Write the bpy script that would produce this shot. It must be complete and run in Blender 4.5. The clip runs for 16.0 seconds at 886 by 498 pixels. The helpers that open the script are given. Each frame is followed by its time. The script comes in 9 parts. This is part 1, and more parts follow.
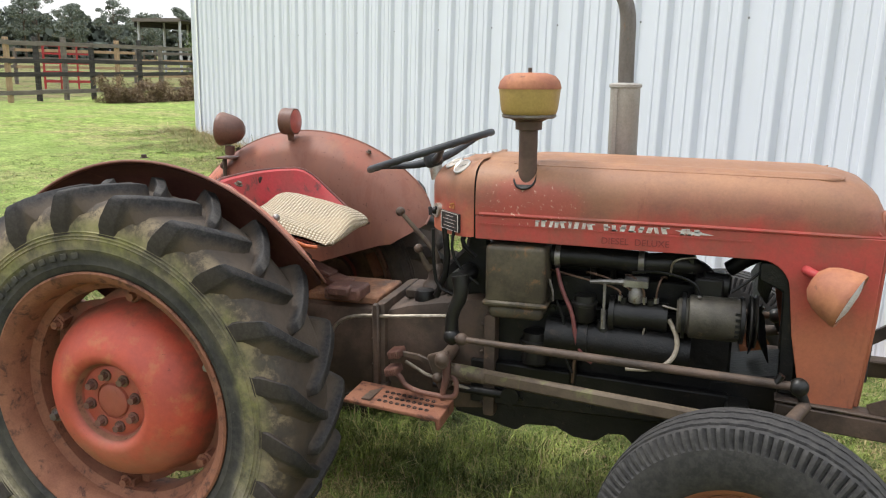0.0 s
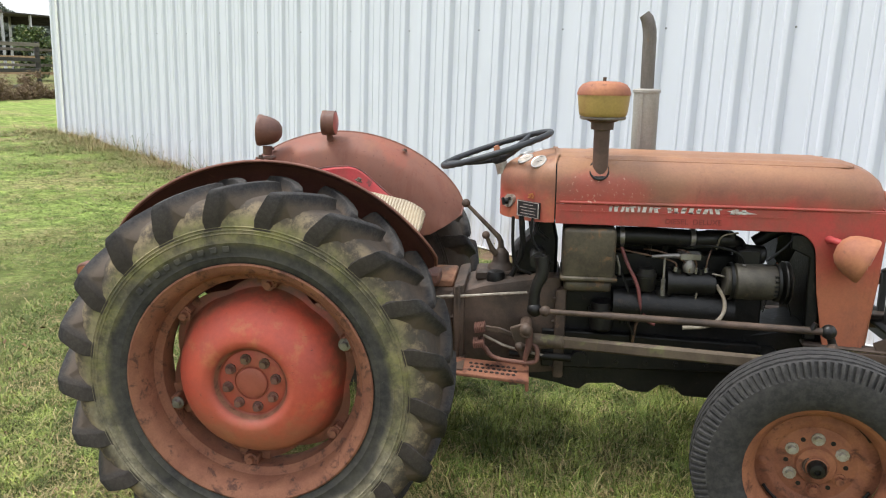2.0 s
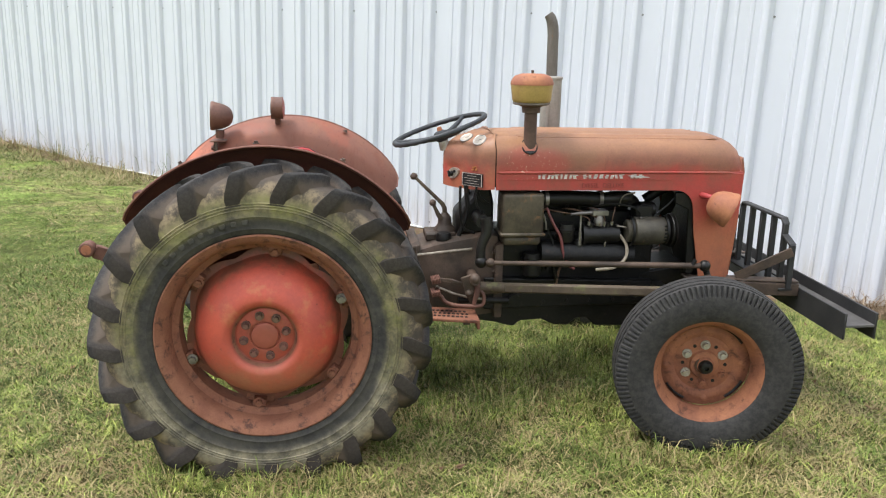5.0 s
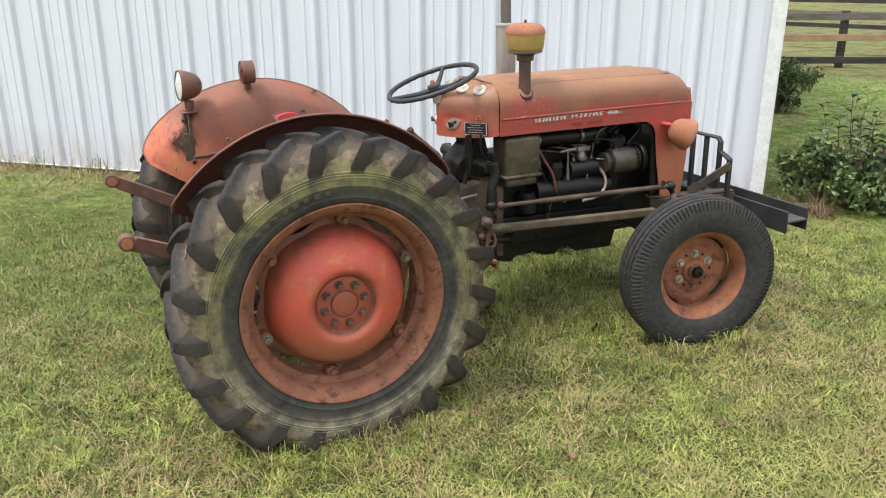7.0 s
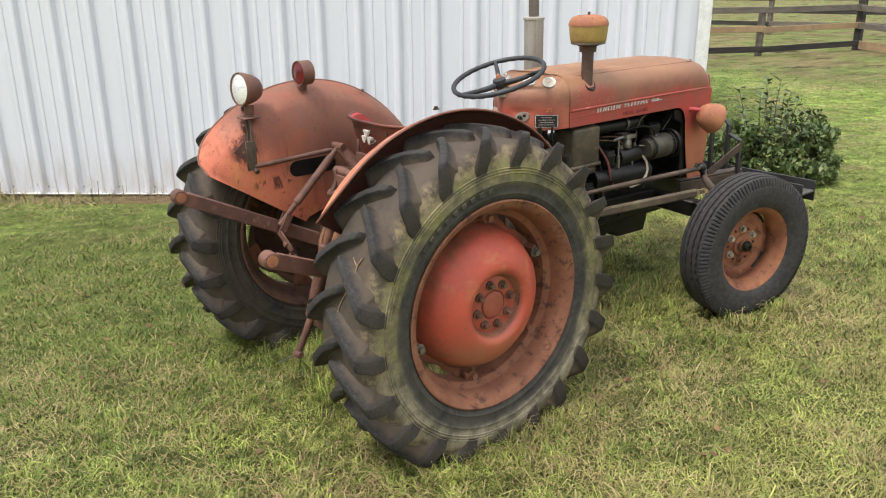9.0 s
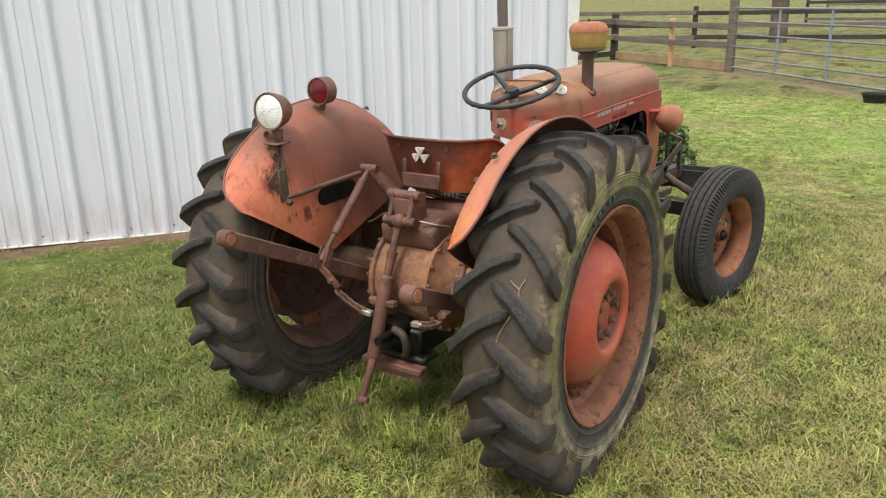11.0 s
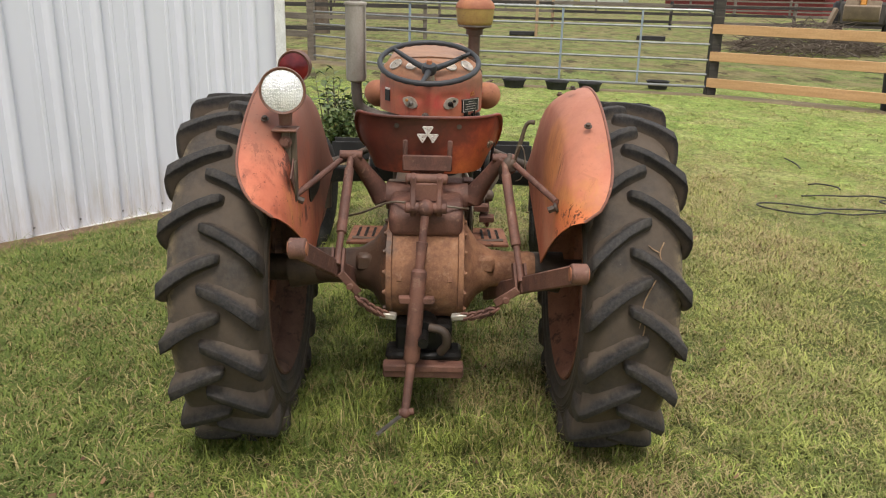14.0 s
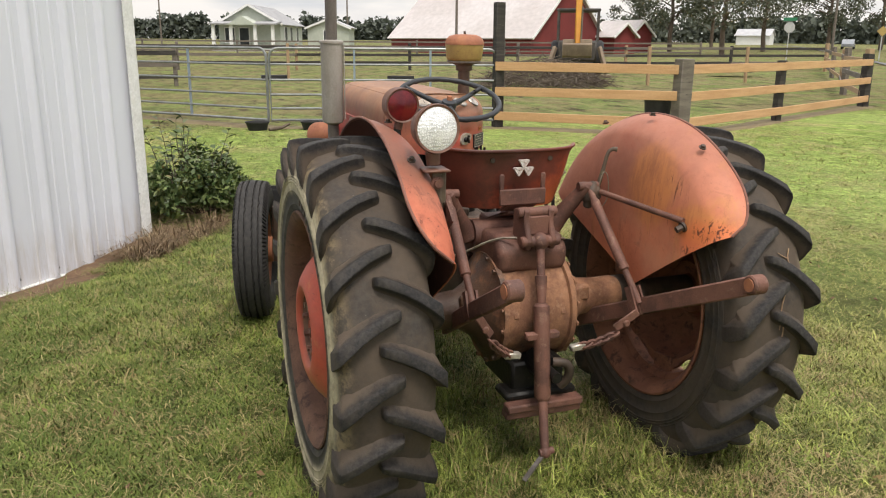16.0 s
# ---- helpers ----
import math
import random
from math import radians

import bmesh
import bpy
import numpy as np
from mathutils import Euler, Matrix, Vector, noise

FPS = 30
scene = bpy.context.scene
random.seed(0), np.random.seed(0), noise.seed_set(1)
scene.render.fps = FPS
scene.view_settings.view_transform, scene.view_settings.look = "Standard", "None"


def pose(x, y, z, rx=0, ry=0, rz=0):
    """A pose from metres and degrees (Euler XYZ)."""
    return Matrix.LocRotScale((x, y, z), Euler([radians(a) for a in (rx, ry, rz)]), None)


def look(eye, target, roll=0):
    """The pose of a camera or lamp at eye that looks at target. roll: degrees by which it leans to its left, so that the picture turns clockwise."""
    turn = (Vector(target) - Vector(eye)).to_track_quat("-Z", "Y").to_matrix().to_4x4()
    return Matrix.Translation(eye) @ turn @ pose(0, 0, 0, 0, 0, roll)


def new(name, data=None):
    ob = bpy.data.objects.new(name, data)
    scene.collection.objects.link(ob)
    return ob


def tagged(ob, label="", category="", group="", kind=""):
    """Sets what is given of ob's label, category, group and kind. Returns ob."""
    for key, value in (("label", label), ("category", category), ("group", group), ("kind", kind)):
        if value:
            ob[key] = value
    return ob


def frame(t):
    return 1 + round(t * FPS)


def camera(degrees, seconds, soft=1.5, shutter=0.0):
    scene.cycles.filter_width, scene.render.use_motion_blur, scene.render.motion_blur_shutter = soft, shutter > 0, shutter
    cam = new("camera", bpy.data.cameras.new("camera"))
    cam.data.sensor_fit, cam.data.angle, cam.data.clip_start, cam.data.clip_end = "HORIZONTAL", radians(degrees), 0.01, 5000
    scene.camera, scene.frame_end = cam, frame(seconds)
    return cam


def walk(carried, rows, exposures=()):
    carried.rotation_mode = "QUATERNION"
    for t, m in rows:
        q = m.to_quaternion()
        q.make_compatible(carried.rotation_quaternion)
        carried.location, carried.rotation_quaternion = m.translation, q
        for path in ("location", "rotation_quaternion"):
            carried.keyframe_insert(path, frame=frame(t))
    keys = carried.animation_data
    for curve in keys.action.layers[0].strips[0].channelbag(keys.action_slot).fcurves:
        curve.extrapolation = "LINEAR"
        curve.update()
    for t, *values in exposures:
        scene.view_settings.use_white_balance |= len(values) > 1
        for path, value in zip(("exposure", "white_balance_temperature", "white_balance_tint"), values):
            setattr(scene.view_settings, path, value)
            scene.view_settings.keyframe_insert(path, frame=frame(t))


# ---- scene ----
cam = camera(58.4, 16.0, soft=1.15)
PATH = [
    (0, (1.536, -2.536, 1.559), (0.969, -0.672, 1.105), 1.6),
    (0.5, (1.233, -2.613, 1.556), (0.838, -0.702, 1.118), 2.6),
    (1, (0.999, -2.676, 1.55), (0.708, -0.749, 1.103), 2.8),
    (1.5, (0.853, -2.763, 1.568), (0.615, -0.828, 1.124), 2.4),
    (2, (0.812, -3.033, 1.568), (0.624, -1.093, 1.122), 2.1),
    (2.5, (0.899, -3.261, 1.583), (0.779, -1.317, 1.129), 1.7),
    (3, (0.971, -3.432, 1.598), (0.89, -1.486, 1.146), 1.3),
    (3.5, (0.9, -3.511, 1.602), (0.886, -1.564, 1.143), 0.7),
    (4, (0.735, -3.602, 1.601), (0.767, -1.661, 1.117), 0.9),
    (4.2, (0.668, -3.612, 1.609), (0.731, -1.674, 1.116), 1.4),
    (6.5, (-0.552, -3.453, 1.717), (0.112, -1.658, 1.135), 0.8),
    (7, (-0.83, -3.399, 1.718), (-0.027, -1.683, 1.079), 0.1),
    (7.5, (-1.052, -3.28, 1.687), (-0.176, -1.604, 1.036), -2.1),
    (8, (-1.32, -3.104, 1.686), (-0.334, -1.486, 1.046), -2.0),
    (8.5, (-1.616, -2.919, 1.696), (-0.514, -1.384, 1.042), -0.5),
    (9, (-1.803, -2.729, 1.681), (-0.621, -1.245, 1.046), -0.4),
    (9.5, (-2.014, -2.483, 1.662), (-0.689, -1.114, 1.054), -0.3),
    (10, (-2.245, -2.268, 1.669), (-0.826, -1.0, 1.054), -0.7),
    (10.2, (-2.297, -2.17, 1.647), (-0.854, -0.928, 1.034), -0.8),
    (12.3, (-2.825, -1.011, 1.636), (-1.036, -0.392, 0.992), -1.4),
    (12.5, (-2.869, -0.908, 1.637), (-1.069, -0.349, 0.968), -1.2),
    (13, (-2.823, -0.617, 1.578), (-0.987, -0.226, 0.888), 0.6),
    (13.5, (-2.794, -0.352, 1.569), (-0.91, -0.165, 0.924), 1.9),
    (14, (-2.793, -0.034, 1.553), (-0.888, -0.054, 0.942), 1.4),
    (14.5, (-2.697, 0.282, 1.526), (-0.802, 0.062, 0.928), 1.5),
    (15, (-2.643, 0.566, 1.538), (-0.764, 0.174, 0.974), 1.6),
    (15.5, (-2.632, 0.904, 1.533), (-0.777, 0.372, 1.007), 0.9),
    (16, (-2.503, 1.18, 1.5), (-0.68, 0.529, 0.998), 0.4),
]
walk(cam, [(t, look(eye, target, roll)) for t, eye, target, roll in PATH],
     [(0, 0.30, 6450, 10), (0.7, 0.21, 6450, 10), (1.6, 0.34, 6400, 10), (2.2, 0.29, 6400, 10), (4, 0.36, 6350, 10), (8, 0.33, 6550, 10), (10, 0.15, 6800, 10), (12.5, 0.12, 6850, 10), (13.5, 0.08, 6900, 11), (14.1, -0.04, 6900, 12), (16, -0.02, 6950, 12)])

# ---- light: bright overcast day, sun diffused by cloud ----
SUN_ELEVATION, SUN_AZIMUTH = 63.0, 268.0
world = bpy.data.worlds.new("overcast_sky")
scene.world = world
world.use_nodes = True
wn, wl = world.node_tree.nodes, world.node_tree.links
wn.clear()
w_out = wn.new("ShaderNodeOutputWorld")
w_bg = wn.new("ShaderNodeBackground")
w_sky = wn.new("ShaderNodeTexSky")
w_sky.sky_type, w_sky.sun_disc = "NISHITA", False
w_sky.sun_elevation, w_sky.sun_rotation = radians(SUN_ELEVATION), radians(SUN_AZIMUTH)
w_sky.air_density, w_sky.dust_density, w_sky.ozone_density = 1.0, 3.0, 1.0
w_co = wn.new("ShaderNodeTexCoord")
w_map = wn.new("ShaderNodeMapping")
w_map.inputs["Scale"].default_value = (1.0, 1.0, 5.0)
w_noise = wn.new("ShaderNodeTexNoise")
w_noise.inputs["Scale"].default_value, w_noise.inputs["Detail"].default_value = 3.4, 6.0
w_ramp = wn.new("ShaderNodeValToRGB")
w_ramp.color_ramp.elements[0].position, w_ramp.color_ramp.elements[1].position = 0.36, 0.60
w_ramp.color_ramp.elements[0].color = (5.8, 6.8, 8.1, 1)
w_ramp.color_ramp.elements[1].color = (11.6, 11.6, 11.6, 1)
w_mix = wn.new("ShaderNodeMixRGB")
w_mix.inputs[0].default_value = 0.86
wl.new(w_co.outputs["Generated"], w_map.inputs[0])
wl.new(w_map.outputs[0], w_noise.inputs["Vector"])
wl.new(w_noise.outputs["Fac"], w_ramp.inputs[0])
wl.new(w_sky.outputs[0], w_mix.inputs[1])
wl.new(w_ramp.outputs[0], w_mix.inputs[2])
# an overcast sky is brightest overhead
w_sep = wn.new("ShaderNodeSeparateXYZ")
wl.new(w_co.outputs["Generated"], w_sep.inputs[0])
w_up = wn.new("ShaderNodeMapRange")
w_up.inputs["From Min"].default_value, w_up.inputs["From Max"].default_value = 0.0, 1.0
w_up.inputs["To Min"].default_value, w_up.inputs["To Max"].default_value = 0.92, 2.0
wl.new(w_sep.outputs[2], w_up.inputs["Value"])
w_mul = wn.new("ShaderNodeMixRGB")
w_mul.blend_type, w_mul.inputs[0].default_value = "MULTIPLY", 1.0
wl.new(w_mix.outputs[0], w_mul.inputs[1])
wl.new(w_up.outputs[0], w_mul.inputs[2])
wl.new(w_mul.outputs[0], w_bg.inputs[0])
w_bg.inputs[1].default_value = 0.098
wl.new(w_bg.outputs[0], w_out.inputs[0])

sun = new("sun", bpy.data.lights.new("sun", "SUN"))
sun.data.energy, sun.data.angle, sun.data.color = 2.6, radians(16), (1.0, 0.965, 0.91)
sun_dir = Vector((math.sin(radians(SUN_AZIMUTH)) * math.cos(radians(SUN_ELEVATION)),
                  math.cos(radians(SUN_AZIMUTH)) * math.cos(radians(SUN_ELEVATION)),
                  math.sin(radians(SUN_ELEVATION))))
sun.matrix_world = look(sun_dir * 60, (0, 0, 0))

# ---- mesh tools ----
class Shape:
    """Collects vertices and faces of one mesh."""

    def __init__(self):
        self.v, self.f = [], []

    def add(self, verts, faces):
        n = len(self.v)
        self.v.extend([tuple(p) for p in verts])
        self.f.extend([tuple(n + i for i in q) for q in faces])
        return self

    def box(self, lo, hi, m=None):
        x0, y0, z0 = lo
        x1, y1, z1 = hi
        vs = [Vector(p) for p in ((x0, y0, z0), (x1, y0, z0), (x1, y1, z0), (x0, y1, z0), (x0, y0, z1), (x1, y0, z1), (x1, y1, z1), (x0, y1, z1))]
        if m is not None:
            vs = [m @ p for p in vs]
        return self.add(vs, [(0, 3, 2, 1), (4, 5, 6, 7), (0, 1, 5, 4), (1, 2, 6, 5), (2, 3, 7, 6), (3, 0, 4, 7)])

    def bar(self, a, b, w, h, up=(0, 0, 1)):
        """A square bar from a to b, w wide and h high."""
        a, b = Vector(a), Vector(b)
        d = (b - a).normalized()
        s = d.cross(Vector(up))
        s = s.normalized() if s.length > 1e-4 else Vector((0, 1, 0))
        u = s.cross(d).normalized()
        vs = []
        for p in (a, b):
            for i, j in ((-1, -1), (1, -1), (1, 1), (-1, 1)):
                vs.append(p + s * (i * w / 2) + u * (j * h / 2))
        return self.add(vs, [(0, 1, 2, 3), (7, 6, 5, 4), (0, 4, 5, 1), (1, 5, 6, 2), (2, 6, 7, 3), (3, 7, 4, 0)])

    def rod(self, a, b, r, r2=None, seg=14, caps=True):
        a, b = Vector(a), Vector(b)
        r2 = r if r2 is None else r2
        d = (b - a).normalized()
        s = d.orthogonal().normalized()
        u = d.cross(s)
        vs = []
        for p, rr in ((a, r), (b, r2)):
            for i in range(seg):
                t = 2 * math.pi * i / seg
                vs.append(p + (s * math.cos(t) + u * math.sin(t)) * rr)
        fs = [(i, (i + 1) % seg, seg + (i + 1) % seg, seg + i) for i in range(seg)]
        if caps:
            fs += [tuple(reversed(range(seg))), tuple(range(seg, 2 * seg))]
        return self.add(vs, fs)

    def tube(self, pts, r, seg=10, smooth=0, caps=True):
        """A pipe along points; r is one radius or one for each point."""
        pts = [Vector(p) for p in pts]
        rs = list(r) if isinstance(r, (list, tuple)) else [r] * len(pts)
        for _ in range(smooth):
            q, qr = [pts[0]], [rs[0]]
            for i in range(len(pts) - 1):
                q += [pts[i].lerp(pts[i + 1], 0.25), pts[i].lerp(pts[i + 1], 0.75)]
                qr += [rs[i] * 0.75 + rs[i + 1] * 0.25, rs[i] * 0.25 + rs[i + 1] * 0.75]
            pts, rs = q + [pts[-1]], qr + [rs[-1]]
        s = (pts[1] - pts[0]).orthogonal().normalized()
        vs = []
        n = len(pts)
        for k, p in enumerate(pts):
            d = (pts[min(k + 1, n - 1)] - pts[max(k - 1, 0)]).normalized()
            s = (s - d * s.dot(d)).normalized()
            u = d.cross(s)
            for i in range(seg):
                t = 2 * math.pi * i / seg
                vs.append(p + (s * math.cos(t) + u * math.sin(t)) * rs[k])
        fs = []
        for k in range(n - 1):
            for i in range(seg):
                j = (i + 1) % seg
                fs.append((k * seg + i, k * seg + j, (k + 1) * seg + j, (k + 1) * seg + i))
        if caps:
            fs += [tuple(reversed(range(seg))), tuple(range((n - 1) * seg, n * seg))]
        return self.add(vs, fs)

    def lathe(self, profile, m, seg=48, closed=False, wobble=None):
        """Turns (radius, height) pairs round the local z of m."""
        vs, n = [], len(profile)
        for i in range(seg):
            t = 2 * math.pi * i / seg
            for r, h in profile:
                rr = r * (wobble(t, r, h) if wobble else 1.0)
                vs.append(m @ Vector((rr * math.cos(t), rr * math.sin(t), h)))
        fs = []
        for i in range(seg):
            j = (i + 1) % seg
            for k in range(n if closed else n - 1):
                l = (k + 1) % n
                fs.append((i * n + k, j * n + k, j * n + l, i * n + l))
        return self.add(vs, fs)

    def ball(self, c, r, seg=14, rings=9, squash=(1, 1, 1)):
        prof = [(max(1e-4, math.sin(math.pi * k / rings)) * r, -math.cos(math.pi * k / rings) * r) for k in range(rings + 1)]
        return self.lathe(prof, Matrix.Translation(c) @ Matrix.Diagonal((*squash, 1)), seg)

    def prism(self, poly, y0, y1):
        """Extrudes a polygon of (x, z) pairs from y0 to y1."""
        n = len(poly)
        vs = [(x, y0, z) for x, z in poly] + [(x, y1, z) for x, z in poly]
        fs = [tuple(range(n)), tuple(range(2 * n - 1, n - 1, -1))]
        fs += [(i, n + i, n + (i + 1) % n, (i + 1) % n) for i in range(n)]
        return self.add(vs, fs)

    def sheet(self, rows, close=False):
        """A grid of points, row by row."""
        n = len(rows[0])
        vs = [p for row in rows for p in row]
        fs = []
        for i in range(len(rows) - 1):
            for k in range(n if close else n - 1):
                l = (k + 1) % n
                fs.append((i * n + k, i * n + l, (i + 1) * n + l, (i + 1) * n + k))
        return self.add(vs, fs)

    def bolt(self, c, axis, r=0.011, h=0.012):
        c, axis = Vector(c), Vector(axis).normalized()
        self.rod(c, c + axis * h * 0.25, r * 1.5, seg=10)
        return self.rod(c, c + axis * h, r, r * 0.93, seg=6)

    def mesh(self, name, bevel=0.0, angle=35, segs=1, solid=0.0):
        me = bpy.data.meshes.new(name)
        me.from_pydata(self.v, [], self.f)
        bm = bmesh.new()
        bm.from_mesh(me)
        bmesh.ops.remove_doubles(bm, verts=bm.verts, dist=0.00005)
        bmesh.ops.recalc_face_normals(bm, faces=bm.faces)
        if solid:
            bmesh.ops.solidify(bm, geom=bm.faces[:], thickness=solid)
        if bevel:
            es = [e for e in bm.edges if len(e.link_faces) == 2 and e.calc_face_angle(0) > radians(angle)]
            bmesh.ops.bevel(bm, geom=es, offset=bevel, segments=segs, affect="EDGES", profile=0.6, clamp_overlap=True)
        bm.to_mesh(me)
        bm.free()
        me.polygons.foreach_set("use_smooth", [True] * len(me.polygons))
        me.set_sharp_from_angle(angle=radians(38))
        me.update()
        return me


def part(name, shape, material, parent, label="", bevel=0.0, segs=1, solid=0.0, at=None):
    """One mesh under a thing or a part."""
    me = shape if isinstance(shape, bpy.types.Mesh) else shape.mesh(name, bevel, 35, segs, solid)
    if not me.materials:
        me.materials.append(material)
    ob = new(name, me)
    ob.parent = parent
    if at is not None:
        ob.matrix_basis = at
    return tagged(ob, label)


def thing(name, m, label, category, group="", kind=""):
    """An empty at the base of a thing made of parts."""
    ob = new(name)
    ob.empty_display_size = 0.1
    ob.matrix_basis = m
    return tagged(ob, label, category, group, kind)


def single(name, shape, material, label, category="", group="", kind="", bevel=0.0, solid=0.0):
    """A thing that is one mesh."""
    me = shape if isinstance(shape, bpy.types.Mesh) else shape.mesh(name, bevel, solid=solid)
    me.materials.append(material)
    return tagged(new(name, me), label, category, group, kind)


def fast_mesh(name, verts, loops, starts, smooth=False):
    """A big mesh from numpy arrays."""
    me = bpy.data.meshes.new(name)
    me.vertices.add(len(verts))
    me.vertices.foreach_set("co", verts.astype(np.float32).ravel())
    me.loops.add(len(loops))
    me.loops.foreach_set("vertex_index", loops.astype(np.int32))
    me.polygons.add(len(starts))
    me.polygons.foreach_set("loop_start", starts.astype(np.int32))
    me.update(calc_edges=True)
    if smooth:
        me.polygons.foreach_set("use_smooth", [True] * len(starts))
    return me


# ---- materials ----
class Nodes:
    """Builds one node material."""

    def __init__(self, name):
        self.mat = bpy.data.materials.new(name)
        self.mat.use_nodes = True
        self.n, self.l = self.mat.node_tree.nodes, self.mat.node_tree.links
        self.bsdf = self.n["Principled BSDF"]
        self.co = self.n.new("ShaderNodeTexCoord")
        self.vec = self.co.outputs["Object"]

    def put(self, socket, value):
        if hasattr(value, "links"):
            self.l.new(value, socket)
        else:
            socket.default_value = value

    def noise(self, scale, detail=4.0, rough=0.6, stretch=None, distort=0.0):
        t = self.n.new("ShaderNodeTexNoise")
        t.inputs["Scale"].default_value, t.inputs["Detail"].default_value = scale, detail
        t.inputs["Roughness"].default_value, t.inputs["Distortion"].default_value = rough, distort
        v = self.vec
        if stretch:
            m = self.n.new("ShaderNodeMapping")
            m.inputs["Scale"].default_value = stretch
            self.l.new(v, m.inputs[0])
            v = m.outputs[0]
        self.l.new(v, t.inputs["Vector"])
        return t.outputs["Fac"]

    def step(self, fac, lo, hi):
        m = self.n.new("ShaderNodeMapRange")
        m.interpolation_type = "SMOOTHSTEP"
        self.put(m.inputs["Value"], fac)
        m.inputs["From Min"].default_value, m.inputs["From Max"].default_value = lo, hi
        return m.outputs["Result"]

    def math(self, op, a, b=0.0):
        m = self.n.new("ShaderNodeMath")
        m.operation = op
        self.put(m.inputs[0], a)
        self.put(m.inputs[1], b)
        return m.outputs[0]

    def mix(self, fac, a, b):
        m = self.n.new("ShaderNodeMixRGB")
        self.put(m.inputs[0], fac)
        for s, c in ((m.inputs[1], a), (m.inputs[2], b)):
            self.put(s, c if hasattr(c, "links") else (*c, 1))
        return m.outputs[0]

    def axis(self, i):
        s = self.n.new("ShaderNodeSeparateXYZ")
        self.l.new(self.vec, s.inputs[0])
        return s.outputs[i]

    def island(self):
        return self.n.new("ShaderNodeNewGeometry").outputs["Random Per Island"]

    def rand(self):
        return self.n.new("ShaderNodeObjectInfo").outputs["Random"]

    def hsv(self, color, value):
        h = self.n.new("ShaderNodeHueSaturation")
        self.put(h.inputs["Value"], value)
        self.put(h.inputs["Color"], color)
        return h.outputs[0]

    def done(self, color, rough=0.7, metal=0.0, bump=None, strength=0.3, dist=0.004, spec=0.5):
        self.put(self.bsdf.inputs["Base Color"], color if hasattr(color, "links") else (*color, 1))
        self.put(self.bsdf.inputs["Roughness"], rough)
        self.put(self.bsdf.inputs["Metallic"], metal)
        self.bsdf.inputs["Specular IOR Level"].default_value = spec
        if bump is not None:
            b = self.n.new("ShaderNodeBump")
            b.inputs["Strength"].default_value, b.inputs["Distance"].default_value = strength, dist
            self.l.new(bump, b.inputs["Height"])
            self.l.new(b.outputs[0], self.bsdf.inputs["Normal"])
        return self.mat


def worn(name, base, other, rust=None, rust_amount=0.45, scale=6.0, rough=0.7, metal=0.0, fine=90.0, bump=0.25, stretch=None, spec=0.4):
    """Two tones in large patches, fine grain, and rust or dirt where noise is high."""
    k = Nodes(name)
    big = k.step(k.noise(scale, 5, 0.6, stretch), 0.36, 0.64)
    col = k.mix(big, base, other)
    grain = k.noise(fine, 3, 0.65)
    col = k.hsv(col, k.math("ADD", k.math("MULTIPLY", grain, 0.5), 0.75))
    if rust:
        r = k.step(k.noise(scale * 2.3, 8, 0.7, stretch, 0.4), 0.72 - rust_amount * 0.35, 0.80 - rust_amount * 0.25)
        col = k.mix(r, col, rust)
    return k.done(col, rough, metal, grain, bump, 0.002, spec)


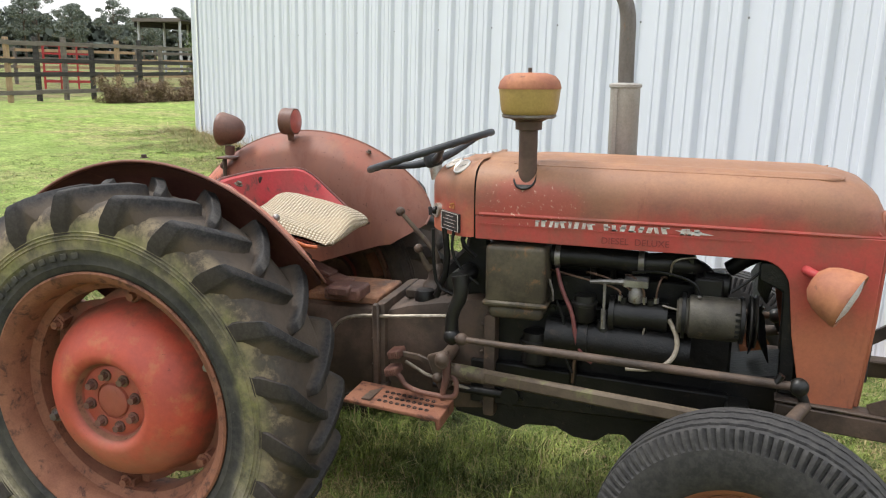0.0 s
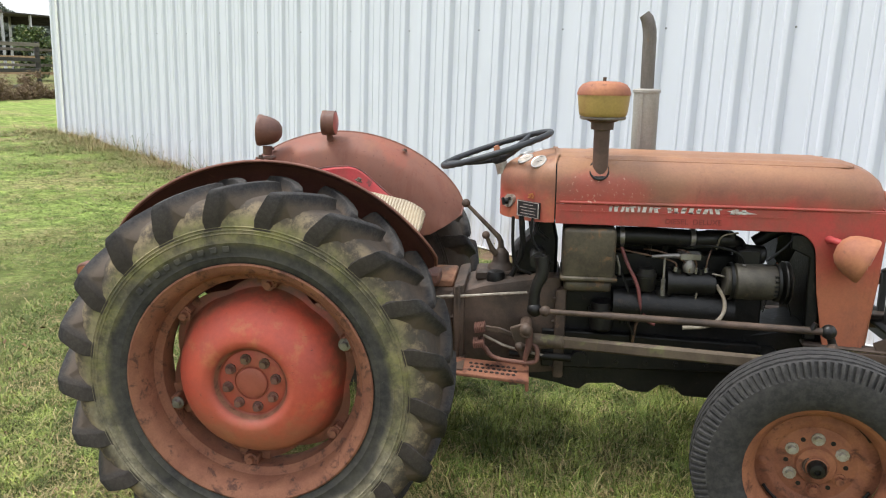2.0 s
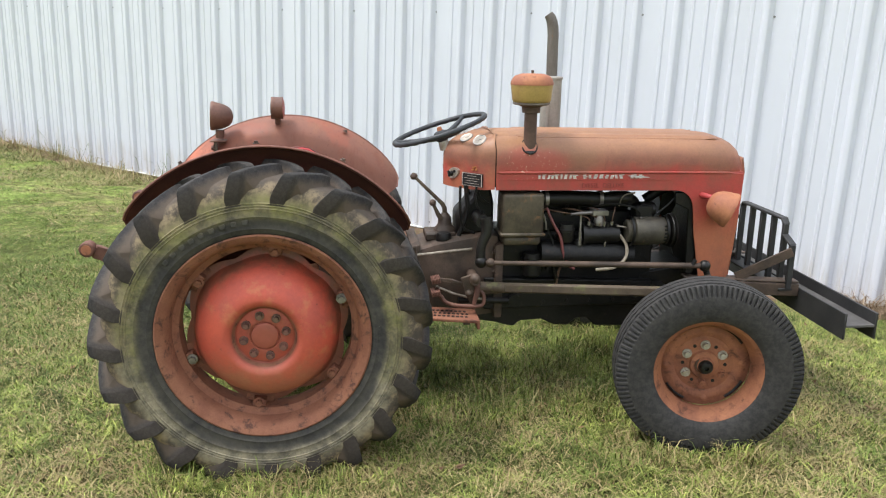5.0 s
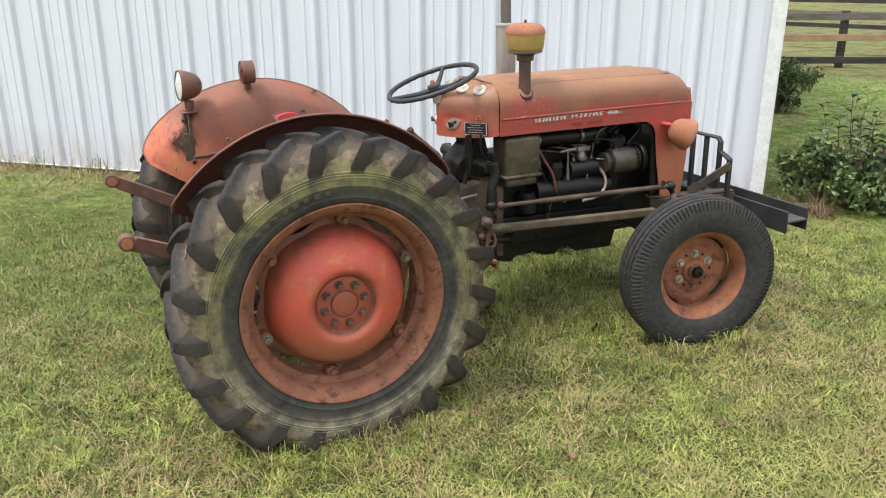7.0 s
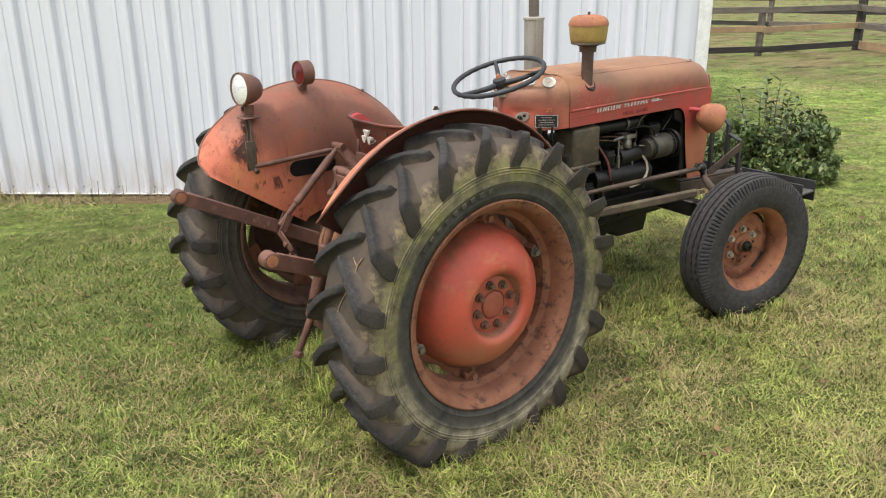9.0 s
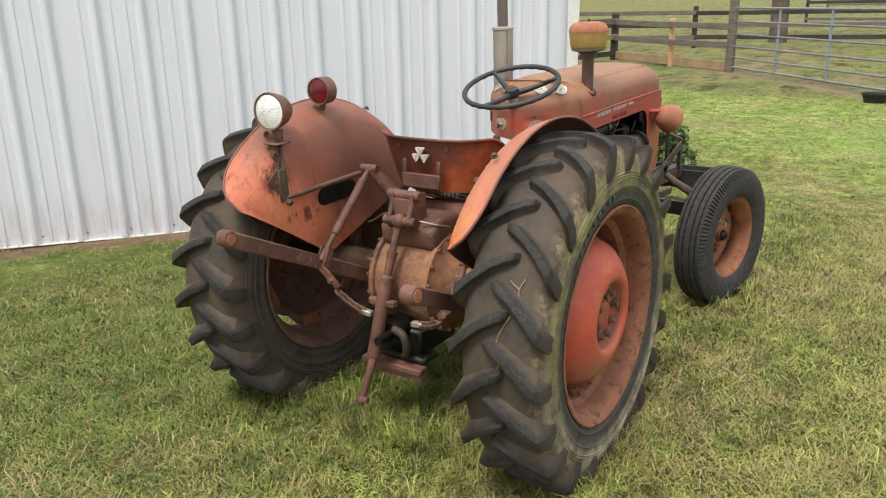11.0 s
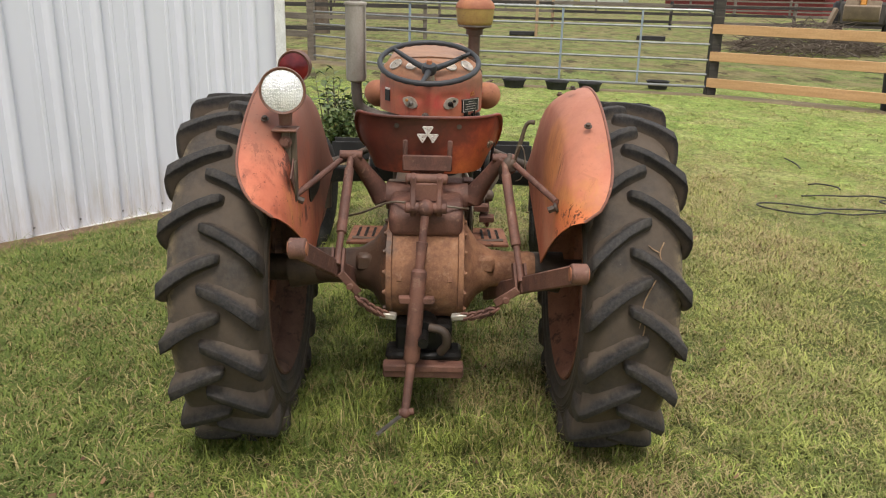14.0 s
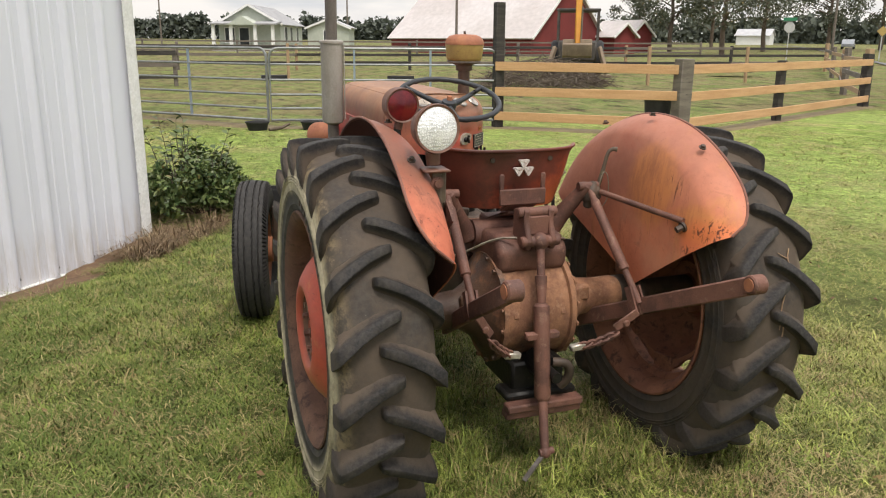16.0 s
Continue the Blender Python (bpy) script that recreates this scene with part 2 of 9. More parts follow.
def hood_paint():
    """Old red paint: red low on the sides, bleached to rusty orange-brown above."""
    k = Nodes("bleached_red_paint")
    x, z = k.axis(0), k.axis(2)
    big = k.noise(3.0, 5, 0.65)
    mid_n = k.noise(9.0, 6, 0.7)
    fine = k.noise(26.0, 6, 0.7)
    speck = k.noise(130.0, 3, 0.7)
    wob = k.math("ADD", z, k.math("MULTIPLY", k.math("SUBTRACT", big, 0.5), 0.24))
    red = k.mix(k.step(mid_n, 0.40, 0.66), (0.40, 0.054, 0.044), (0.30, 0.060, 0.044))
    mid = k.mix(k.step(mid_n, 0.36, 0.66), (0.285, 0.108, 0.068), (0.215, 0.082, 0.056))
    top = k.mix(k.step(big, 0.38, 0.62), (0.350, 0.172, 0.083), (0.255, 0.122, 0.066))
    worn_dash = k.math("MULTIPLY", k.math("SUBTRACT", 1.0, k.step(x, 0.93, 0.965)), k.step(big, 0.36, 0.56))
    red = k.mix(k.math("MULTIPLY", worn_dash, 0.7), red, (0.37, 0.135, 0.065))
    col = k.mix(k.step(wob, 1.08, 1.16), red, mid)
    col = k.mix(k.step(wob, 1.14, 1.23), col, top)
    low = k.math("SUBTRACT", 1.0, k.step(wob, 0.78, 1.00))
    col = k.mix(low, col, (0.38, 0.120, 0.060))
    # soft dark smudges, and streaks that run down
    dark = k.step(k.noise(4.2, 7, 0.72, (1.0, 1.0, 0.8)), 0.47, 0.66)
    col = k.mix(k.math("MULTIPLY", dark, 0.42), col, (0.175, 0.082, 0.056))
    run = k.step(k.noise(13.0, 6, 0.75, (1.0, 1.0, 0.16), 0.3), 0.58, 0.70)
    col = k.mix(k.math("MULTIPLY", run, 0.5), col, (0.16, 0.055, 0.036))
    pale = k.step(k.noise(16.0, 6, 0.75), 0.62, 0.72)
    col = k.mix(k.math("MULTIPLY", pale, 0.14), col, (0.62, 0.30, 0.17))
    spot = k.step(k.noise(48.0, 4, 0.7), 0.64, 0.72)
    col = k.mix(k.math("MULTIPLY", spot, 0.25), col, (0.11, 0.042, 0.030))
    # bright paint flaking off below the intake stack, with pale specks of primer
    right = k.math("SUBTRACT", 1.0, k.step(k.axis(1), -0.20, -0.12))
    dx, dz = k.math("MULTIPLY", k.math("SUBTRACT", x, 1.12), 5.0), k.math("MULTIPLY", k.math("SUBTRACT", z, 1.135), 11.0)
    spread = k.math("ADD", k.math("ADD", k.math("MULTIPLY", dx, dx), k.math("MULTIPLY", dz, dz)), k.math("MULTIPLY", k.math("SUBTRACT", mid_n, 0.5), 1.4))
    flaked = k.math("MULTIPLY", right, k.math("SUBTRACT", 1.0, k.step(spread, 0.15, 1.0)))
    col = k.mix(k.math("MULTIPLY", flaked, 0.6), col, (0.36, 0.062, 0.046))
    primer = k.math("MULTIPLY", flaked, k.step(k.noise(95.0, 3, 0.65), 0.64, 0.68))
    col = k.mix(k.math("MULTIPLY", primer, 0.8), col, (0.62, 0.42, 0.32))
    col = k.hsv(col, k.math("ADD", k.math("MULTIPLY", speck, 0.4), 0.80))
    return k.done(col, k.math("ADD", k.math("MULTIPLY", fine, 0.3), 0.36), 0.0, k.math("ADD", speck, mid_n), 0.14, 0.002, 0.45)


def fender_paint():
    """Brown oxidised red paint with bare orange streaks and scratches."""
    k = Nodes("oxidised_fender_paint")
    x, z = k.axis(0), k.axis(2)
    big = k.noise(3.6, 5, 0.6)
    mid_n = k.noise(8.0, 6, 0.7)
    fine = k.noise(30.0, 6, 0.7)
    # paint is bleached orange towards the rear and low down, brown over the top
    wob = k.math("ADD", k.math("ADD", z, k.math("MULTIPLY", x, 0.35)), k.math("MULTIPLY", k.math("SUBTRACT", big, 0.5), 0.40))
    left = k.step(k.axis(1), -0.1, 0.1)
    wob = k.math("ADD", wob, k.math("MULTIPLY", left, k.math("ADD", k.math("MULTIPLY", x, 0.40), 0.13)))
    brown = k.mix(k.step(mid_n, 0.30, 0.72), (0.400, 0.160, 0.104), (0.320, 0.124, 0.082))
    brown = k.mix(k.math("MULTIPLY", left, 0.9), brown, k.mix(k.step(mid_n, 0.30, 0.70), (0.172, 0.078, 0.056), (0.215, 0.090, 0.060)))
    orange = k.mix(k.step(mid_n, 0.30, 0.70), (0.64, 0.225, 0.122), (0.55, 0.180, 0.102))
    orange = k.mix(k.math("MULTIPLY", left, 0.75), orange, k.mix(k.step(mid_n, 0.36, 0.66), (0.54, 0.160, 0.088), (0.42, 0.110, 0.064)))
    col = k.mix(k.step(wob, 0.78, 1.08), orange, brown)
    stain = k.step(k.noise(9.0, 6, 0.7, (1.0, 1.0, 0.25)), 0.54, 0.68)
    near = k.math("SUBTRACT", 1.0, k.step(wob, 0.80, 1.10))
    col = k.mix(k.math("MULTIPLY", stain, k.math("ADD", k.math("MULTIPLY", near, 0.34), 0.10)), col, (0.50, 0.23, 0.06))
    rough_side = k.math("ADD", k.math("MULTIPLY", left, 0.65), 0.35)
    drip = k.step(k.noise(7.0, 6, 0.75, (1.4, 1.4, 0.20), 0.5), 0.52, 0.63)
    col = k.mix(k.math("MULTIPLY", k.math("MULTIPLY", drip, rough_side), 0.40), col, (0.17, 0.056, 0.036))
    scr = k.step(k.noise(15.0, 7, 0.8, (1.0, 1.0, 0.30), 0.9), 0.575, 0.615)
    col = k.mix(k.math("MULTIPLY", scr, k.math("MULTIPLY", rough_side, k.math("ADD", k.math("MULTIPLY", near, 0.55), 0.08))), col, (0.060, 0.024, 0.018))
    chip = k.step(k.noise(55.0, 4, 0.7), 0.63, 0.68)
    col = k.mix(k.math("MULTIPLY", k.math("MULTIPLY", chip, rough_side), 0.6), col, (0.07, 0.028, 0.020))
    # pale pink patches paint a soft sheen into the colour, mostly on the right
    pink_sheen = k.step(k.noise(2.4, 5, 0.65), 0.50, 0.68)
    right = k.math("SUBTRACT", 1.0, k.math("MULTIPLY", left, 0.8))
    col = k.mix(k.math("MULTIPLY", k.math("MULTIPLY", pink_sheen, right), 0.42), col, (0.54, 0.27, 0.17))
    red = k.step(k.noise(3.1, 5, 0.65, None, 0.8), 0.52, 0.68)
    col = k.mix(k.math("MULTIPLY", red, 0.26), col, (0.36, 0.070, 0.036))
    # on the right fender: a rubbed orange patch, long gouges and a cluster of short scratches
    only_right = k.math("SUBTRACT", 1.0, left)

    def patch(cx, cz, rx, rz, on=only_right):
        dx = k.math("DIVIDE", k.math("SUBTRACT", x, cx), rx)
        dz = k.math("DIVIDE", k.math("SUBTRACT", z, cz), rz)
        d = k.math("ADD", k.math("MULTIPLY", dx, dx), k.math("MULTIPLY", dz, dz))
        d = k.math("ADD", d, k.math("MULTIPLY", k.math("SUBTRACT", mid_n, 0.5), 1.2))
        return k.math("MULTIPLY", on, k.math("SUBTRACT", 1.0, k.step(d, 0.25, 1.0)))

    torn = k.math("MULTIPLY", k.math("MAXIMUM", patch(-0.36, 1.02, 0.085, 0.12, left), patch(-0.25, 0.86, 0.12, 0.035, left)), k.step(k.noise(21.0, 6, 0.78, (1.3, 1.0, 0.30), 0.8), 0.50, 0.55))
    col = k.mix(k.math("MULTIPLY", torn, 0.85), col, (0.060, 0.025, 0.020))
    rubbed = k.math("MAXIMUM", patch(-0.17, 1.03, 0.17, 0.16), patch(-0.42, 0.95, 0.16, 0.07))
    col = k.mix(k.math("MULTIPLY", rubbed, 0.62), col, k.mix(k.step(k.noise(12.0, 6, 0.75, (1.4, 1.0, 0.3)), 0.40, 0.62), (0.60, 0.235, 0.070), (0.34, 0.125, 0.050)))
    glowing = patch(-0.47, 0.90, 0.13, 0.09)
    col = k.mix(k.math("MULTIPLY", glowing, 0.6), col, (0.74, 0.180, 0.065))
    gouge = k.math("MULTIPLY", patch(-0.26, 0.97, 0.11, 0.16), k.step(k.noise(17.0, 5, 0.75, (1.5, 1.0, 0.12), 0.6), 0.585, 0.615))
    col = k.mix(k.math("MULTIPLY", gouge, 0.8), col, (0.085, 0.032, 0.022))
    cuts = k.math("MULTIPLY", k.math("MAXIMUM", patch(-0.475, 0.935, 0.075, 0.055), patch(-0.43, 0.855, 0.07, 0.03)), k.step(k.noise(62.0, 4, 0.7, (1.0, 1.0, 0.45), 1.2), 0.54, 0.57))
    col = k.mix(k.math("MULTIPLY", cuts, 0.85), col, (0.060, 0.024, 0.018))
    return k.done(col, k.math("ADD", k.math("MULTIPLY", mid_n, 0.30), 0.42), 0.0, fine, 0.18, 0.002, 0.30)


def wheel_paint():
    """Red wheel centre, rusty towards the rim and dusty below."""
    k = Nodes("faded_red_wheel_paint")
    x, z = k.axis(0), k.axis(2)
    rad = k.math("SQRT", k.math("ADD", k.math("MULTIPLY", x, x), k.math("MULTIPLY", z, z)))
    big = k.noise(7.0, 6, 0.65)
    fine = k.noise(60.0, 5, 0.7)
    wob = k.math("ADD", rad, k.math("MULTIPLY", k.math("SUBTRACT", big, 0.5), 0.16))
    col = k.mix(k.step(big, 0.36, 0.64), (0.50, 0.085, 0.050), (0.40, 0.075, 0.050))
    col = k.mix(k.math("MULTIPLY", k.step(k.noise(11.0, 6, 0.7), 0.52, 0.68), 0.5), col, (0.48, 0.19, 0.08))
    fall = k.math("ADD", k.math("MULTIPLY", z, -1.0), k.math("MULTIPLY", k.math("SUBTRACT", big, 0.5), 0.35))
    col = k.mix(k.math("MULTIPLY", k.step(fall, 0.02, 0.24), 0.75), col, (0.36, 0.155, 0.085))
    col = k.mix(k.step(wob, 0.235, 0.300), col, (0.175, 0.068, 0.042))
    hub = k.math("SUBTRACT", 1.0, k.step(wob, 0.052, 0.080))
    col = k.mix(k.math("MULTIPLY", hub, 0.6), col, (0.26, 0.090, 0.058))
    # darker ring in the hub recess, then a wider, weaker dark halo
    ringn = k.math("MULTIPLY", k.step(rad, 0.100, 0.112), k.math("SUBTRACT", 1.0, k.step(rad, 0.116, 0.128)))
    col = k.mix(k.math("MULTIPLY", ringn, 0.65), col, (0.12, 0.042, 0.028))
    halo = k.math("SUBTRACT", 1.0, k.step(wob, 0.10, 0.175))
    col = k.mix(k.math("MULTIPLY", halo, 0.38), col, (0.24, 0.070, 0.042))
    speck = k.step(k.noise(34.0, 5, 0.75), 0.64, 0.71)
    col = k.mix(k.math("MULTIPLY", speck, 0.8), col, (0.10, 0.035, 0.025))
    scratch = k.step(k.noise(10.0, 5, 0.8, (0.3, 1.0, 2.2), 1.2), 0.655, 0.675)
    col = k.mix(k.math("MULTIPLY", scratch, 0.6), col, (0.13, 0.04, 0.03))
    col = k.hsv(col, k.math("ADD", k.math("MULTIPLY", fine, 0.4), 0.80))
    return k.done(col, 0.5, 0.0, fine, 0.16, 0.002, 0.4)


def rubber(name, moss=0.0, dusty=0.0, outward=1):
    """Weathered black tyre rubber; a ring of dust, and of moss on the outer wall."""
    k = Nodes(name)
    x, y, z = k.axis(0), k.axis(1), k.axis(2)
    rad = k.math("SQRT", k.math("ADD", k.math("MULTIPLY", x, x), k.math("MULTIPLY", z, z)))
    big = k.noise(5.0, 5, 0.6)
    fine = k.noise(45.0, 5, 0.7)
    col = k.mix(k.step(fine, 0.35, 0.7), (0.026, 0.025, 0.025), (0.052, 0.049, 0.046))
    wob = k.math("ADD", rad, k.math("MULTIPLY", k.math("SUBTRACT", big, 0.5), 0.05))
    out = k.step(k.math("MULTIPLY", y, outward), 0.09, 0.135)
    if dusty:
        # brown dust between the bars of the tread
        dust = k.step(wob, 0.50, 0.535)
        haze = k.math("MULTIPLY", out, k.step(k.noise(8.0, 6, 0.7), 0.32, 0.68))
        col = k.mix(k.math("MULTIPLY", haze, 0.45), col, (0.105, 0.095, 0.072))
        patchy = k.math("ADD", k.math("MULTIPLY", k.step(k.noise(7.0, 6, 0.7), 0.36, 0.62), 0.55), 0.35)
        col = k.mix(k.math("MULTIPLY", k.math("MULTIPLY", dust, patchy), k.math("ADD", k.math("MULTIPLY", out, 0.5), 0.5)), col, (0.100, 0.074, 0.054))
        tan = k.math("MULTIPLY", k.step(k.noise(14.0, 7, 0.75), 0.44, 0.62), k.math("MULTIPLY", dust, out))
        col = k.mix(k.math("MULTIPLY", tan, 0.8), col, (0.29, 0.225, 0.135))
        ring = k.math("MULTIPLY", k.step(wob, 0.440, 0.476), k.math("SUBTRACT", 1.0, k.step(wob, 0.518, 0.558)))
        ring = k.math("MULTIPLY", ring, out)
        patch = k.math("ADD", k.math("MULTIPLY", k.step(k.noise(6.5, 7, 0.72), 0.37, 0.62), 0.78), 0.22)
        pale = k.step(k.math("ADD", z, k.math("MULTIPLY", k.math("SUBTRACT", big, 0.5), 0.7)), -0.20, 0.02)
        green = k.mix(k.step(k.noise(11.0, 5, 0.7), 0.38, 0.62), (0.270, 0.228, 0.125), (0.220, 0.205, 0.082))
        tint = k.mix(pale, (0.31, 0.27, 0.185), green) if moss else (0.47, 0.41, 0.28)
        patch = patch if moss else k.math("ADD", k.math("MULTIPLY", patch, 0.5), 0.5)
        grit = k.math("ADD", k.math("MULTIPLY", k.step(fine, 0.30, 0.60), 0.4), 0.6)
        col = k.mix(k.math("MULTIPLY", k.math("MULTIPLY", ring, patch), grit), col, tint)
    else:
        dust = k.step(k.noise(9.0, 5, 0.7), 0.45, 0.75)
        col = k.mix(k.math("MULTIPLY", dust, 0.3), col, (0.062, 0.056, 0.050))
    if dusty:
        grime = k.math("MULTIPLY", k.math("SUBTRACT", 1.0, out), k.step(k.noise(6.0, 6, 0.7), 0.30, 0.60))
        col = k.mix(k.math("MULTIPLY", grime, 0.58), col, (0.100, 0.073, 0.051))
    white = k.step(k.noise(70.0, 3, 0.6), 0.74, 0.78)
    col = k.mix(k.math("MULTIPLY", white, 0.35), col, (0.35, 0.34, 0.31))
    return k.done(col, 0.78, 0.0, k.math("ADD", fine, k.math("MULTIPLY", big, 1.5)), 0.4, 0.003, 0.28)


def tread_rubber():
    """Black rubber of the tread bars: worn grey-black on top, brown dust low on their sides."""
    k = Nodes("tread_bar_rubber")
    x, y, z = k.axis(0), k.axis(1), k.axis(2)
    rad = k.math("SQRT", k.math("ADD", k.math("MULTIPLY", x, x), k.math("MULTIPLY", z, z)))
    big = k.noise(12.0, 6, 0.7)
    fine = k.noise(90.0, 4, 0.7)
    col = k.mix(k.step(fine, 0.35, 0.7), (0.015, 0.014, 0.015), (0.036, 0.034, 0.033))
    col = k.hsv(col, k.math("ADD", k.math("MULTIPLY", k.rand(), 0.5), 0.75))
    wob = k.math("ADD", rad, k.math("MULTIPLY", k.math("SUBTRACT", big, 0.5), 0.05))
    low = k.math("SUBTRACT", 1.0, k.step(wob, 0.588, 0.622))
    side = k.step(k.math("ABSOLUTE", y), 0.138, 0.150)
    low = k.math("MULTIPLY", low, k.math("SUBTRACT", 1.0, k.math("MULTIPLY", side, 0.72)))
    col = k.mix(k.math("MULTIPLY", low, 0.85), col, (0.105, 0.078, 0.057))
    scuff = k.step(k.noise(18.0, 6, 0.75), 0.42, 0.66)
    col = k.mix(k.math("MULTIPLY", scuff, 0.24), col, (0.095, 0.077, 0.057))
    return k.done(col, 0.72, 0.0, k.math("ADD", fine, big), 0.35, 0.003, 0.28)


def seat_paint():
    """Dark oxidised red with an orange glow low down and towards the right."""
    k = Nodes("rusty_red_seat_pan")
    y, z = k.axis(1), k.axis(2)
    big = k.noise(4.5, 6, 0.65)
    fine = k.noise(70.0, 4, 0.7)
    col = k.mix(k.step(big, 0.36, 0.64), (0.080, 0.027, 0.021), (0.155, 0.042, 0.028))
    glow = k.math("SUBTRACT", k.math("ADD", k.math("MULTIPLY", z, -3.2), k.math("MULTIPLY", y, -1.6)), -3.42)
    glow = k.math("ADD", glow, k.math("MULTIPLY", k.math("SUBTRACT", k.noise(7.0, 7, 0.7), 0.5), 1.5))
    col = k.mix(k.math("MULTIPLY", k.step(glow, 0.00, 0.50), 0.70), col, (0.44, 0.090, 0.042))
    col = k.mix(k.math("MULTIPLY", k.step(glow, 0.30, 0.75), 0.55), col, (0.66, 0.185, 0.050))
    dark = k.step(k.noise(11.0, 6, 0.75), 0.54, 0.68)
    col = k.mix(k.math("MULTIPLY", dark, 0.6), col, (0.075, 0.026, 0.020))
    col = k.hsv(col, k.math("ADD", k.math("MULTIPLY", fine, 0.5), 0.75))
    return k.done(col, k.math("ADD", k.math("MULTIPLY", big, 0.3), 0.28), 0.0, fine, 0.2, 0.002, 0.45)


def cast_iron():
    """Rusty castings with black grease stains."""
    k = Nodes("rusty_cast_iron")
    big = k.noise(4.0, 6, 0.68)
    mid = k.noise(14.0, 6, 0.7)
    fine = k.noise(130.0, 3, 0.65)
    col = k.mix(k.step(mid, 0.36, 0.64), (0.275, 0.135, 0.072), (0.165, 0.076, 0.045))
    col = k.mix(k.math("MULTIPLY", k.step(k.noise(22.0, 6, 0.75), 0.52, 0.66), 0.6), col, (0.33, 0.19, 0.115))
    stain = k.step(k.math("ADD", big, k.math("MULTIPLY", k.axis(1), 0.85)), 0.52, 0.66)
    col = k.mix(k.math("MULTIPLY", stain, 0.85), col, (0.040, 0.026, 0.020))
    col = k.hsv(col, k.math("ADD", k.math("MULTIPLY", fine, 0.55), 0.72))
    return k.done(col, k.math("SUBTRACT", 0.82, k.math("MULTIPLY", stain, 0.35)), 0.0, k.math("ADD", fine, mid), 0.6, 0.003, 0.4)


M_TREAD = tread_rubber()
M_HOOD = hood_paint()
M_FENDER = fender_paint()
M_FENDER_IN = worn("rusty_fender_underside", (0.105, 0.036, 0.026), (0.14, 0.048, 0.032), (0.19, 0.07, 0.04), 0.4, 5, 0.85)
M_DISH = wheel_paint()
M_TYRE = rubber("mossy_tyre_rubber", 1.0, 1.0, -1)
M_TYRE_DUSTY = rubber("dusty_tyre_rubber", 0.0, 1.0, 1)
M_TYRE_FRONT = rubber("worn_tyre_rubber")
M_RIM = worn("rusted_rim_steel", (0.195, 0.076, 0.044), (0.250, 0.106, 0.060), (0.085, 0.036, 0.024), 0.6, 9, 0.8, fine=170, bump=0.7)
# darker, dusty copy of M_RIM with under-tractor shade put into its colour
M_RIM_SHADED = worn("shaded_dusty_rim_steel", (0.150, 0.080, 0.054), (0.105, 0.054, 0.038), (0.060, 0.032, 0.024), 0.6, 9, 0.85, fine=170, bump=0.7)
M_FRONT_RIM = worn("rusty_orange_rim", (0.31, 0.124, 0.060), (0.21, 0.080, 0.044), (0.11, 0.042, 0.024), 0.55, 8, 0.75, fine=140, bump=0.5)
M_CAST = cast_iron()
M_LINK = worn("rusty_red_linkage", (0.165, 0.075, 0.053), (0.092, 0.044, 0.034), (0.220, 0.125, 0.088), 0.45, 11, 0.65, fine=160, bump=0.7)
M_ROD = worn("mossy_brown_rod", (0.118, 0.088, 0.058), (0.062, 0.042, 0.030), (0.140, 0.130, 0.060), 0.5, 6, 0.7, fine=120)
M_GEARBOX = worn("oily_gearbox_iron", (0.100, 0.066, 0.047), (0.042, 0.029, 0.021), (0.155, 0.100, 0.066), 0.35, 7, 0.6, fine=110, bump=0.6)
M_LAMP = worn("dark_rusty_lamp_shell", (0.155, 0.072, 0.048), (0.105, 0.048, 0.034), (0.25, 0.11, 0.07), 0.3, 9, 0.5, fine=110)
M_NUT = worn("greasy_hub_nut", (0.17, 0.105, 0.075), (0.10, 0.060, 0.042), (0.22, 0.10, 0.06), 0.4, 40, 0.5, 0.4)
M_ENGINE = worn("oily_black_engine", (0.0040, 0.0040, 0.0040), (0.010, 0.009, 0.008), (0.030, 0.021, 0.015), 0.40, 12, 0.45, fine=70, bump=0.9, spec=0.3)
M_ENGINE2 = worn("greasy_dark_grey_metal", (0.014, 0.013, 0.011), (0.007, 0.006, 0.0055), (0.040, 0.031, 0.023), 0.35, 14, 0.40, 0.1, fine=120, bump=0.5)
M_GENERATOR = worn("dusty_olive_grey_steel", (0.070, 0.062, 0.046), (0.042, 0.036, 0.028), (0.105, 0.078, 0.052), 0.35, 16, 0.5, 0.1, fine=120, bump=0.5)
M_TANKBOX = worn("stained_khaki_steel", (0.088, 0.072, 0.046), (0.044, 0.034, 0.023), (0.150, 0.085, 0.042), 0.5, 10, 0.5, 0.1, fine=90, bump=0.5)
M_BLACKSTEEL = worn("dull_black_painted_steel", (0.020, 0.020, 0.021), (0.032, 0.031, 0.031), (0.10, 0.055, 0.035), 0.18, 7, 0.55, fine=110)
M_WEBSTEEL = worn("dusty_beam_web", (0.11, 0.105, 0.10), (0.075, 0.07, 0.068), (0.13, 0.08, 0.055), 0.25, 9, 0.7)
M_STEER = worn("black_wheel_rubber", (0.022, 0.024, 0.028), (0.035, 0.038, 0.043), (0.08, 0.06, 0.045), 0.15, 14, 0.5, fine=100)
M_MUFFLER = worn("weathered_muffler_steel", (0.36, 0.335, 0.30), (0.28, 0.25, 0.215), (0.26, 0.17, 0.11), 0.3, 9, 0.55, 0.25, fine=130, stretch=(1, 1, 0.4))
M_PIPE = worn("dark_exhaust_steel", (0.185, 0.165, 0.150), (0.12, 0.10, 0.088), (0.20, 0.12, 0.08), 0.35, 12, 0.5, 0.35, fine=130, stretch=(1, 1, 0.3))
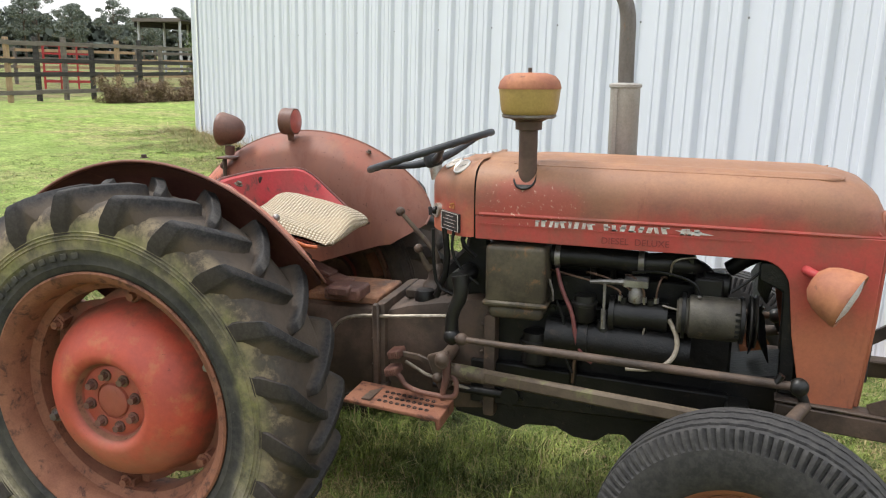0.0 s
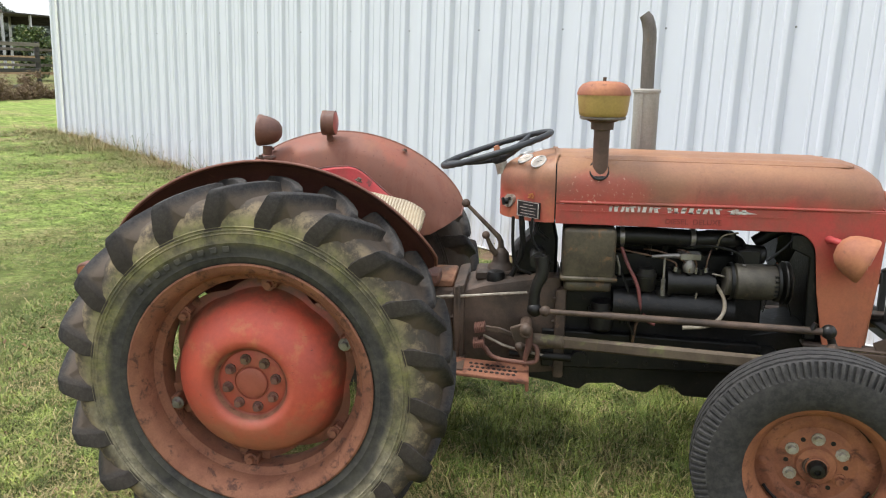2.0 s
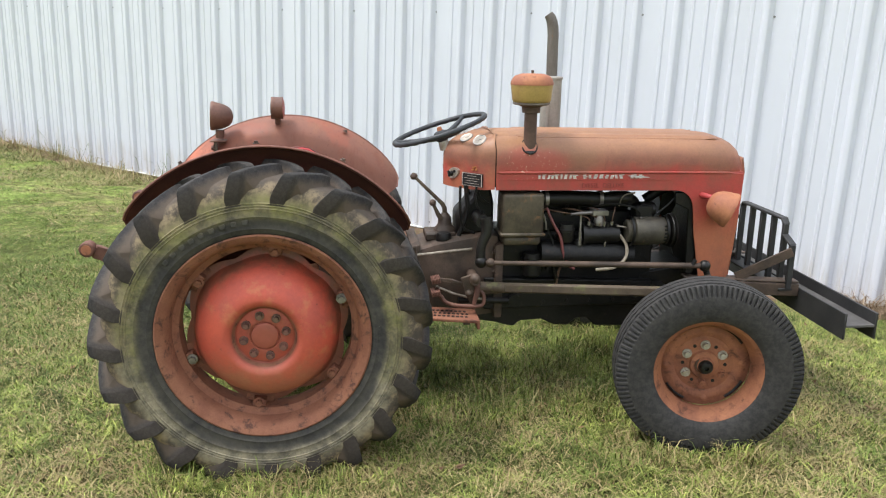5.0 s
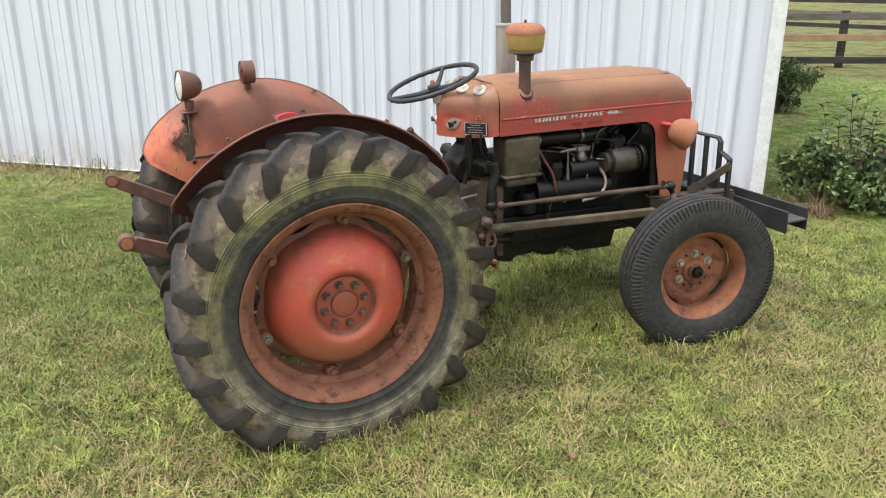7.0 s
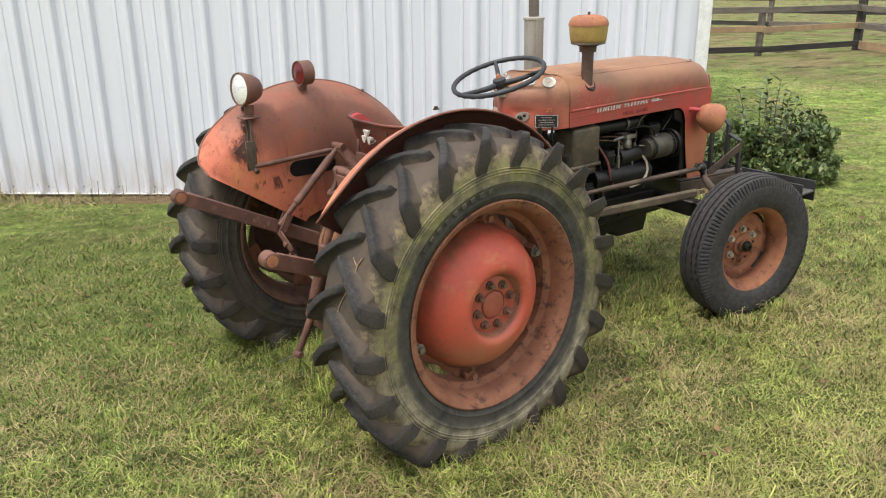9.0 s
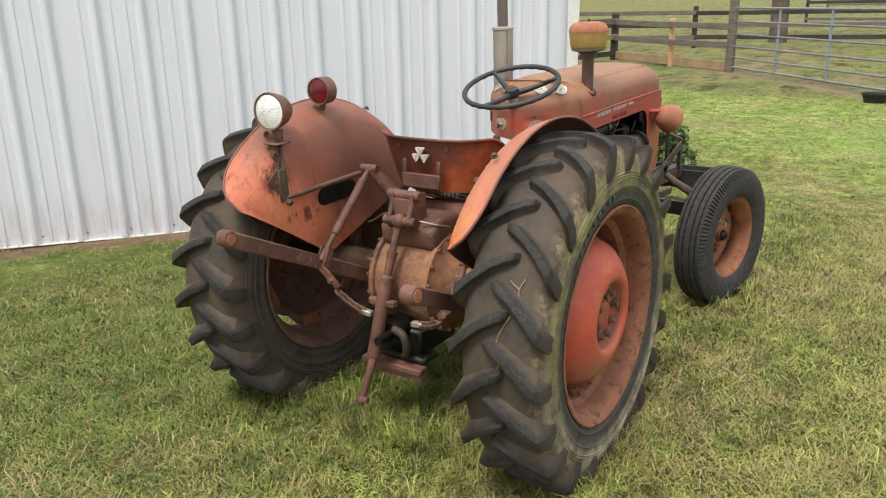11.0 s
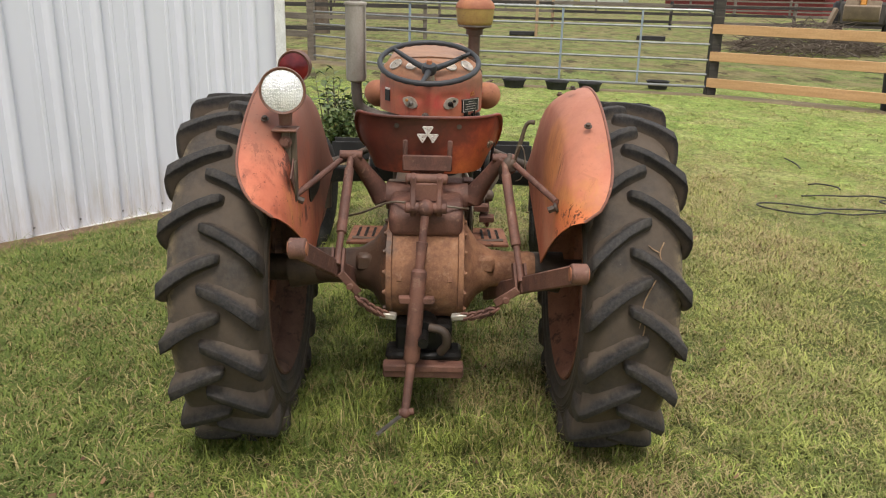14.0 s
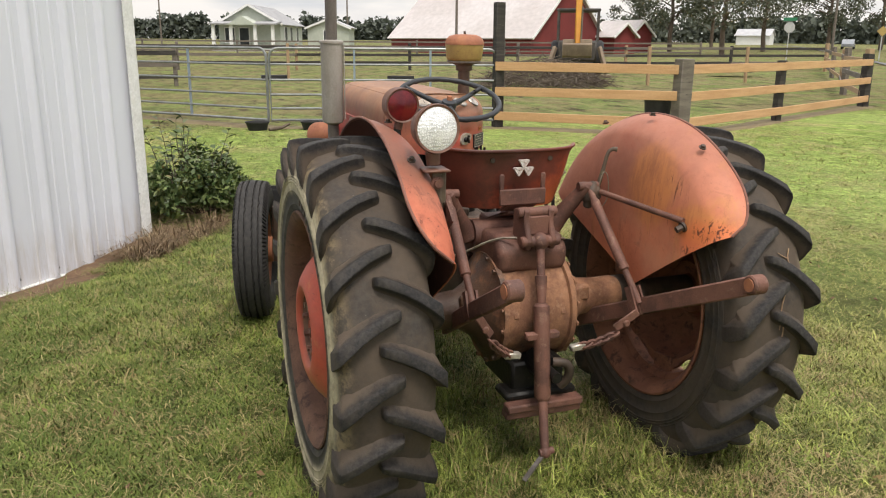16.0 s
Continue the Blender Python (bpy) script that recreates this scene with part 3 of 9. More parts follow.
M_YELLOW = worn("faded_yellow_bowl", (0.36, 0.245, 0.075), (0.29, 0.185, 0.065), (0.20, 0.11, 0.06), 0.4, 9, 0.5, fine=120)
M_CAP = worn("rusty_orange_cap", (0.36, 0.145, 0.07), (0.28, 0.105, 0.06), (0.16, 0.065, 0.04), 0.35, 10, 0.7)
M_EDGE = worn("worn_fender_edge", (0.210, 0.086, 0.060), (0.150, 0.062, 0.044), (0.33, 0.15, 0.10), 0.4, 12, 0.6)
M_STACK = worn("brown_pre_cleaner_stack", (0.115, 0.070, 0.052), (0.085, 0.052, 0.04), (0.16, 0.08, 0.05), 0.3, 12, 0.6, 0.2)
M_SEAT = seat_paint()
M_SEAT_IN = worn("bright_red_seat_paint", (0.43, 0.040, 0.045), (0.34, 0.050, 0.045), (0.12, 0.045, 0.04), 0.5, 8, 0.55, fine=100)
M_CHROME = worn("dull_chrome", (0.62, 0.61, 0.58), (0.48, 0.46, 0.43), (0.25, 0.17, 0.11), 0.2, 30, 0.3, 0.9, fine=160, bump=0.1)
M_STEEL = worn("bare_dull_steel", (0.30, 0.28, 0.26), (0.18, 0.165, 0.15), (0.14, 0.08, 0.05), 0.4, 25, 0.4, 0.7, fine=160)
M_WHITE = worn("worn_white_lettering", (0.62, 0.60, 0.56), (0.45, 0.36, 0.32), (0.35, 0.09, 0.065), 0.45, 60, 0.7, fine=200)
M_BLACKLABEL = worn("black_label_plate", (0.014, 0.014, 0.015), (0.02, 0.02, 0.021), None, 0, 20, 0.4)
M_GOLD = worn("worn_gold_transfer", (0.50, 0.24, 0.06), (0.36, 0.13, 0.05), (0.33, 0.09, 0.06), 0.4, 70, 0.5)
M_EMBOSS = worn("red_paint_on_lettering", (0.22, 0.035, 0.03), (0.16, 0.03, 0.026), None, 0, 40, 0.6)
M_HOSE_TAN = worn("tan_rubber_hose", (0.40, 0.345, 0.27), (0.32, 0.26, 0.19), (0.16, 0.12, 0.09), 0.3, 30, 0.6)
M_HOSE_RED = worn("dull_red_hose", (0.16, 0.045, 0.040), (0.10, 0.036, 0.032), (0.28, 0.17, 0.14), 0.3, 40, 0.6)
M_BRASS = worn("tarnished_metal_line", (0.34, 0.30, 0.24), (0.22, 0.19, 0.15), None, 0, 40, 0.4, 0.7)


def glass_material():
    """Pressed grid of a lamp's front glass over its bright reflector."""
    k = Nodes("ribbed_lamp_glass")
    hs = []
    for d, sc in (("X", 44.0), ("Y", 30.0)):
        w = k.n.new("ShaderNodeTexWave")
        w.inputs["Scale"].default_value, w.inputs["Distortion"].default_value = sc, 7.0
        w.inputs["Detail Scale"].default_value = 3.0
        w.bands_direction = d
        k.l.new(k.vec, w.inputs["Vector"])
        hs.append(w.outputs["Fac"])
    n = k.noise(24, 5, 0.75)
    b = k.math("MULTIPLY", hs[0], hs[1])
    dull = k.math("MULTIPLY", k.step(k.math("ADD", n, k.math("MULTIPLY", b, 0.5)), 0.72, 0.40), 0.6)
    return k.done(k.mix(dull, (0.97, 0.97, 0.98), (0.40, 0.40, 0.41)), 0.28, 0.35, k.math("ADD", b, n), 0.5, 0.002, 0.8)


def red_lens():
    k = Nodes("dark_red_lens")
    b = k.noise(160, 2, 0.5)
    k.bsdf.inputs["Coat Weight"].default_value = 0.15
    return k.done(k.mix(k.step(k.noise(18, 3, 0.5), 0.35, 0.65), (0.075, 0.004, 0.008), (0.15, 0.010, 0.012)), 0.25, 0.0, b, 0.35, 0.002, 0.35)


def woven():
    """Undyed basket weave of the seat cushion."""
    k = Nodes("woven_straw_cloth")
    a, b = k.n.new("ShaderNodeTexWave"), k.n.new("ShaderNodeTexWave")
    for w, d, s in ((a, "X", 26.0), (b, "Y", 34.0)):
        w.bands_direction = d
        w.inputs["Scale"].default_value, w.inputs["Distortion"].default_value = s, 1.2
        k.l.new(k.vec, w.inputs["Vector"])
    h = k.math("MULTIPLY", a.outputs["Fac"], b.outputs["Fac"])
    col = k.mix(k.step(h, 0.0, 0.55), (0.21, 0.165, 0.105), (0.62, 0.54, 0.42))
    col = k.mix(k.math("MULTIPLY", k.step(k.noise(9, 4), 0.45, 0.7), 0.5), col, (0.42, 0.34, 0.22))
    return k.done(col, 0.9, 0.0, h, 0.8, 0.004, 0.2)


M_GLASS = glass_material()
M_LENS = red_lens()
M_LENS_FADED = worn("faded_red_lens", (0.36, 0.070, 0.045), (0.26, 0.055, 0.04), (0.16, 0.05, 0.04), 0.3, 20, 0.4)
M_WOVEN = woven()
# pale dial colour stands in for sky reflected in the gauge glass
M_DIAL = worn("dial_face_reflecting_sky", (0.50, 0.44, 0.37), (0.38, 0.32, 0.26), None, 0, 60, 0.4)
M_SHEEN = worn("grubby_pale_plate", (0.45, 0.43, 0.38), (0.33, 0.29, 0.24), (0.2, 0.1, 0.07), 0.35, 40, 0.4, 0.5)

M_ROOT = worn("dry_root_fibre", (0.34, 0.23, 0.14), (0.24, 0.15, 0.09), None, 0, 60, 0.9)

# ---- the tractor: x ahead, y to its left, z up from the ground under the rear axle ----
tractor = thing("tractor", pose(0.0148, 0, 0, 0, -1.47, 0),
                "weathered red vintage farm tractor with rusty brown fenders, parked on grass", "tractor")
RA, TRACK, FA, FTRACK = 0.575, 0.645, (1.746, 0.370), 0.708


def arc(cx, cz, r, a0, a1, n):
    return [(cx + r * math.cos(radians(a0 + (a1 - a0) * i / n)), cz + r * math.sin(radians(a0 + (a1 - a0) * i / n))) for i in range(n + 1)]


# -- rear wheels: wheel-local axis y points outwards for s = +1
def rear_tyre(s):
    sh = Shape()
    axis = Matrix.Rotation(radians(-90), 4, "X")
    half = [(0.388, 0.112), (0.392, 0.126), (0.402, 0.135), (0.414, 0.1385), (0.418, 0.1415), (0.422, 0.1395), (0.440, 0.143), (0.458, 0.1450), (0.462, 0.1482), (0.466, 0.1458),
            (0.480, 0.1472), (0.488, 0.1475), (0.491, 0.1505), (0.494, 0.1472), (0.498, 0.1470), (0.501, 0.1497), (0.504, 0.1465), (0.508, 0.1462), (0.511, 0.1488), (0.514, 0.1458), (0.530, 0.1440),
            (0.550, 0.1385), (0.570, 0.1280), (0.584, 0.1120), (0.592, 0.090), (0.596, 0.050)]
    prof = half + [(0.597, 0.0)] + [(r, -h) for r, h in reversed(half)]
    sh.lathe(prof, axis, 120)
    return sh


def tread_bar(side, trail):
    """One bar of the tread; the rear of the wheel is at 180 degrees, a bar leads at the middle and trails outwards."""
    sh = Shape()
    # across, trailing degrees, top and base radius, half width, foot of the steep and of the sloping flank
    stations = [(-0.034, -1.0, 0.608, 0.590, 0.010, 0.003, 0.006), (-0.027, -0.7, 0.626, 0.590, 0.0125, 0.006, 0.012), (0.000, 0.3, 0.632, 0.592, 0.0145, 0.008, 0.018),
                (0.040, 2.4, 0.633, 0.592, 0.0150, 0.009, 0.024), (0.086, 5.6, 0.632, 0.588, 0.0165, 0.009, 0.028), (0.120, 8.4, 0.630, 0.574, 0.0185, 0.010, 0.030),
                (0.146, 10.7, 0.626, 0.560, 0.0205, 0.010, 0.030), (0.1525, 11.4, 0.612, 0.556, 0.0225, 0.009, 0.027), (0.1555, 12.2, 0.586, 0.548, 0.0240, 0.008, 0.022),
                (0.1565, 13.0, 0.560, 0.535, 0.0265, 0.006, 0.016), (0.1545, 13.7, 0.536, 0.520, 0.0255, 0.005, 0.012), (0.1480, 14.2, 0.514, 0.506, 0.022, 0.004, 0.010)]
    rows = []
    for i, (y, da, rt, rb, wt, steep, slope) in enumerate(stations):
        am = radians(da * trail)
        inward = 0.020 if 7 <= i < 11 else 0.010 if i == 6 else 0.0
        row = []
        for w, r, yy in ((-wt - slope, rb, y - inward), (-wt - slope * 0.35, rb + (rt - rb) * 0.45, y - inward * 0.45), (-wt, rt, y), (wt, rt, y), (wt + steep, rb, y - inward)):
            ang = am + w / r
            row.append((r * math.cos(ang), yy * side, r * math.sin(ang)))
        rows.append(row)
    sh.sheet(rows)
    sh.add(rows[0], [(0, 1, 2, 3, 4)])
    sh.add(rows[-1], [(4, 3, 2, 1, 0)])
    return sh.mesh("tread_bar", 0.0022, 24)


def rear_wheel(s):
    wheel = new("rear_wheel")
    wheel.parent = tractor
    wheel.empty_display_size = 0.1
    wheel.matrix_basis = pose(0, TRACK * s - 0.006, RA)
    out = Matrix.Rotation(radians(-90 * s), 4, "X")
    part("tyre", rear_tyre(s), M_TYRE if s < 0 else M_TYRE_DUSTY, wheel, "mossy black tractor tyre with deep chevron lugs" if s < 0 else "dusty black tractor tyre with deep chevron lugs")
    rng = random.Random(4)
    for side in (-1, 1):
        me = tread_bar(side, 1.05 if s < 0 else 0.78)
        for k in range(21):
            bar_ob = part("tread_bar", me, M_TREAD, wheel)
            bar_ob.matrix_basis = Matrix.Rotation(radians(-(360.0 / 21 * (k + (0.5 if side > 0 else 0.0)) + (16.7 if s < 0 else -4.7) + rng.uniform(-0.35, 0.35))), 4, "Y")
    rim = Shape()
    rim.lathe([(0.366, 0.126), (0.380, 0.134), (0.390, 0.140), (0.396, 0.137), (0.395, 0.128), (0.386, 0.118), (0.372, 0.104), (0.366, 0.070), (0.360, 0.050),
               (0.336, 0.036), (0.332, 0.0), (0.336, -0.036), (0.360, -0.050), (0.368, -0.100), (0.386, -0.116), (0.395, -0.128), (0.396, -0.137), (0.388, -0.139),
               (0.370, -0.126), (0.352, -0.100), (0.346, -0.055), (0.324, -0.040), (0.320, 0.0), (0.324, 0.040), (0.347, 0.055), (0.353, 0.098)], out, 96, closed=True)
    rim_m = M_RIM if s < 0 else M_RIM_SHADED
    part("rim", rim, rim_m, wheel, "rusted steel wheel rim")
    dish = Shape()
    prof = [(0.018, 0.108), (0.046, 0.108), (0.049, 0.106), (0.051, 0.098), (0.055, 0.098), (0.057, 0.103), (0.100, 0.103), (0.106, 0.100), (0.112, 0.106), (0.122, 0.126), (0.134, 0.137), (0.150, 0.139), (0.180, 0.128), (0.215, 0.106),
            (0.245, 0.078), (0.262, 0.045), (0.269, 0.012), (0.274, -0.008), (0.281, -0.011), (0.288, -0.014)]
    under = [(r - 0.004, h - 0.007) for r, h in reversed(prof)]

    def skirt(t, r, h):
        return 1.0 + 0.115 * min(1.0, max(0.0, (r - 0.266) / 0.020)) * (0.5 + 0.5 * math.cos(6 * t - radians(132) * (-s))) ** 0.55

    dish.lathe(prof, out, 96, wobble=skirt)
    inner = Shape()
    inner.lathe(list(reversed(under)), out, 72, wobble=skirt)
    inner.lathe([(0.288, -0.014), (0.284, -0.021)], out, 96, wobble=skirt)
    dish.lathe([(0.0005, 0.1075), (0.018, 0.108)], out, 40)
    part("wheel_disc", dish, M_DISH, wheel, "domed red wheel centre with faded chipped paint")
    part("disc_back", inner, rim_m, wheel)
    for i in range(6):
        a = radians(60 * i + 22)
        c, sn = math.cos(a), math.sin(a)
        lug = Shape()
        fr = Matrix.Rotation(-a, 4, "Y")
        lug.box((0.262, -0.024 * s, -0.056), (0.322, -0.010 * s, 0.056), fr)
        lug.box((0.296, -0.022 * s, -0.026), (0.334, 0.030 * s, 0.026), fr)
        ob = part("rim_lug", lug, M_RIM, wheel, bevel=0.004)
        b = Shape()
        b.bolt((0.306 * c, 0.028 * s, 0.306 * sn), (0, s, 0), 0.014, 0.022)
        part("lug_bolt", b, M_STEEL if i % 3 == 0 else M_RIM, wheel)
    for i in range(8):
        a = radians(45 * i + 12)
        b = Shape()
        b.bolt((0.080 * math.cos(a), 0.103 * s, 0.080 * math.sin(a)), (0, s, 0), 0.0118, 0.024)
        part("hub_bolt", b, M_NUT if i in (1, 2) else M_LINK, wheel)
    # raised maker's lettering worn to plain bars
    for i in range(9):
        a = radians(96 + i * 5.2)
        b = Shape()
        fr = Matrix.Rotation(-a, 4, "Y")
        b.box((0.434, 0.1450 * s, -0.011), (0.453, 0.1490 * s, 0.011), fr)
        part("raised_mark", b, M_TYRE, wheel, bevel=0.002)
    return wheel


# -- front wheels
def front_wheel(s):
    wheel = new("front_wheel")
    wheel.parent = tractor
    wheel.empty_display_size = 0.1
    wheel.matrix_basis = pose(FA[0] + (0.008 if s < 0 else 0.0), FTRACK * s if s < 0 else 0.735, FA[1], 0, 0, -12.5)
    out = Matrix.Rotation(radians(-90 * s), 4, "X")
    ty = Shape()
    half = [(0.212, 0.062), (0.222, 0.074), (0.245, 0.083), (0.275, 0.088), (0.305, 0.088), (0.322, 0.0855), (0.328, 0.0845), (0.348, 0.0790), (0.358, 0.0745)]
    crown = [(0.3645, 0.0705), (0.3665, 0.066), (0.3675, 0.052), (0.359, 0.050), (0.359, 0.045), (0.3705, 0.043), (0.372, 0.024), (0.361, 0.022), (0.361, 0.016), (0.3725, 0.014)]
    prof = half + crown + [(r, -h) for r, h in reversed(half + crown)]
    rows = []
    seg = 330
    for i in range(seg):
        # a moulded notch in the shoulder at every third step
        t = 2 * math.pi * (i // 3 + (0.0, 0.40, 0.52)[i % 3]) / (seg // 3)
        zig = 0.0022 * (0.0, 1.0, 0.4)[i % 3] * (1 if (i // 3) % 2 else -1)
        cut = i % 3 == 2
        row = []
        for r, h in prof:
            hh = h + (zig if abs(h) < 0.054 and r > 0.355 else 0.0)
            notch = cut and abs(h) > 0.06 and 0.325 < r < 0.365
            rr = r - (0.004 if notch else 0.0)
            hh *= 0.90 if notch else 1.0
            z = rr * math.sin(t)
            z = z if z > -0.352 else -0.352 + (z + 0.352) * 0.3
            row.append((rr * math.cos(t), hh * s, z))
        rows.append(row)
    rows.append(rows[0])
    ty.sheet(rows)
    part("tyre", ty, M_TYRE_FRONT, wheel, "worn black ribbed front tyre")
    rim = Shape()
    rim.lathe([(0.205, 0.060), (0.221, 0.070), (0.225, 0.066), (0.221, 0.058), (0.208, 0.048), (0.200, 0.020), (0.192, 0.010), (0.192, -0.010), (0.205, -0.055), (0.222, -0.066),
               (0.205, -0.062), (0.186, -0.030), (0.178, -0.012), (0.178, 0.012), (0.186, 0.024), (0.196, 0.046)], out, 72, closed=True)
    part("rim", rim, M_FRONT_RIM, wheel, "rusty orange front wheel rim")
    disc = Shape()
    prof = [(0.060, -0.030), (0.098, -0.032), (0.118, -0.036), (0.132, -0.028), (0.150, -0.026), (0.163, -0.034), (0.186, -0.038)]
    disc.lathe(prof + [(r, h - 0.006) for r, h in reversed(prof)], out, 60)
    part("wheel_disc", disc, M_FRONT_RIM, wheel)
    for i in range(4):
        a = 90 * i + 50
        sl = Shape()
        arc_pts = [out @ Vector((0.172 * math.cos(radians(a + q)), 0.172 * math.sin(radians(a + q)), -0.031)) for q in (-16, -8, 0, 8, 16)]
        sl.tube(arc_pts, 0.0055, 6)
        part("disc_slot", sl, M_ENGINE, wheel)
    for i in range(4):
        a = radians(90 * i + 5)
        rv = Shape()
        rv.lathe([(0.0005, -0.020), (0.010, -0.021), (0.016, -0.026)], out @ Matrix.Translation((0.153 * math.cos(a), 0.153 * math.sin(a), -0.002)), 14)
        part("disc_rivet", rv, M_FRONT_RIM, wheel)
    hub = Shape()
    hub.lathe([(0.0005, 0.010), (0.024, 0.009), (0.032, 0.004), (0.037, -0.010), (0.056, -0.014), (0.061, -0.026), (0.070, -0.029), (0.070, -0.09), (0.0005, -0.09)], out, 36)
    part("hub", hub, M_FRONT_RIM, wheel)
    cap = Shape()
    cap.lathe([(0.0005, 0.020), (0.008, 0.020), (0.010, 0.030), (0.021, 0.028), (0.028, 0.018), (0.030, 0.002), (0.034, 0.000)], out, 28)
    part("hub_cap", cap, M_ENGINE2, wheel)
    for i in range(6):
        a = radians(60 * i + 30)
        b = Shape()
        b.bolt((0.082 * math.cos(a), -0.031 * s, 0.082 * math.sin(a)), (0, s, 0), 0.0135, 0.020)
        part("wheel_nut", b, M_SHEEN if i in (0, 1, 2, 3) else M_FRONT_RIM, wheel)
        h = Shape()
        h.rod((0.085 * math.cos(a + 0.52), -0.036 * s, 0.085 * math.sin(a + 0.52)), (0.085 * math.cos(a + 0.52), -0.0302 * s, 0.085 * math.sin(a + 0.52)), 0.0075, seg=12)
        part("spare_hole", h, M_ENGINE, wheel)
    return wheel


for side in (-1, 1):
    rear_wheel(side)
    front_wheel(side)


# -- fenders: a shell round the rear wheel, from the inner wall over a rounded shoulder to the outer edge
def fender(s, inset=0.0):
    """Rows of points from the inner wall's lower edge out to the rolled edge, from the rear cut to the front one."""
    ends = (146.0, 31.0)
    tip, toe = Vector((-0.10, 0.095)), Vector((0.40, 0.255))
    rows = []
    n, m = 46, 18
    for i in range(n + 1):
        u = i / n
        th = radians(ends[0] + (ends[1] - ends[0]) * u)
        d = Vector((math.cos(th), math.sin(th)))
        er, ef = max(0.0, (0.14 - u) / 0.14), max(0.0, (u - 0.86) / 0.14)
        e = max(er, ef)
        e = 1 - math.sqrt(max(0.0, 1 - e * e))
        reach = 1 - ((0.43 if s > 0 else 0.33) if er > 0 else 0.36) * e
        # where this ray leaves the chord from tip to toe
        nv = Vector((toe.y - tip.y, -(toe.x - tip.x)))
        den = d.dot(nv)
        r_in = tip.dot(nv) / den if abs(den) > 1e-5 else 0.14
        r_in = min(0.50, r_in) if r_in > 0.05 else 0.14
        if math.degrees(th) > 134:
            r_in = 0.138
        row = []
        for k in range(m + 1):
            w = k / m * reach
            if w < 0.45:
                q = w / 0.45
                r, y = r_in + (0.612 - r_in) * (q - 0.012 * math.sin(2 * math.pi * q)), 0.395 + 0.020 * q ** 3 + 0.014 * max(0.0, (q - 0.6) / 0.4) ** 2
            else:
                q = (w - 0.45) / 0.55 * math.pi / 2
                v = (w - 0.45) / 0.55
                r, y = 0.612 + 0.080 * (0.62 * math.sin(q) ** 0.95 + 0.38 * v), 0.429 + 0.131 * (0.45 * (1 - math.cos(q)) + 0.55 * v)
            if s < 0:
                y, r = y + 0.014 * (1 - w), r - 0.012 * max(0.0, (w - 0.3) / 0.7)
            r -= inset * (1 if w > 0.5 else w * 2)
            row.append((r * d.x, (y + (inset if w <= 0.6 else inset * (1 - w) / 0.4)) * s, RA + r * d.y))
        rows.append(row)
    sh = Shape()
    sh.sheet(rows)
    return sh, rows


def build_fender(s):
    sh, rows = fender(s)
    fe = part("fender", sh, M_FENDER, tractor, "rusty reddish-brown rounded rear fender", solid=0.004)
    # lining is coloured much darker than the fender's outer skin
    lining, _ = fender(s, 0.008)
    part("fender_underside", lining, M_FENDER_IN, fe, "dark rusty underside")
    rim = Shape()
    rim.tube([Vector(r[-1]) for r in rows], 0.0045, 8)
    part("rolled_edge", rim, M_EDGE, fe)
    bolts = [(-0.297, 0.502, 1.150), (0.285, 0.50, 1.165), (-0.03, 0.492, 1.24)]
    for x, y, z in bolts:
        d = Vector((x, 0, z - RA)).normalized()
        b = Shape()
        base = Vector((0, y * s, RA)) + d * 0.680
        b.bolt(base + d * 0.002, d, 0.0085, 0.011)
        part("fender_bolt", b, M_GEARBOX, fe)
    return fe


for side in (-1, 1):
    build_fender(side)
# near-black plate on the uncut wall, painting the darkness of an open slot
slot_plate = Shape()
SLOT_R = 0.036
slot_plate.prism([(cx + SLOT_R * math.cos(radians(g)), 0.905 + SLOT_R * math.sin(radians(g)))
                  for cx, g0 in ((0.026, -90), (-0.137, 90)) for g in range(g0, g0 + 181, 20)], 0.3925, 0.3965)
part("fender_slot", slot_plate, M_ENGINE, tractor)
for side in (1, -1):
    st = Shape()
    st.tube([(0.02, 0.305 * side, 0.985), (-0.33 if side > 0 else -0.372, 0.412 * side, 0.945 if side > 0 else 0.952)], 0.0105, 10)
    part("fender_stay", st, M_LINK, tractor)
    b = Shape()
    b.bolt((-0.33 if side > 0 else -0.372, 0.415 * side, 0.935), (0, -side, -0.4), 0.012, 0.03)
    part("stay_bolt", b, M_GEARBOX, tractor)


# -- hood and dashboard: rounded section swept along x
def hood_section(half, top, low, shoulder, n=8):
    """(y, z) pairs from the right lower edge over the top to the left lower edge."""
    pts = [(-half, low), (-half - 0.002, low + 0.5 * (top - shoulder - low))]
    for i in range(n + 1):
        a = math.pi - math.pi / 2 * i / n
        pts.append((-(half - shoulder) + shoulder * math.cos(a) * 1.0, top - shoulder * 1.0 + shoulder * math.sin(a) * 0.92))
    pts.append((-half * 0.35, top - 0.002))
    full = pts + [(0.0, top + 0.002)] + [(-y, z) for y, z in reversed(pts)]
    return full


HW = 0.236
hood = Shape()
rows = []
for x, w, top, sh_r in ((0.950, HW, 1.257, 0.100), (1.2, HW, 1.257, 0.105), (1.6, HW, 1.253, 0.105), (1.9, HW, 1.247, 0.104), (1.98, HW - 0.001, 1.240, 0.103),
                        (2.025, HW - 0.004, 1.226, 0.100), (2.055, HW - 0.010, 1.202, 0.095), (2.072, HW - 0.016, 1.168, 0.085)):
    rows.append([(x, y, z) for y, z in hood_section(w, top, 1.092, sh_r)])
hood.sheet(rows)
part("hood", hood, M_HOOD, tractor, "long rounded hood with bleached orange-red paint", solid=0.004)
crease = Shape()
for s in (-1, 1):
    crease.tube([(0.962, HW * s, 1.096), (1.6, (HW + 0.001) * s, 1.094), (1.98, HW * s, 1.090), (2.072, (HW - 0.014) * s, 1.088)], 0.0055, 8)
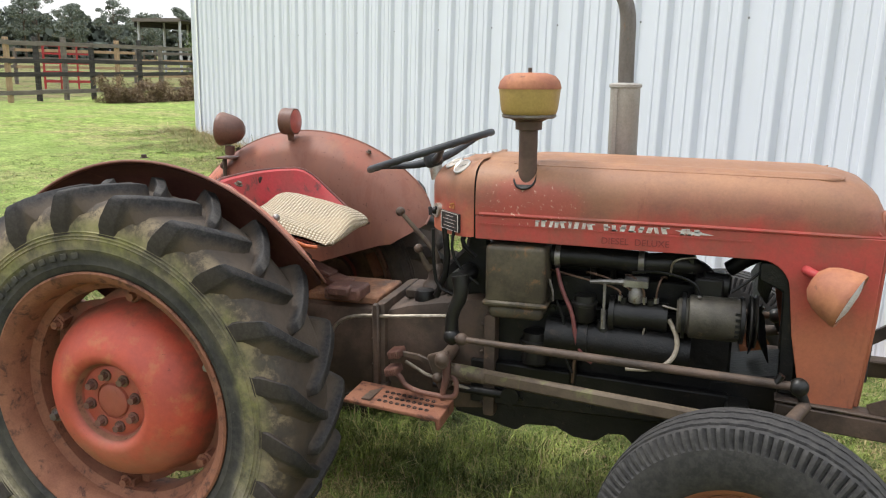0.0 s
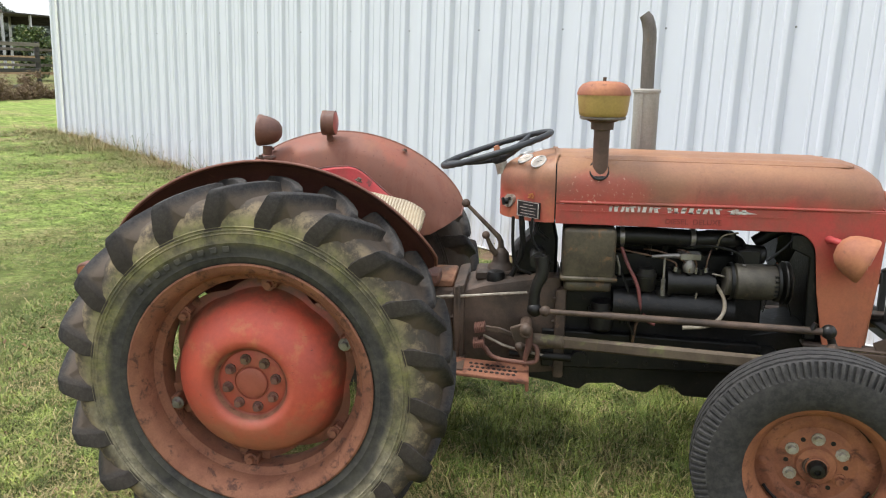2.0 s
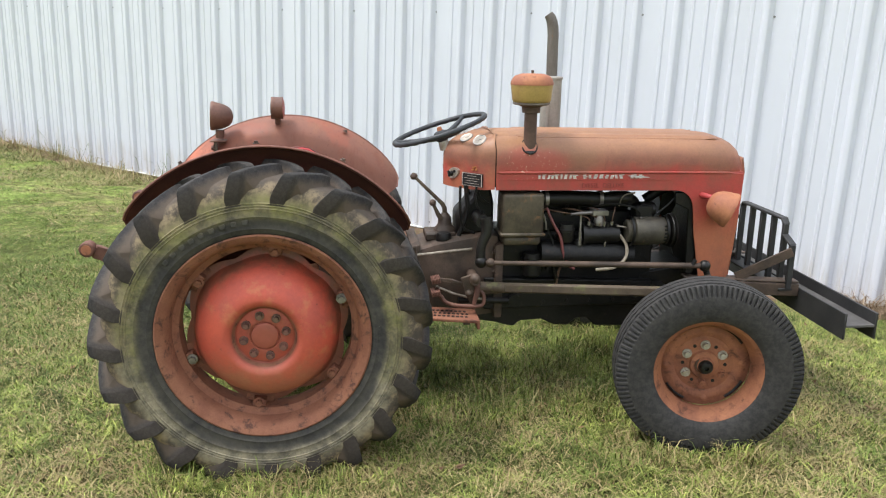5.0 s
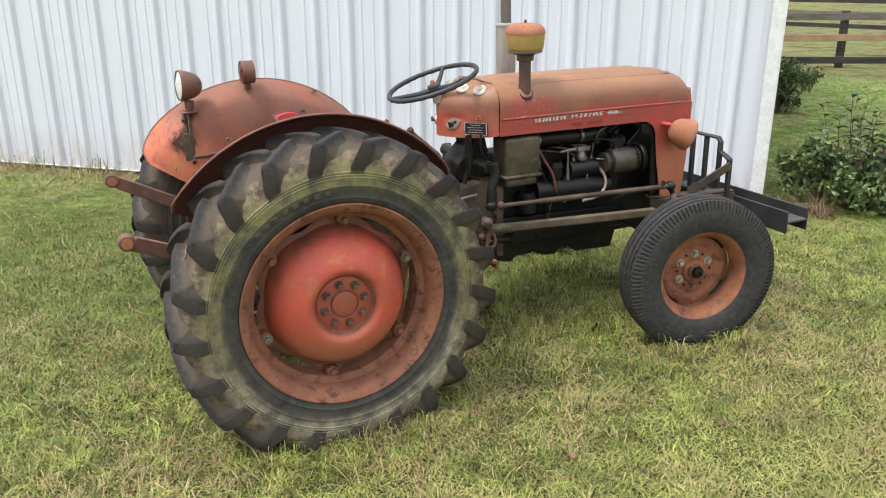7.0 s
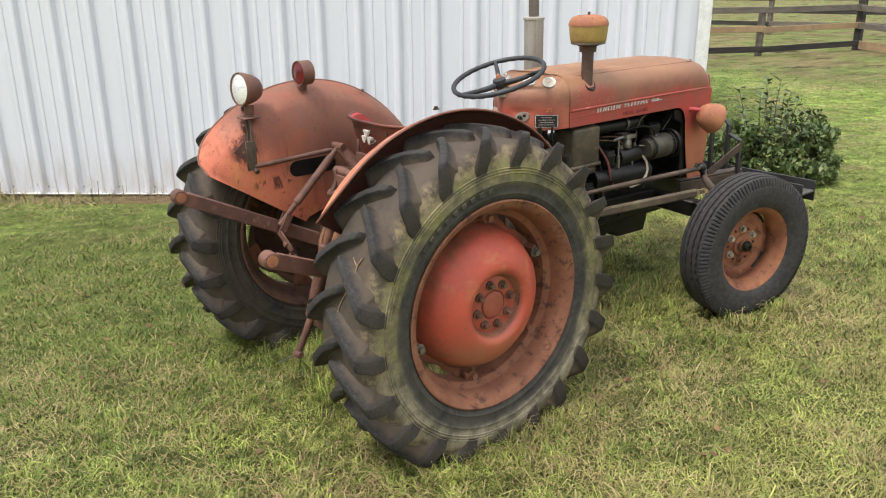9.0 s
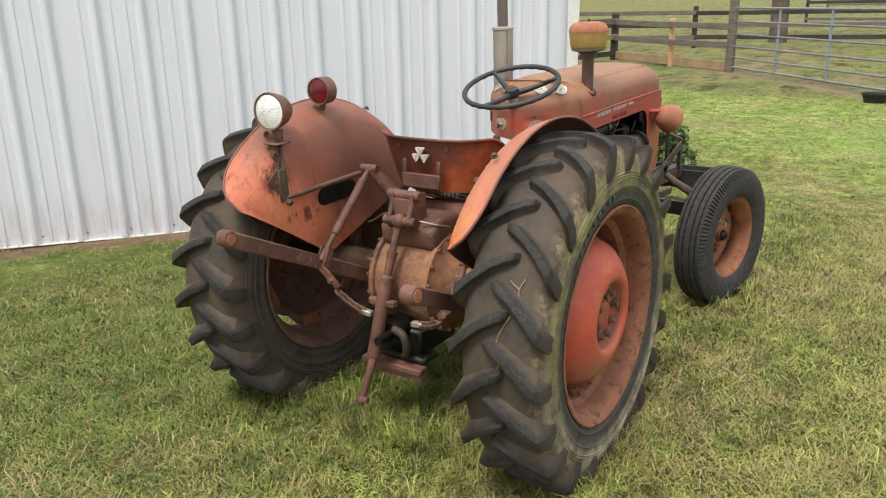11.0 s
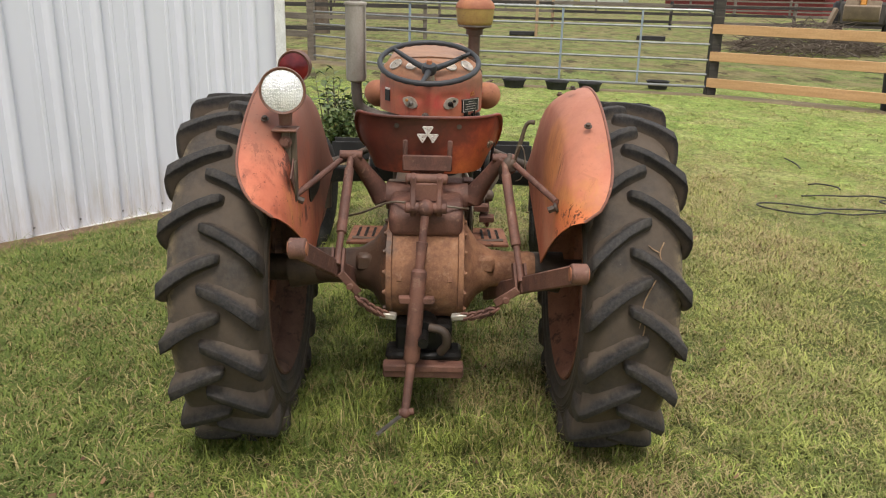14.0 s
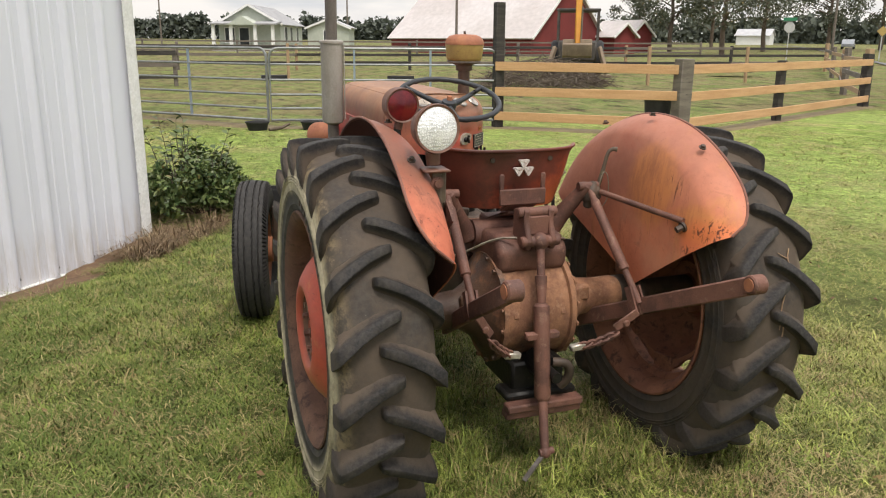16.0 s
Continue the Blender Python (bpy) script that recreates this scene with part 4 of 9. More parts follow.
part("hood_moulding", crease, M_HOOD, tractor)
for s in (-1, 1):
    panel = Shape()
    poly = [(0.950, 1.090), (0.950, 1.018), (1.55, 1.012), (1.74, 1.010)] + arc(1.765, 0.925, 0.085, 90, 8, 7) + [(1.866, 0.80), (1.905, 0.602), (2.040, 0.598), (2.062, 0.80), (2.074, 1.086)]
    panel.prism(poly, (HW - 0.004) * s, HW * s)
    part("side_panel", panel, M_HOOD, tractor, bevel=0.002)
    seam = Shape()
    seam.bar((0.962, (HW + 0.0005) * s, 1.066), (1.74, (HW + 0.0005) * s, 1.060), 0.004, 0.004)
    part("pressed_line", seam, M_HOOD, tractor)


def hood_top(x, y):
    """Height of the hood's skin over its shoulder."""
    top = 1.257 - 0.010 * max(0.0, (x - 1.2) / 0.7)
    q = max(0.0, (abs(y) - 0.131) / 0.105)
    return top - 0.105 + 0.0966 * math.sqrt(max(0.0, 1 - q * q))


# raised lid over the filler, with a dark gap round it
lid = Shape()
rows = []
for i in range(25):
    x = 1.055 + 0.91 * i / 24
    e = min(1.0, min(i, 24 - i) / 1.5)
    w = 0.168 * (0.90 + 0.10 * e)
    rows.append([(x, w * j / 8, hood_top(x, w * j / 8) + 0.0045 - (0.006 if abs(j) == 8 or i in (0, 24) else 0.0)) for j in range(-8, 9)])
lid.sheet(rows)
part("bonnet_lid", lid, M_HOOD, tractor)
lip = Shape()
edge = [(1.050, -0.150), (1.054, -0.166), (1.075, -0.1725), (1.40, -0.173), (1.70, -0.173), (1.945, -0.1725), (1.966, -0.166), (1.970, -0.150)]
lip.tube([(x, y, hood_top(x, y) + 0.0004) for x, y in edge], 0.0024, 6)
lip.tube([(x, -y, hood_top(x, y) + 0.0004) for x, y in edge], 0.0024, 6)
part("bonnet_seam", lip, M_HOOD, tractor)
# front cowl and grille
grille = Shape()
grille.prism([(2.040, 0.60), (2.060, 0.60), (2.080, 0.86), (2.088, 1.09), (2.074, 1.16), (2.060, 1.15), (2.062, 0.9)], -HW + 0.018, HW - 0.018)
part("grille_cowl", grille, M_HOOD, tractor, bevel=0.006)
for i in range(9):
    g = Shape()
    y = -0.16 + 0.04 * i
    g.bar((2.075, y, 0.66), (2.094, y, 1.08), 0.014, 0.012)
    part("grille_bar", g, M_BLACKSTEEL, tractor)



def dash_point(phi, low_t=0.0, inset=0.0):
    """Point and outward normal on the dashboard: phi runs -90..90 round the plan, low_t up the wall, inset over the domed top."""
    c, sn = math.cos(radians(phi)), math.sin(radians(phi))
    n = 2.0 / 1.45
    px, py = 0.945 - 0.200 * abs(c) ** n, (HW - 0.001) * math.copysign(abs(sn) ** n, sn)
    e = 1.45 - 1
    nx, ny = -(((0.945 - px) / 0.200) ** e) / 0.200, math.copysign((abs(py) / HW) ** e, py) / HW
    ln = math.hypot(nx, ny)
    nx, ny = nx / ln, ny / ln
    crown = 1.256 - 0.13 * max(0.0, 0.93 - px)
    base, big_r = 1.022 - 0.014 * c, 0.098
    if inset <= 0:
        z = base + (crown - 0.090 - base) * low_t
        dent = 0.012 * math.exp(-((abs(phi) - 30) / 11) ** 2 - ((z - 1.092) / 0.020) ** 2)
        return Vector((px - nx * dent, py - ny * dent, z)), Vector((nx, ny, 0))
    q = 1 - min(inset, big_r) / big_r
    z = crown - 0.090 * (1 - math.sqrt(max(0.0, 1 - q * q))) - 0.0
    up = math.sqrt(max(0.0, 1 - q * q))
    return Vector((px - nx * inset, py - ny * inset, z)), Vector((nx * q, ny * q, up)).normalized()


dash = Shape()
rows = []
for i in range(49):
    phi = -90 + 180 * i / 48
    row = [tuple(dash_point(phi, j / 12)[0]) for j in range(13)]
    row += [tuple(dash_point(phi, 1, e)[0]) for e in (0.001, 0.003, 0.007, 0.013, 0.022, 0.034, 0.050, 0.070, 0.096)]
    last = Vector(row[-1])
    row.append((max(last.x, 0.87), last.y * 0.5, last.z * 0.5 + 0.5 * 1.250))
    row.append((max(last.x, 0.89), 0.0, 1.252))
    rows.append(row)
dash.sheet(rows)
part("dashboard", dash, M_HOOD, tractor, "curved dashboard housing in bleached red paint")
gap = Shape()
rows = [[(x, y, z) for y, z in hood_section(HW - 0.008, 1.250, 1.03, 0.096)] for x in (0.94, 0.962)]
gap.sheet(rows)
part("hood_gap", gap, M_ENGINE, tractor)

# dry roots caught between the bars of the right tyre
for i, pts in enumerate(([(161, -0.03), (164, -0.012), (168, 0.006), (171, 0.004), (175, 0.012)], [(171, 0.004), (174, -0.006), (178, 0.000), (181, 0.010)], [(150, -0.055), (153, -0.040), (156, -0.048), (160, -0.045)], [(153, -0.040), (152, -0.020), (151, -0.008)])):
    tw = Shape()
    tw.tube([(0.600 * math.cos(radians(a)), -TRACK + y - 0.02, RA + 0.600 * math.sin(radians(a))) for a, y in pts], [0.0022] * (len(pts) - 1) + [0.0010], 6, 1)
    part("dry_root", tw, M_ROOT, tractor, "pale dry root caught in the tyre tread")

# -- dashboard fittings
def dash_frame(phi, low_t=0.0, inset=0.0, off=0.0):
    """Local z out of the dashboard, local x along it, local y up."""
    p, n = dash_point(phi, low_t, inset)
    side = Vector((0, 0, 1)).cross(n).normalized()
    up = n.cross(side)
    return Matrix((( side.x, up.x, n.x, p.x + n.x * off), (side.y, up.y, n.y, p.y + n.y * off), (side.z, up.z, n.z, p.z + n.z * off), (0, 0, 0, 1)))


for phi, ins in ((-58, 0.036), (-36, 0.052), (36, 0.052), (58, 0.036)):
    m = dash_frame(phi, 1, ins)
    dial = Shape()
    dial.lathe([(0.0255, 0.001), (0.026, 0.004), (0.029, 0.005), (0.031, 0.003), (0.031, -0.02)], m, 28)
    gauge = part("gauge", dial, M_CHROME, tractor, "small round gauge with a thin dull chrome bezel")
    face = Shape()
    face.lathe([(0.0005, 0.0025), (0.0258, 0.0025)], m, 24)
    part("dial_face", face, M_DIAL, gauge)
    needle = Shape()
    needle.box((-0.001, -0.004, 0.003), (0.001, 0.018, 0.0035), m @ Matrix.Rotation(radians(phi), 4, "Z"))
    part("needle", needle, M_ENGINE, gauge)
for s in (-1, 1):
    base = dash_frame(30 * s, 0.46, 0, 0.006) @ Matrix.Rotation(radians(-20 * s), 4, "Z")
    esc = Shape()
    edge = []
    for i in range(24):
        t = 2 * math.pi * i / 24
        edge.append(Vector((0.040 * math.copysign(abs(math.cos(t)) ** 1.25, math.cos(t)), 0.024 * math.copysign(abs(math.sin(t)) ** 1.1, math.sin(t)), 0)))
    top = [base @ (p + Vector((0, 0, 0.003))) for p in edge]
    low = [base @ (p - Vector((0, 0, 0.012))) for p in edge]
    esc.add(top + low, [tuple(range(24))] + [(i, 24 + i, 24 + (i + 1) % 24, (i + 1) % 24) for i in range(24)])
    plate = part("switch_plate", esc, M_SHEEN, tractor, "almond-shaped pale metal switch plate")
    key = Shape()
    key.lathe([(0.0005, 0.016), (0.010, 0.015), (0.012, 0.003)], base @ Matrix.Translation((0.006 * s, 0, 0)), 14)
    key.box((0.006 * s - 0.003, -0.014, 0.014), (0.006 * s + 0.003, 0.014, 0.026), base)
    part("switch_knob", key, M_ENGINE2 if s < 0 else M_STEEL, plate, bevel=0.0015)
    pin = Shape()
    pin.lathe([(0.0005, 0.010), (0.006, 0.009), (0.007, 0.003)], base @ Matrix.Translation((-0.017 * s, 0.004, 0)), 12)
    part("pilot_lamp", pin, M_GOLD if s > 0 else M_ENGINE2, plate)
st_m = dash_frame(61, 0.55, 0, 0.003)
stick = Shape()
stick.box((-0.017, -0.028, -0.006), (0.017, 0.022, 0.0015), st_m)
stk = part("faded_sticker", stick, M_ENGINE2, tractor)
bar_s = Shape()
bar_s.box((-0.017, 0.024, -0.006), (0.017, 0.031, 0.0015), st_m)
part("sticker_band", bar_s, M_WHITE, stk)


lab_m = dash_frame(-55.5, 0.30, 0, 0.003) @ Matrix.Diagonal((1.95, 1.28, 1, 1))
shp = Shape()
shp.box((-0.028, -0.023, -0.010), (0.028, 0.023, 0.0008), lab_m)
lab = part("data_plate", shp, M_BLACKLABEL, tractor, "black data plate with white border and lines")
edge = Shape()
for x0, y0, x1, y1 in ((-0.027, -0.022, 0.027, -0.0205), (-0.027, 0.0205, 0.027, 0.022), (-0.027, -0.022, -0.0255, 0.022), (0.0255, -0.022, 0.027, 0.022)):
    edge.box((x0, y0, 0.0), (x1, y1, 0.0014), lab_m)
part("plate_border", edge, M_WHITE, lab)
for i, w in enumerate((0.012, 0.020, 0.016, 0.019)):
    ln = Shape()
    yy = 0.0130 - 0.0085 * i
    ln.box((-w, yy - 0.0006, 0.0), (w, yy + 0.0006, 0.0014), lab_m)
    part("text_line", ln, M_WHITE, lab)
gold = Shape()
gm_ = dash_frame(-58, 0.66, 0, 0.002)
for x0, y0, w, h in ((-0.014, -0.010, 0.010, 0.004), (-0.004, -0.006, 0.004, 0.012), (0.000, 0.004, 0.010, 0.004), (0.004, -0.010, 0.010, 0.005), (-0.012, 0.000, 0.006, 0.004), (0.010, -0.004, 0.004, 0.006)):
    gold.box((x0, y0, -0.003), (x0 + w, y0 + h, 0.0012), gm_)
part("transfer", gold, M_GOLD, tractor, "worn gold transfer")

# maker's name along the hood as worn pale bars
rng = random.Random(3)
for s in (-1, 1):
    x = 1.135
    badge = new("name_strip", Shape().box((1.132, HW * s - 0.001, 1.068), (1.598, HW * s + 0.0004 * s, 1.088)).mesh("name_strip"))
    badge.data.materials.append(M_HOOD)
    badge.parent = tractor
    while x < 1.60:
        w = rng.uniform(0.012, 0.024)
        if not 1.312 < x < 1.335 and not 1.515 < x < 1.53:
            b = Shape()
            tilt = rng.uniform(-0.006, 0.006)
            h = rng.uniform(0.016, 0.021)
            y0, y1 = (HW - 0.001) * s, (HW + 0.0022) * s
            b.prism([(x, 1.067), (x + w * 0.62, 1.067), (x + w * 0.62 + tilt, 1.067 + h), (x + tilt, 1.067 + h)], y0, y1)
            if rng.random() < 0.75:
                zz = 1.067 + h * rng.choice((0.0, 0.45, 0.8))
                b.prism([(x, zz), (x + w * 0.85, zz), (x + w * 0.85, zz + 0.004), (x, zz + 0.004)], y0, y1)
            part("letter_bar", b, M_WHITE, badge)
        x += w + 0.003
    flash = Shape()
    flash.prism([(1.535, 1.080), (1.60, 1.078), (1.64, 1.071), (1.575, 1.069)], (HW - 0.001) * s, (HW + 0.002) * s)
    part("letter_bar", flash, M_WHITE, badge)


def wording(body, size, m, material, parent, name):
    """Raised words as a mesh."""
    cu = bpy.data.curves.new(name, "FONT")
    cu.body, cu.size, cu.extrude, cu.align_x = body, size, 0.0012, "LEFT"
    tmp = bpy.data.objects.new(name, cu)
    scene.collection.objects.link(tmp)
    bpy.context.view_layer.update()
    me = bpy.data.meshes.new_from_object(tmp.evaluated_get(bpy.context.evaluated_depsgraph_get()))
    bpy.data.objects.remove(tmp)
    me.materials.clear()
    me.materials.append(material)
    ob = new(name, me)
    ob.parent = parent
    ob.matrix_basis = m
    return ob


wording("DIESEL  DELUXE", 0.027, pose(1.33, -HW - 0.0006, 1.028, 90, 0, 0), M_EMBOSS, tractor, "raised_words")

# -- steering wheel
sw = Matrix.Translation((0.727, 0.008, 1.256)) @ Matrix.Rotation(radians(-18), 4, "Y")
st = Shape()
rows = []
for i in range(57):
    t = 2 * math.pi * i / 56
    ring = []
    for j in range(12):
        a = 2 * math.pi * j / 12
        wob = 0.0115 + 0.0012 * math.cos(28 * t) * (1 if math.sin(a) < 0 else 0)
        ring.append(sw @ Vector(((0.213 + wob * math.cos(a)) * math.cos(t), (0.213 + wob * math.cos(a)) * math.sin(t), wob * math.sin(a))))
    rows.append(ring)
st.sheet(rows, close=True)
wheel_st = part("steering_wheel", st, M_STEER, tractor, "thin black three-spoke steering wheel")
for a in (50, 172, 300):
    sp = Shape()
    c, s_ = math.cos(radians(a)), math.sin(radians(a))
    sp.tube([sw @ Vector((0.02 * c, 0.02 * s_, -0.035)), sw @ Vector((0.09 * c, 0.09 * s_, -0.028)), sw @ Vector((0.210 * c, 0.210 * s_, 0))], [0.015, 0.012, 0.009], 10, 1)
    part("spoke", sp, M_STEER, wheel_st)
hub = Shape()
hub.lathe([(0.0005, -0.004), (0.012, -0.005), (0.030, -0.012), (0.034, -0.030), (0.030, -0.048), (0.022, -0.055)], sw, 24)
part("wheel_hub", hub, M_STEER, wheel_st)
nut = Shape()
nut.lathe([(0.0005, 0.012), (0.010, 0.010), (0.012, 0.0), (0.013, -0.006)], sw, 12)
part("hub_nut", nut, M_CAP, wheel_st)
col = Shape()
col.tube([sw @ Vector((0, 0, -0.05)), sw @ Vector((0, 0, -0.095))], [0.022, 0.026], 20)
part("steering_column", col, M_SHEEN, tractor)
lv = Shape()
lv.tube([(0.775, -0.03, 1.232), (0.79, -0.10, 1.262), (0.80, -0.135, 1.275)], 0.005, 8)
lv.rod((0.80, -0.135, 1.275), (0.808, -0.152, 1.280), 0.009, 0.007)
part("throttle_lever", lv, M_ENGINE2, tractor)

# -- pre-cleaner on its stack
ac = Matrix.Translation((1.100, -0.198, 0))
stack = Shape()
stack.lathe([(0.0275, 1.172), (0.0275, 1.348), (0.039, 1.350), (0.040, 1.374), (0.054, 1.380), (0.054, 1.388), (0.026, 1.388)], ac, 32)
pre = part("pre_cleaner", stack, M_STACK, tractor, "brown intake stack with a yellow pre-cleaner bowl")
bowl = Shape()
bowl.lathe([(0.03, 1.387), (0.070, 1.390), (0.080, 1.398), (0.084, 1.410), (0.090, 1.466), (0.090, 1.472), (0.05, 1.473)], ac, 40)
part("bowl", bowl, M_YELLOW, pre, "faded yellow bowl")
ringb = Shape()
ringb.lathe([(0.050, 1.388), (0.074, 1.384), (0.080, 1.388), (0.080, 1.394), (0.070, 1.396)], ac, 36)
part("bowl_base", ringb, M_PIPE, pre)
cap = Shape()
cap.lathe([(0.0005, 1.515), (0.05, 1.513), (0.074, 1.505), (0.087, 1.490), (0.092, 1.474), (0.092, 1.468), (0.088, 1.468)], ac, 40)
part("bowl_cap", cap, M_CAP, pre, "rusty orange cap")
kn = Shape()
kn.rod((1.100, -0.198, 1.512), (1.100, -0.198, 1.528), 0.006, seg=8)
part("wing_stud", kn, M_GEARBOX, pre)
col2 = Shape()
cm = Matrix.Translation((1.096, -0.213, 1.208)) @ Matrix.Rotation(radians(48), 4, "X")
ring = [cm @ Vector((0.033 * math.cos(2 * math.pi * i / 28), 0.040 * math.sin(2 * math.pi * i / 28), 0.0)) for i in range(29)]
col2.tube(ring, 0.0036, 8, caps=False)
col2.add([cm @ Vector((0.032 * math.cos(2 * math.pi * i / 28), 0.039 * math.sin(2 * math.pi * i / 28), -0.001)) for i in range(28)], [tuple(range(28))])
part("stack_hole_rim", col2, M_ENGINE, pre)

# -- exhaust
mx = Matrix.Translation((1.328, 0.385, 0))
mf = Shape()
mf.lathe([(0.026, 1.085), (0.047, 1.095), (0.051, 1.11), (0.052, 1.462), (0.057, 1.464), (0.057, 1.474), (0.05, 1.477), (0.026, 1.480)], mx, 36)
exhaust = part("muffler", mf, M_MUFFLER, tractor, "upright weathered steel muffler")
pp = Shape()
pp.tube([(1.328, 0.385, 1.47), (1.326, 0.385, 1.60), (1.326, 0.385, 1.70), (1.315, 0.385, 1.752), (1.298, 0.387, 1.775)], [0.0275, 0.0275, 0.0275, 0.027, 0.022], 20, 1)
part("tail_pipe", pp, M_PIPE, exhaust)
el = Shape()
el.tube([(1.328, 0.385, 1.10), (1.328, 0.385, 1.02), (1.34, 0.375, 0.955), (1.36, 0.30, 0.915), (1.37, 0.20, 0.90), (1.38, 0.12, 0.90)], 0.027, 16, 2)
part("elbow_pipe", el, M_PIPE, exhaust)
sm = Shape()
sm.bar((1.30, 0.333, 1.11), (1.30, 0.333, 1.46), 0.004, 0.012)
part("muffler_seam", sm, M_MUFFLER, exhaust)

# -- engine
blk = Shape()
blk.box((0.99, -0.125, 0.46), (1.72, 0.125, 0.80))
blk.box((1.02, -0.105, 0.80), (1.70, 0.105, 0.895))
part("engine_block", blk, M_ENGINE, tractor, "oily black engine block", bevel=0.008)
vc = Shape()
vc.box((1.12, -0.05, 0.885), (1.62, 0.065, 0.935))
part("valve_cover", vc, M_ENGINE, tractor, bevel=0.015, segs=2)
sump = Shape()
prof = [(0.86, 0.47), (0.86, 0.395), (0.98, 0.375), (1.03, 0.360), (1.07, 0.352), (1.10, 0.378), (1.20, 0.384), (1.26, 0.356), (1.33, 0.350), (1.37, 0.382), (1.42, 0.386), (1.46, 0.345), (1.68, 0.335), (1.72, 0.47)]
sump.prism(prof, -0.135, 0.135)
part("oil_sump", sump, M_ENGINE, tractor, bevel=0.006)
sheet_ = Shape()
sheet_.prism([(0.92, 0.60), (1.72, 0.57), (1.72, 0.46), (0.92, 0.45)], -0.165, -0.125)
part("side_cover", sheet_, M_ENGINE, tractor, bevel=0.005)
for i in range(7):
    b = Shape()
    b.bolt((0.98 + i * 0.11, -0.166, 0.475 + 0.002 * i), (0, -1, 0), 0.008, 0.009)
    part("cover_bolt", b, M_ENGINE2, tractor)
intake = Shape()
intake.tube([(1.175, -0.150, 0.965), (1.30, -0.148, 0.965), (1.46, -0.145, 0.958)], 0.033, 20)
part("intake_hose", intake, M_ENGINE, tractor, "thick black intake hose with steel clips")
for x in (1.195, 1.445):
    cl = Shape()
    cl.lathe([(0.034, -0.009), (0.0365, -0.008), (0.0365, 0.008), (0.034, 0.009)], Matrix.Translation((x, -0.149, 0.962)) @ Matrix.Rotation(radians(90), 4, "Y"), 24)
    part("hose_clip", cl, M_STEEL, tractor)
man = Shape()
man.tube([(1.45, -0.145, 0.957), (1.55, -0.14, 0.962), (1.61, -0.12, 0.945), (1.635, -0.08, 0.920)], [0.030, 0.034, 0.026, 0.024], 16, 1)
man.box((1.50, -0.155, 0.930), (1.60, -0.09, 0.985))
part("intake_manifold", man, M_ENGINE2, tractor, bevel=0.006)
lift = Shape()
lift.box((1.40, -0.21, 0.895), (1.47, -0.15, 0.915))
lift.lathe([(0.0005, 0.0), (0.020, 0.0), (0.024, 0.02), (0.016, 0.045), (0.010, 0.062)], Matrix.Translation((1.435, -0.185, 0.845)), 18)
lift.tube([(1.405, -0.19, 0.905), (1.34, -0.20, 0.905), (1.30, -0.205, 0.902)], [0.010, 0.007, 0.006], 8)
part("fuel_lift_pump", lift, M_STEEL, tractor, "small bare metal lift pump")
link_rod = Shape()
link_rod.tube([(1.345, -0.205, 0.90), (1.345, -0.207, 0.80)], 0.0045, 8)
link_rod.tube([(1.345, -0.207, 0.82), (1.345, -0.208, 0.76)], 0.0085, 8)
part("linkage_rod", link_rod, M_STEEL, tractor)
pump = Shape()
pump.tube([(1.37, -0.17, 0.80), (1.53, -0.17, 0.80)], 0.044, 20)
pump.tube([(1.36, -0.17, 0.80), (1.375, -0.17, 0.80)], 0.054, 20)
pump.tube([(1.345, -0.19, 0.78), (1.345, -0.19, 0.69)], [0.020, 0.028], 14)
for x in (1.40, 1.44, 1.48):
    pump.tube([(x, -0.185, 0.83), (x, -0.185, 0.855)], 0.010, 8)
part("injection_pump", pump, M_ENGINE2, tractor, "greasy injection pump")
low = Shape()
low.tube([(1.17, -0.17, 0.715), (1.60, -0.17, 0.700)], 0.058, 22)
low.tube([(1.27, -0.17, 0.712), (1.30, -0.17, 0.712)], 0.066, 22)
part("starter_motor", low, M_ENGINE, tractor)
cover = Shape()
cover.lathe([(0.0005, 0.02), (0.035, 0.018), (0.048, 0.008), (0.052, -0.02)], Matrix.Translation((1.235, -0.175, 0.72)) @ Matrix.Rotation(radians(90), 4, "X"), 24)
part("pump_cover", cover, M_ENGINE2, tractor)
for z0, x0 in ((0.925, 1.215), (0.83, 1.255)):
    f = Shape()
    f.rod((x0, -0.16, z0 - 0.2), (x0, -0.16, z0 - 0.29), 0.012)
    part("drain_fitting", f, M_ENGINE2, tractor)
tan = Shape()
tan.tube([(1.535, -0.19, 0.80), (1.56, -0.215, 0.765), (1.565, -0.225, 0.72), (1.545, -0.23, 0.68), (1.50, -0.235, 0.655), (1.42, -0.235, 0.650)], 0.0072, 10, 2)
part("tan_hose", tan, M_HOSE_TAN, tractor, "pale tan rubber hose")
redh = Shape()
redh.tube([(1.195, -0.17, 0.925), (1.215, -0.20, 0.87), (1.255, -0.22, 0.80), (1.265, -0.225, 0.73), (1.29, -0.23, 0.67), (1.32, -0.23, 0.655)], 0.0066, 10, 2)
part("red_hose", redh, M_HOSE_RED, tractor, "dull red fuel hose")
for pts in (((1.515, -0.20, 0.845), (1.58, -0.215, 0.835), (1.66, -0.22, 0.852), (1.72, -0.225, 0.86)), ((1.60, -0.21, 0.80), (1.66, -0.22, 0.815), (1.71, -0.225, 0.83)),
            ((1.46, -0.185, 0.85), (1.47, -0.20, 0.78), (1.455, -0.205, 0.715)), ((1.53, -0.17, 0.93), (1.535, -0.19, 0.985), (1.60, -0.17, 0.99))):
    ln = Shape()
    ln.tube(pts, 0.0036, 8, 2)
    part("fuel_line", ln, M_BRASS, tractor)
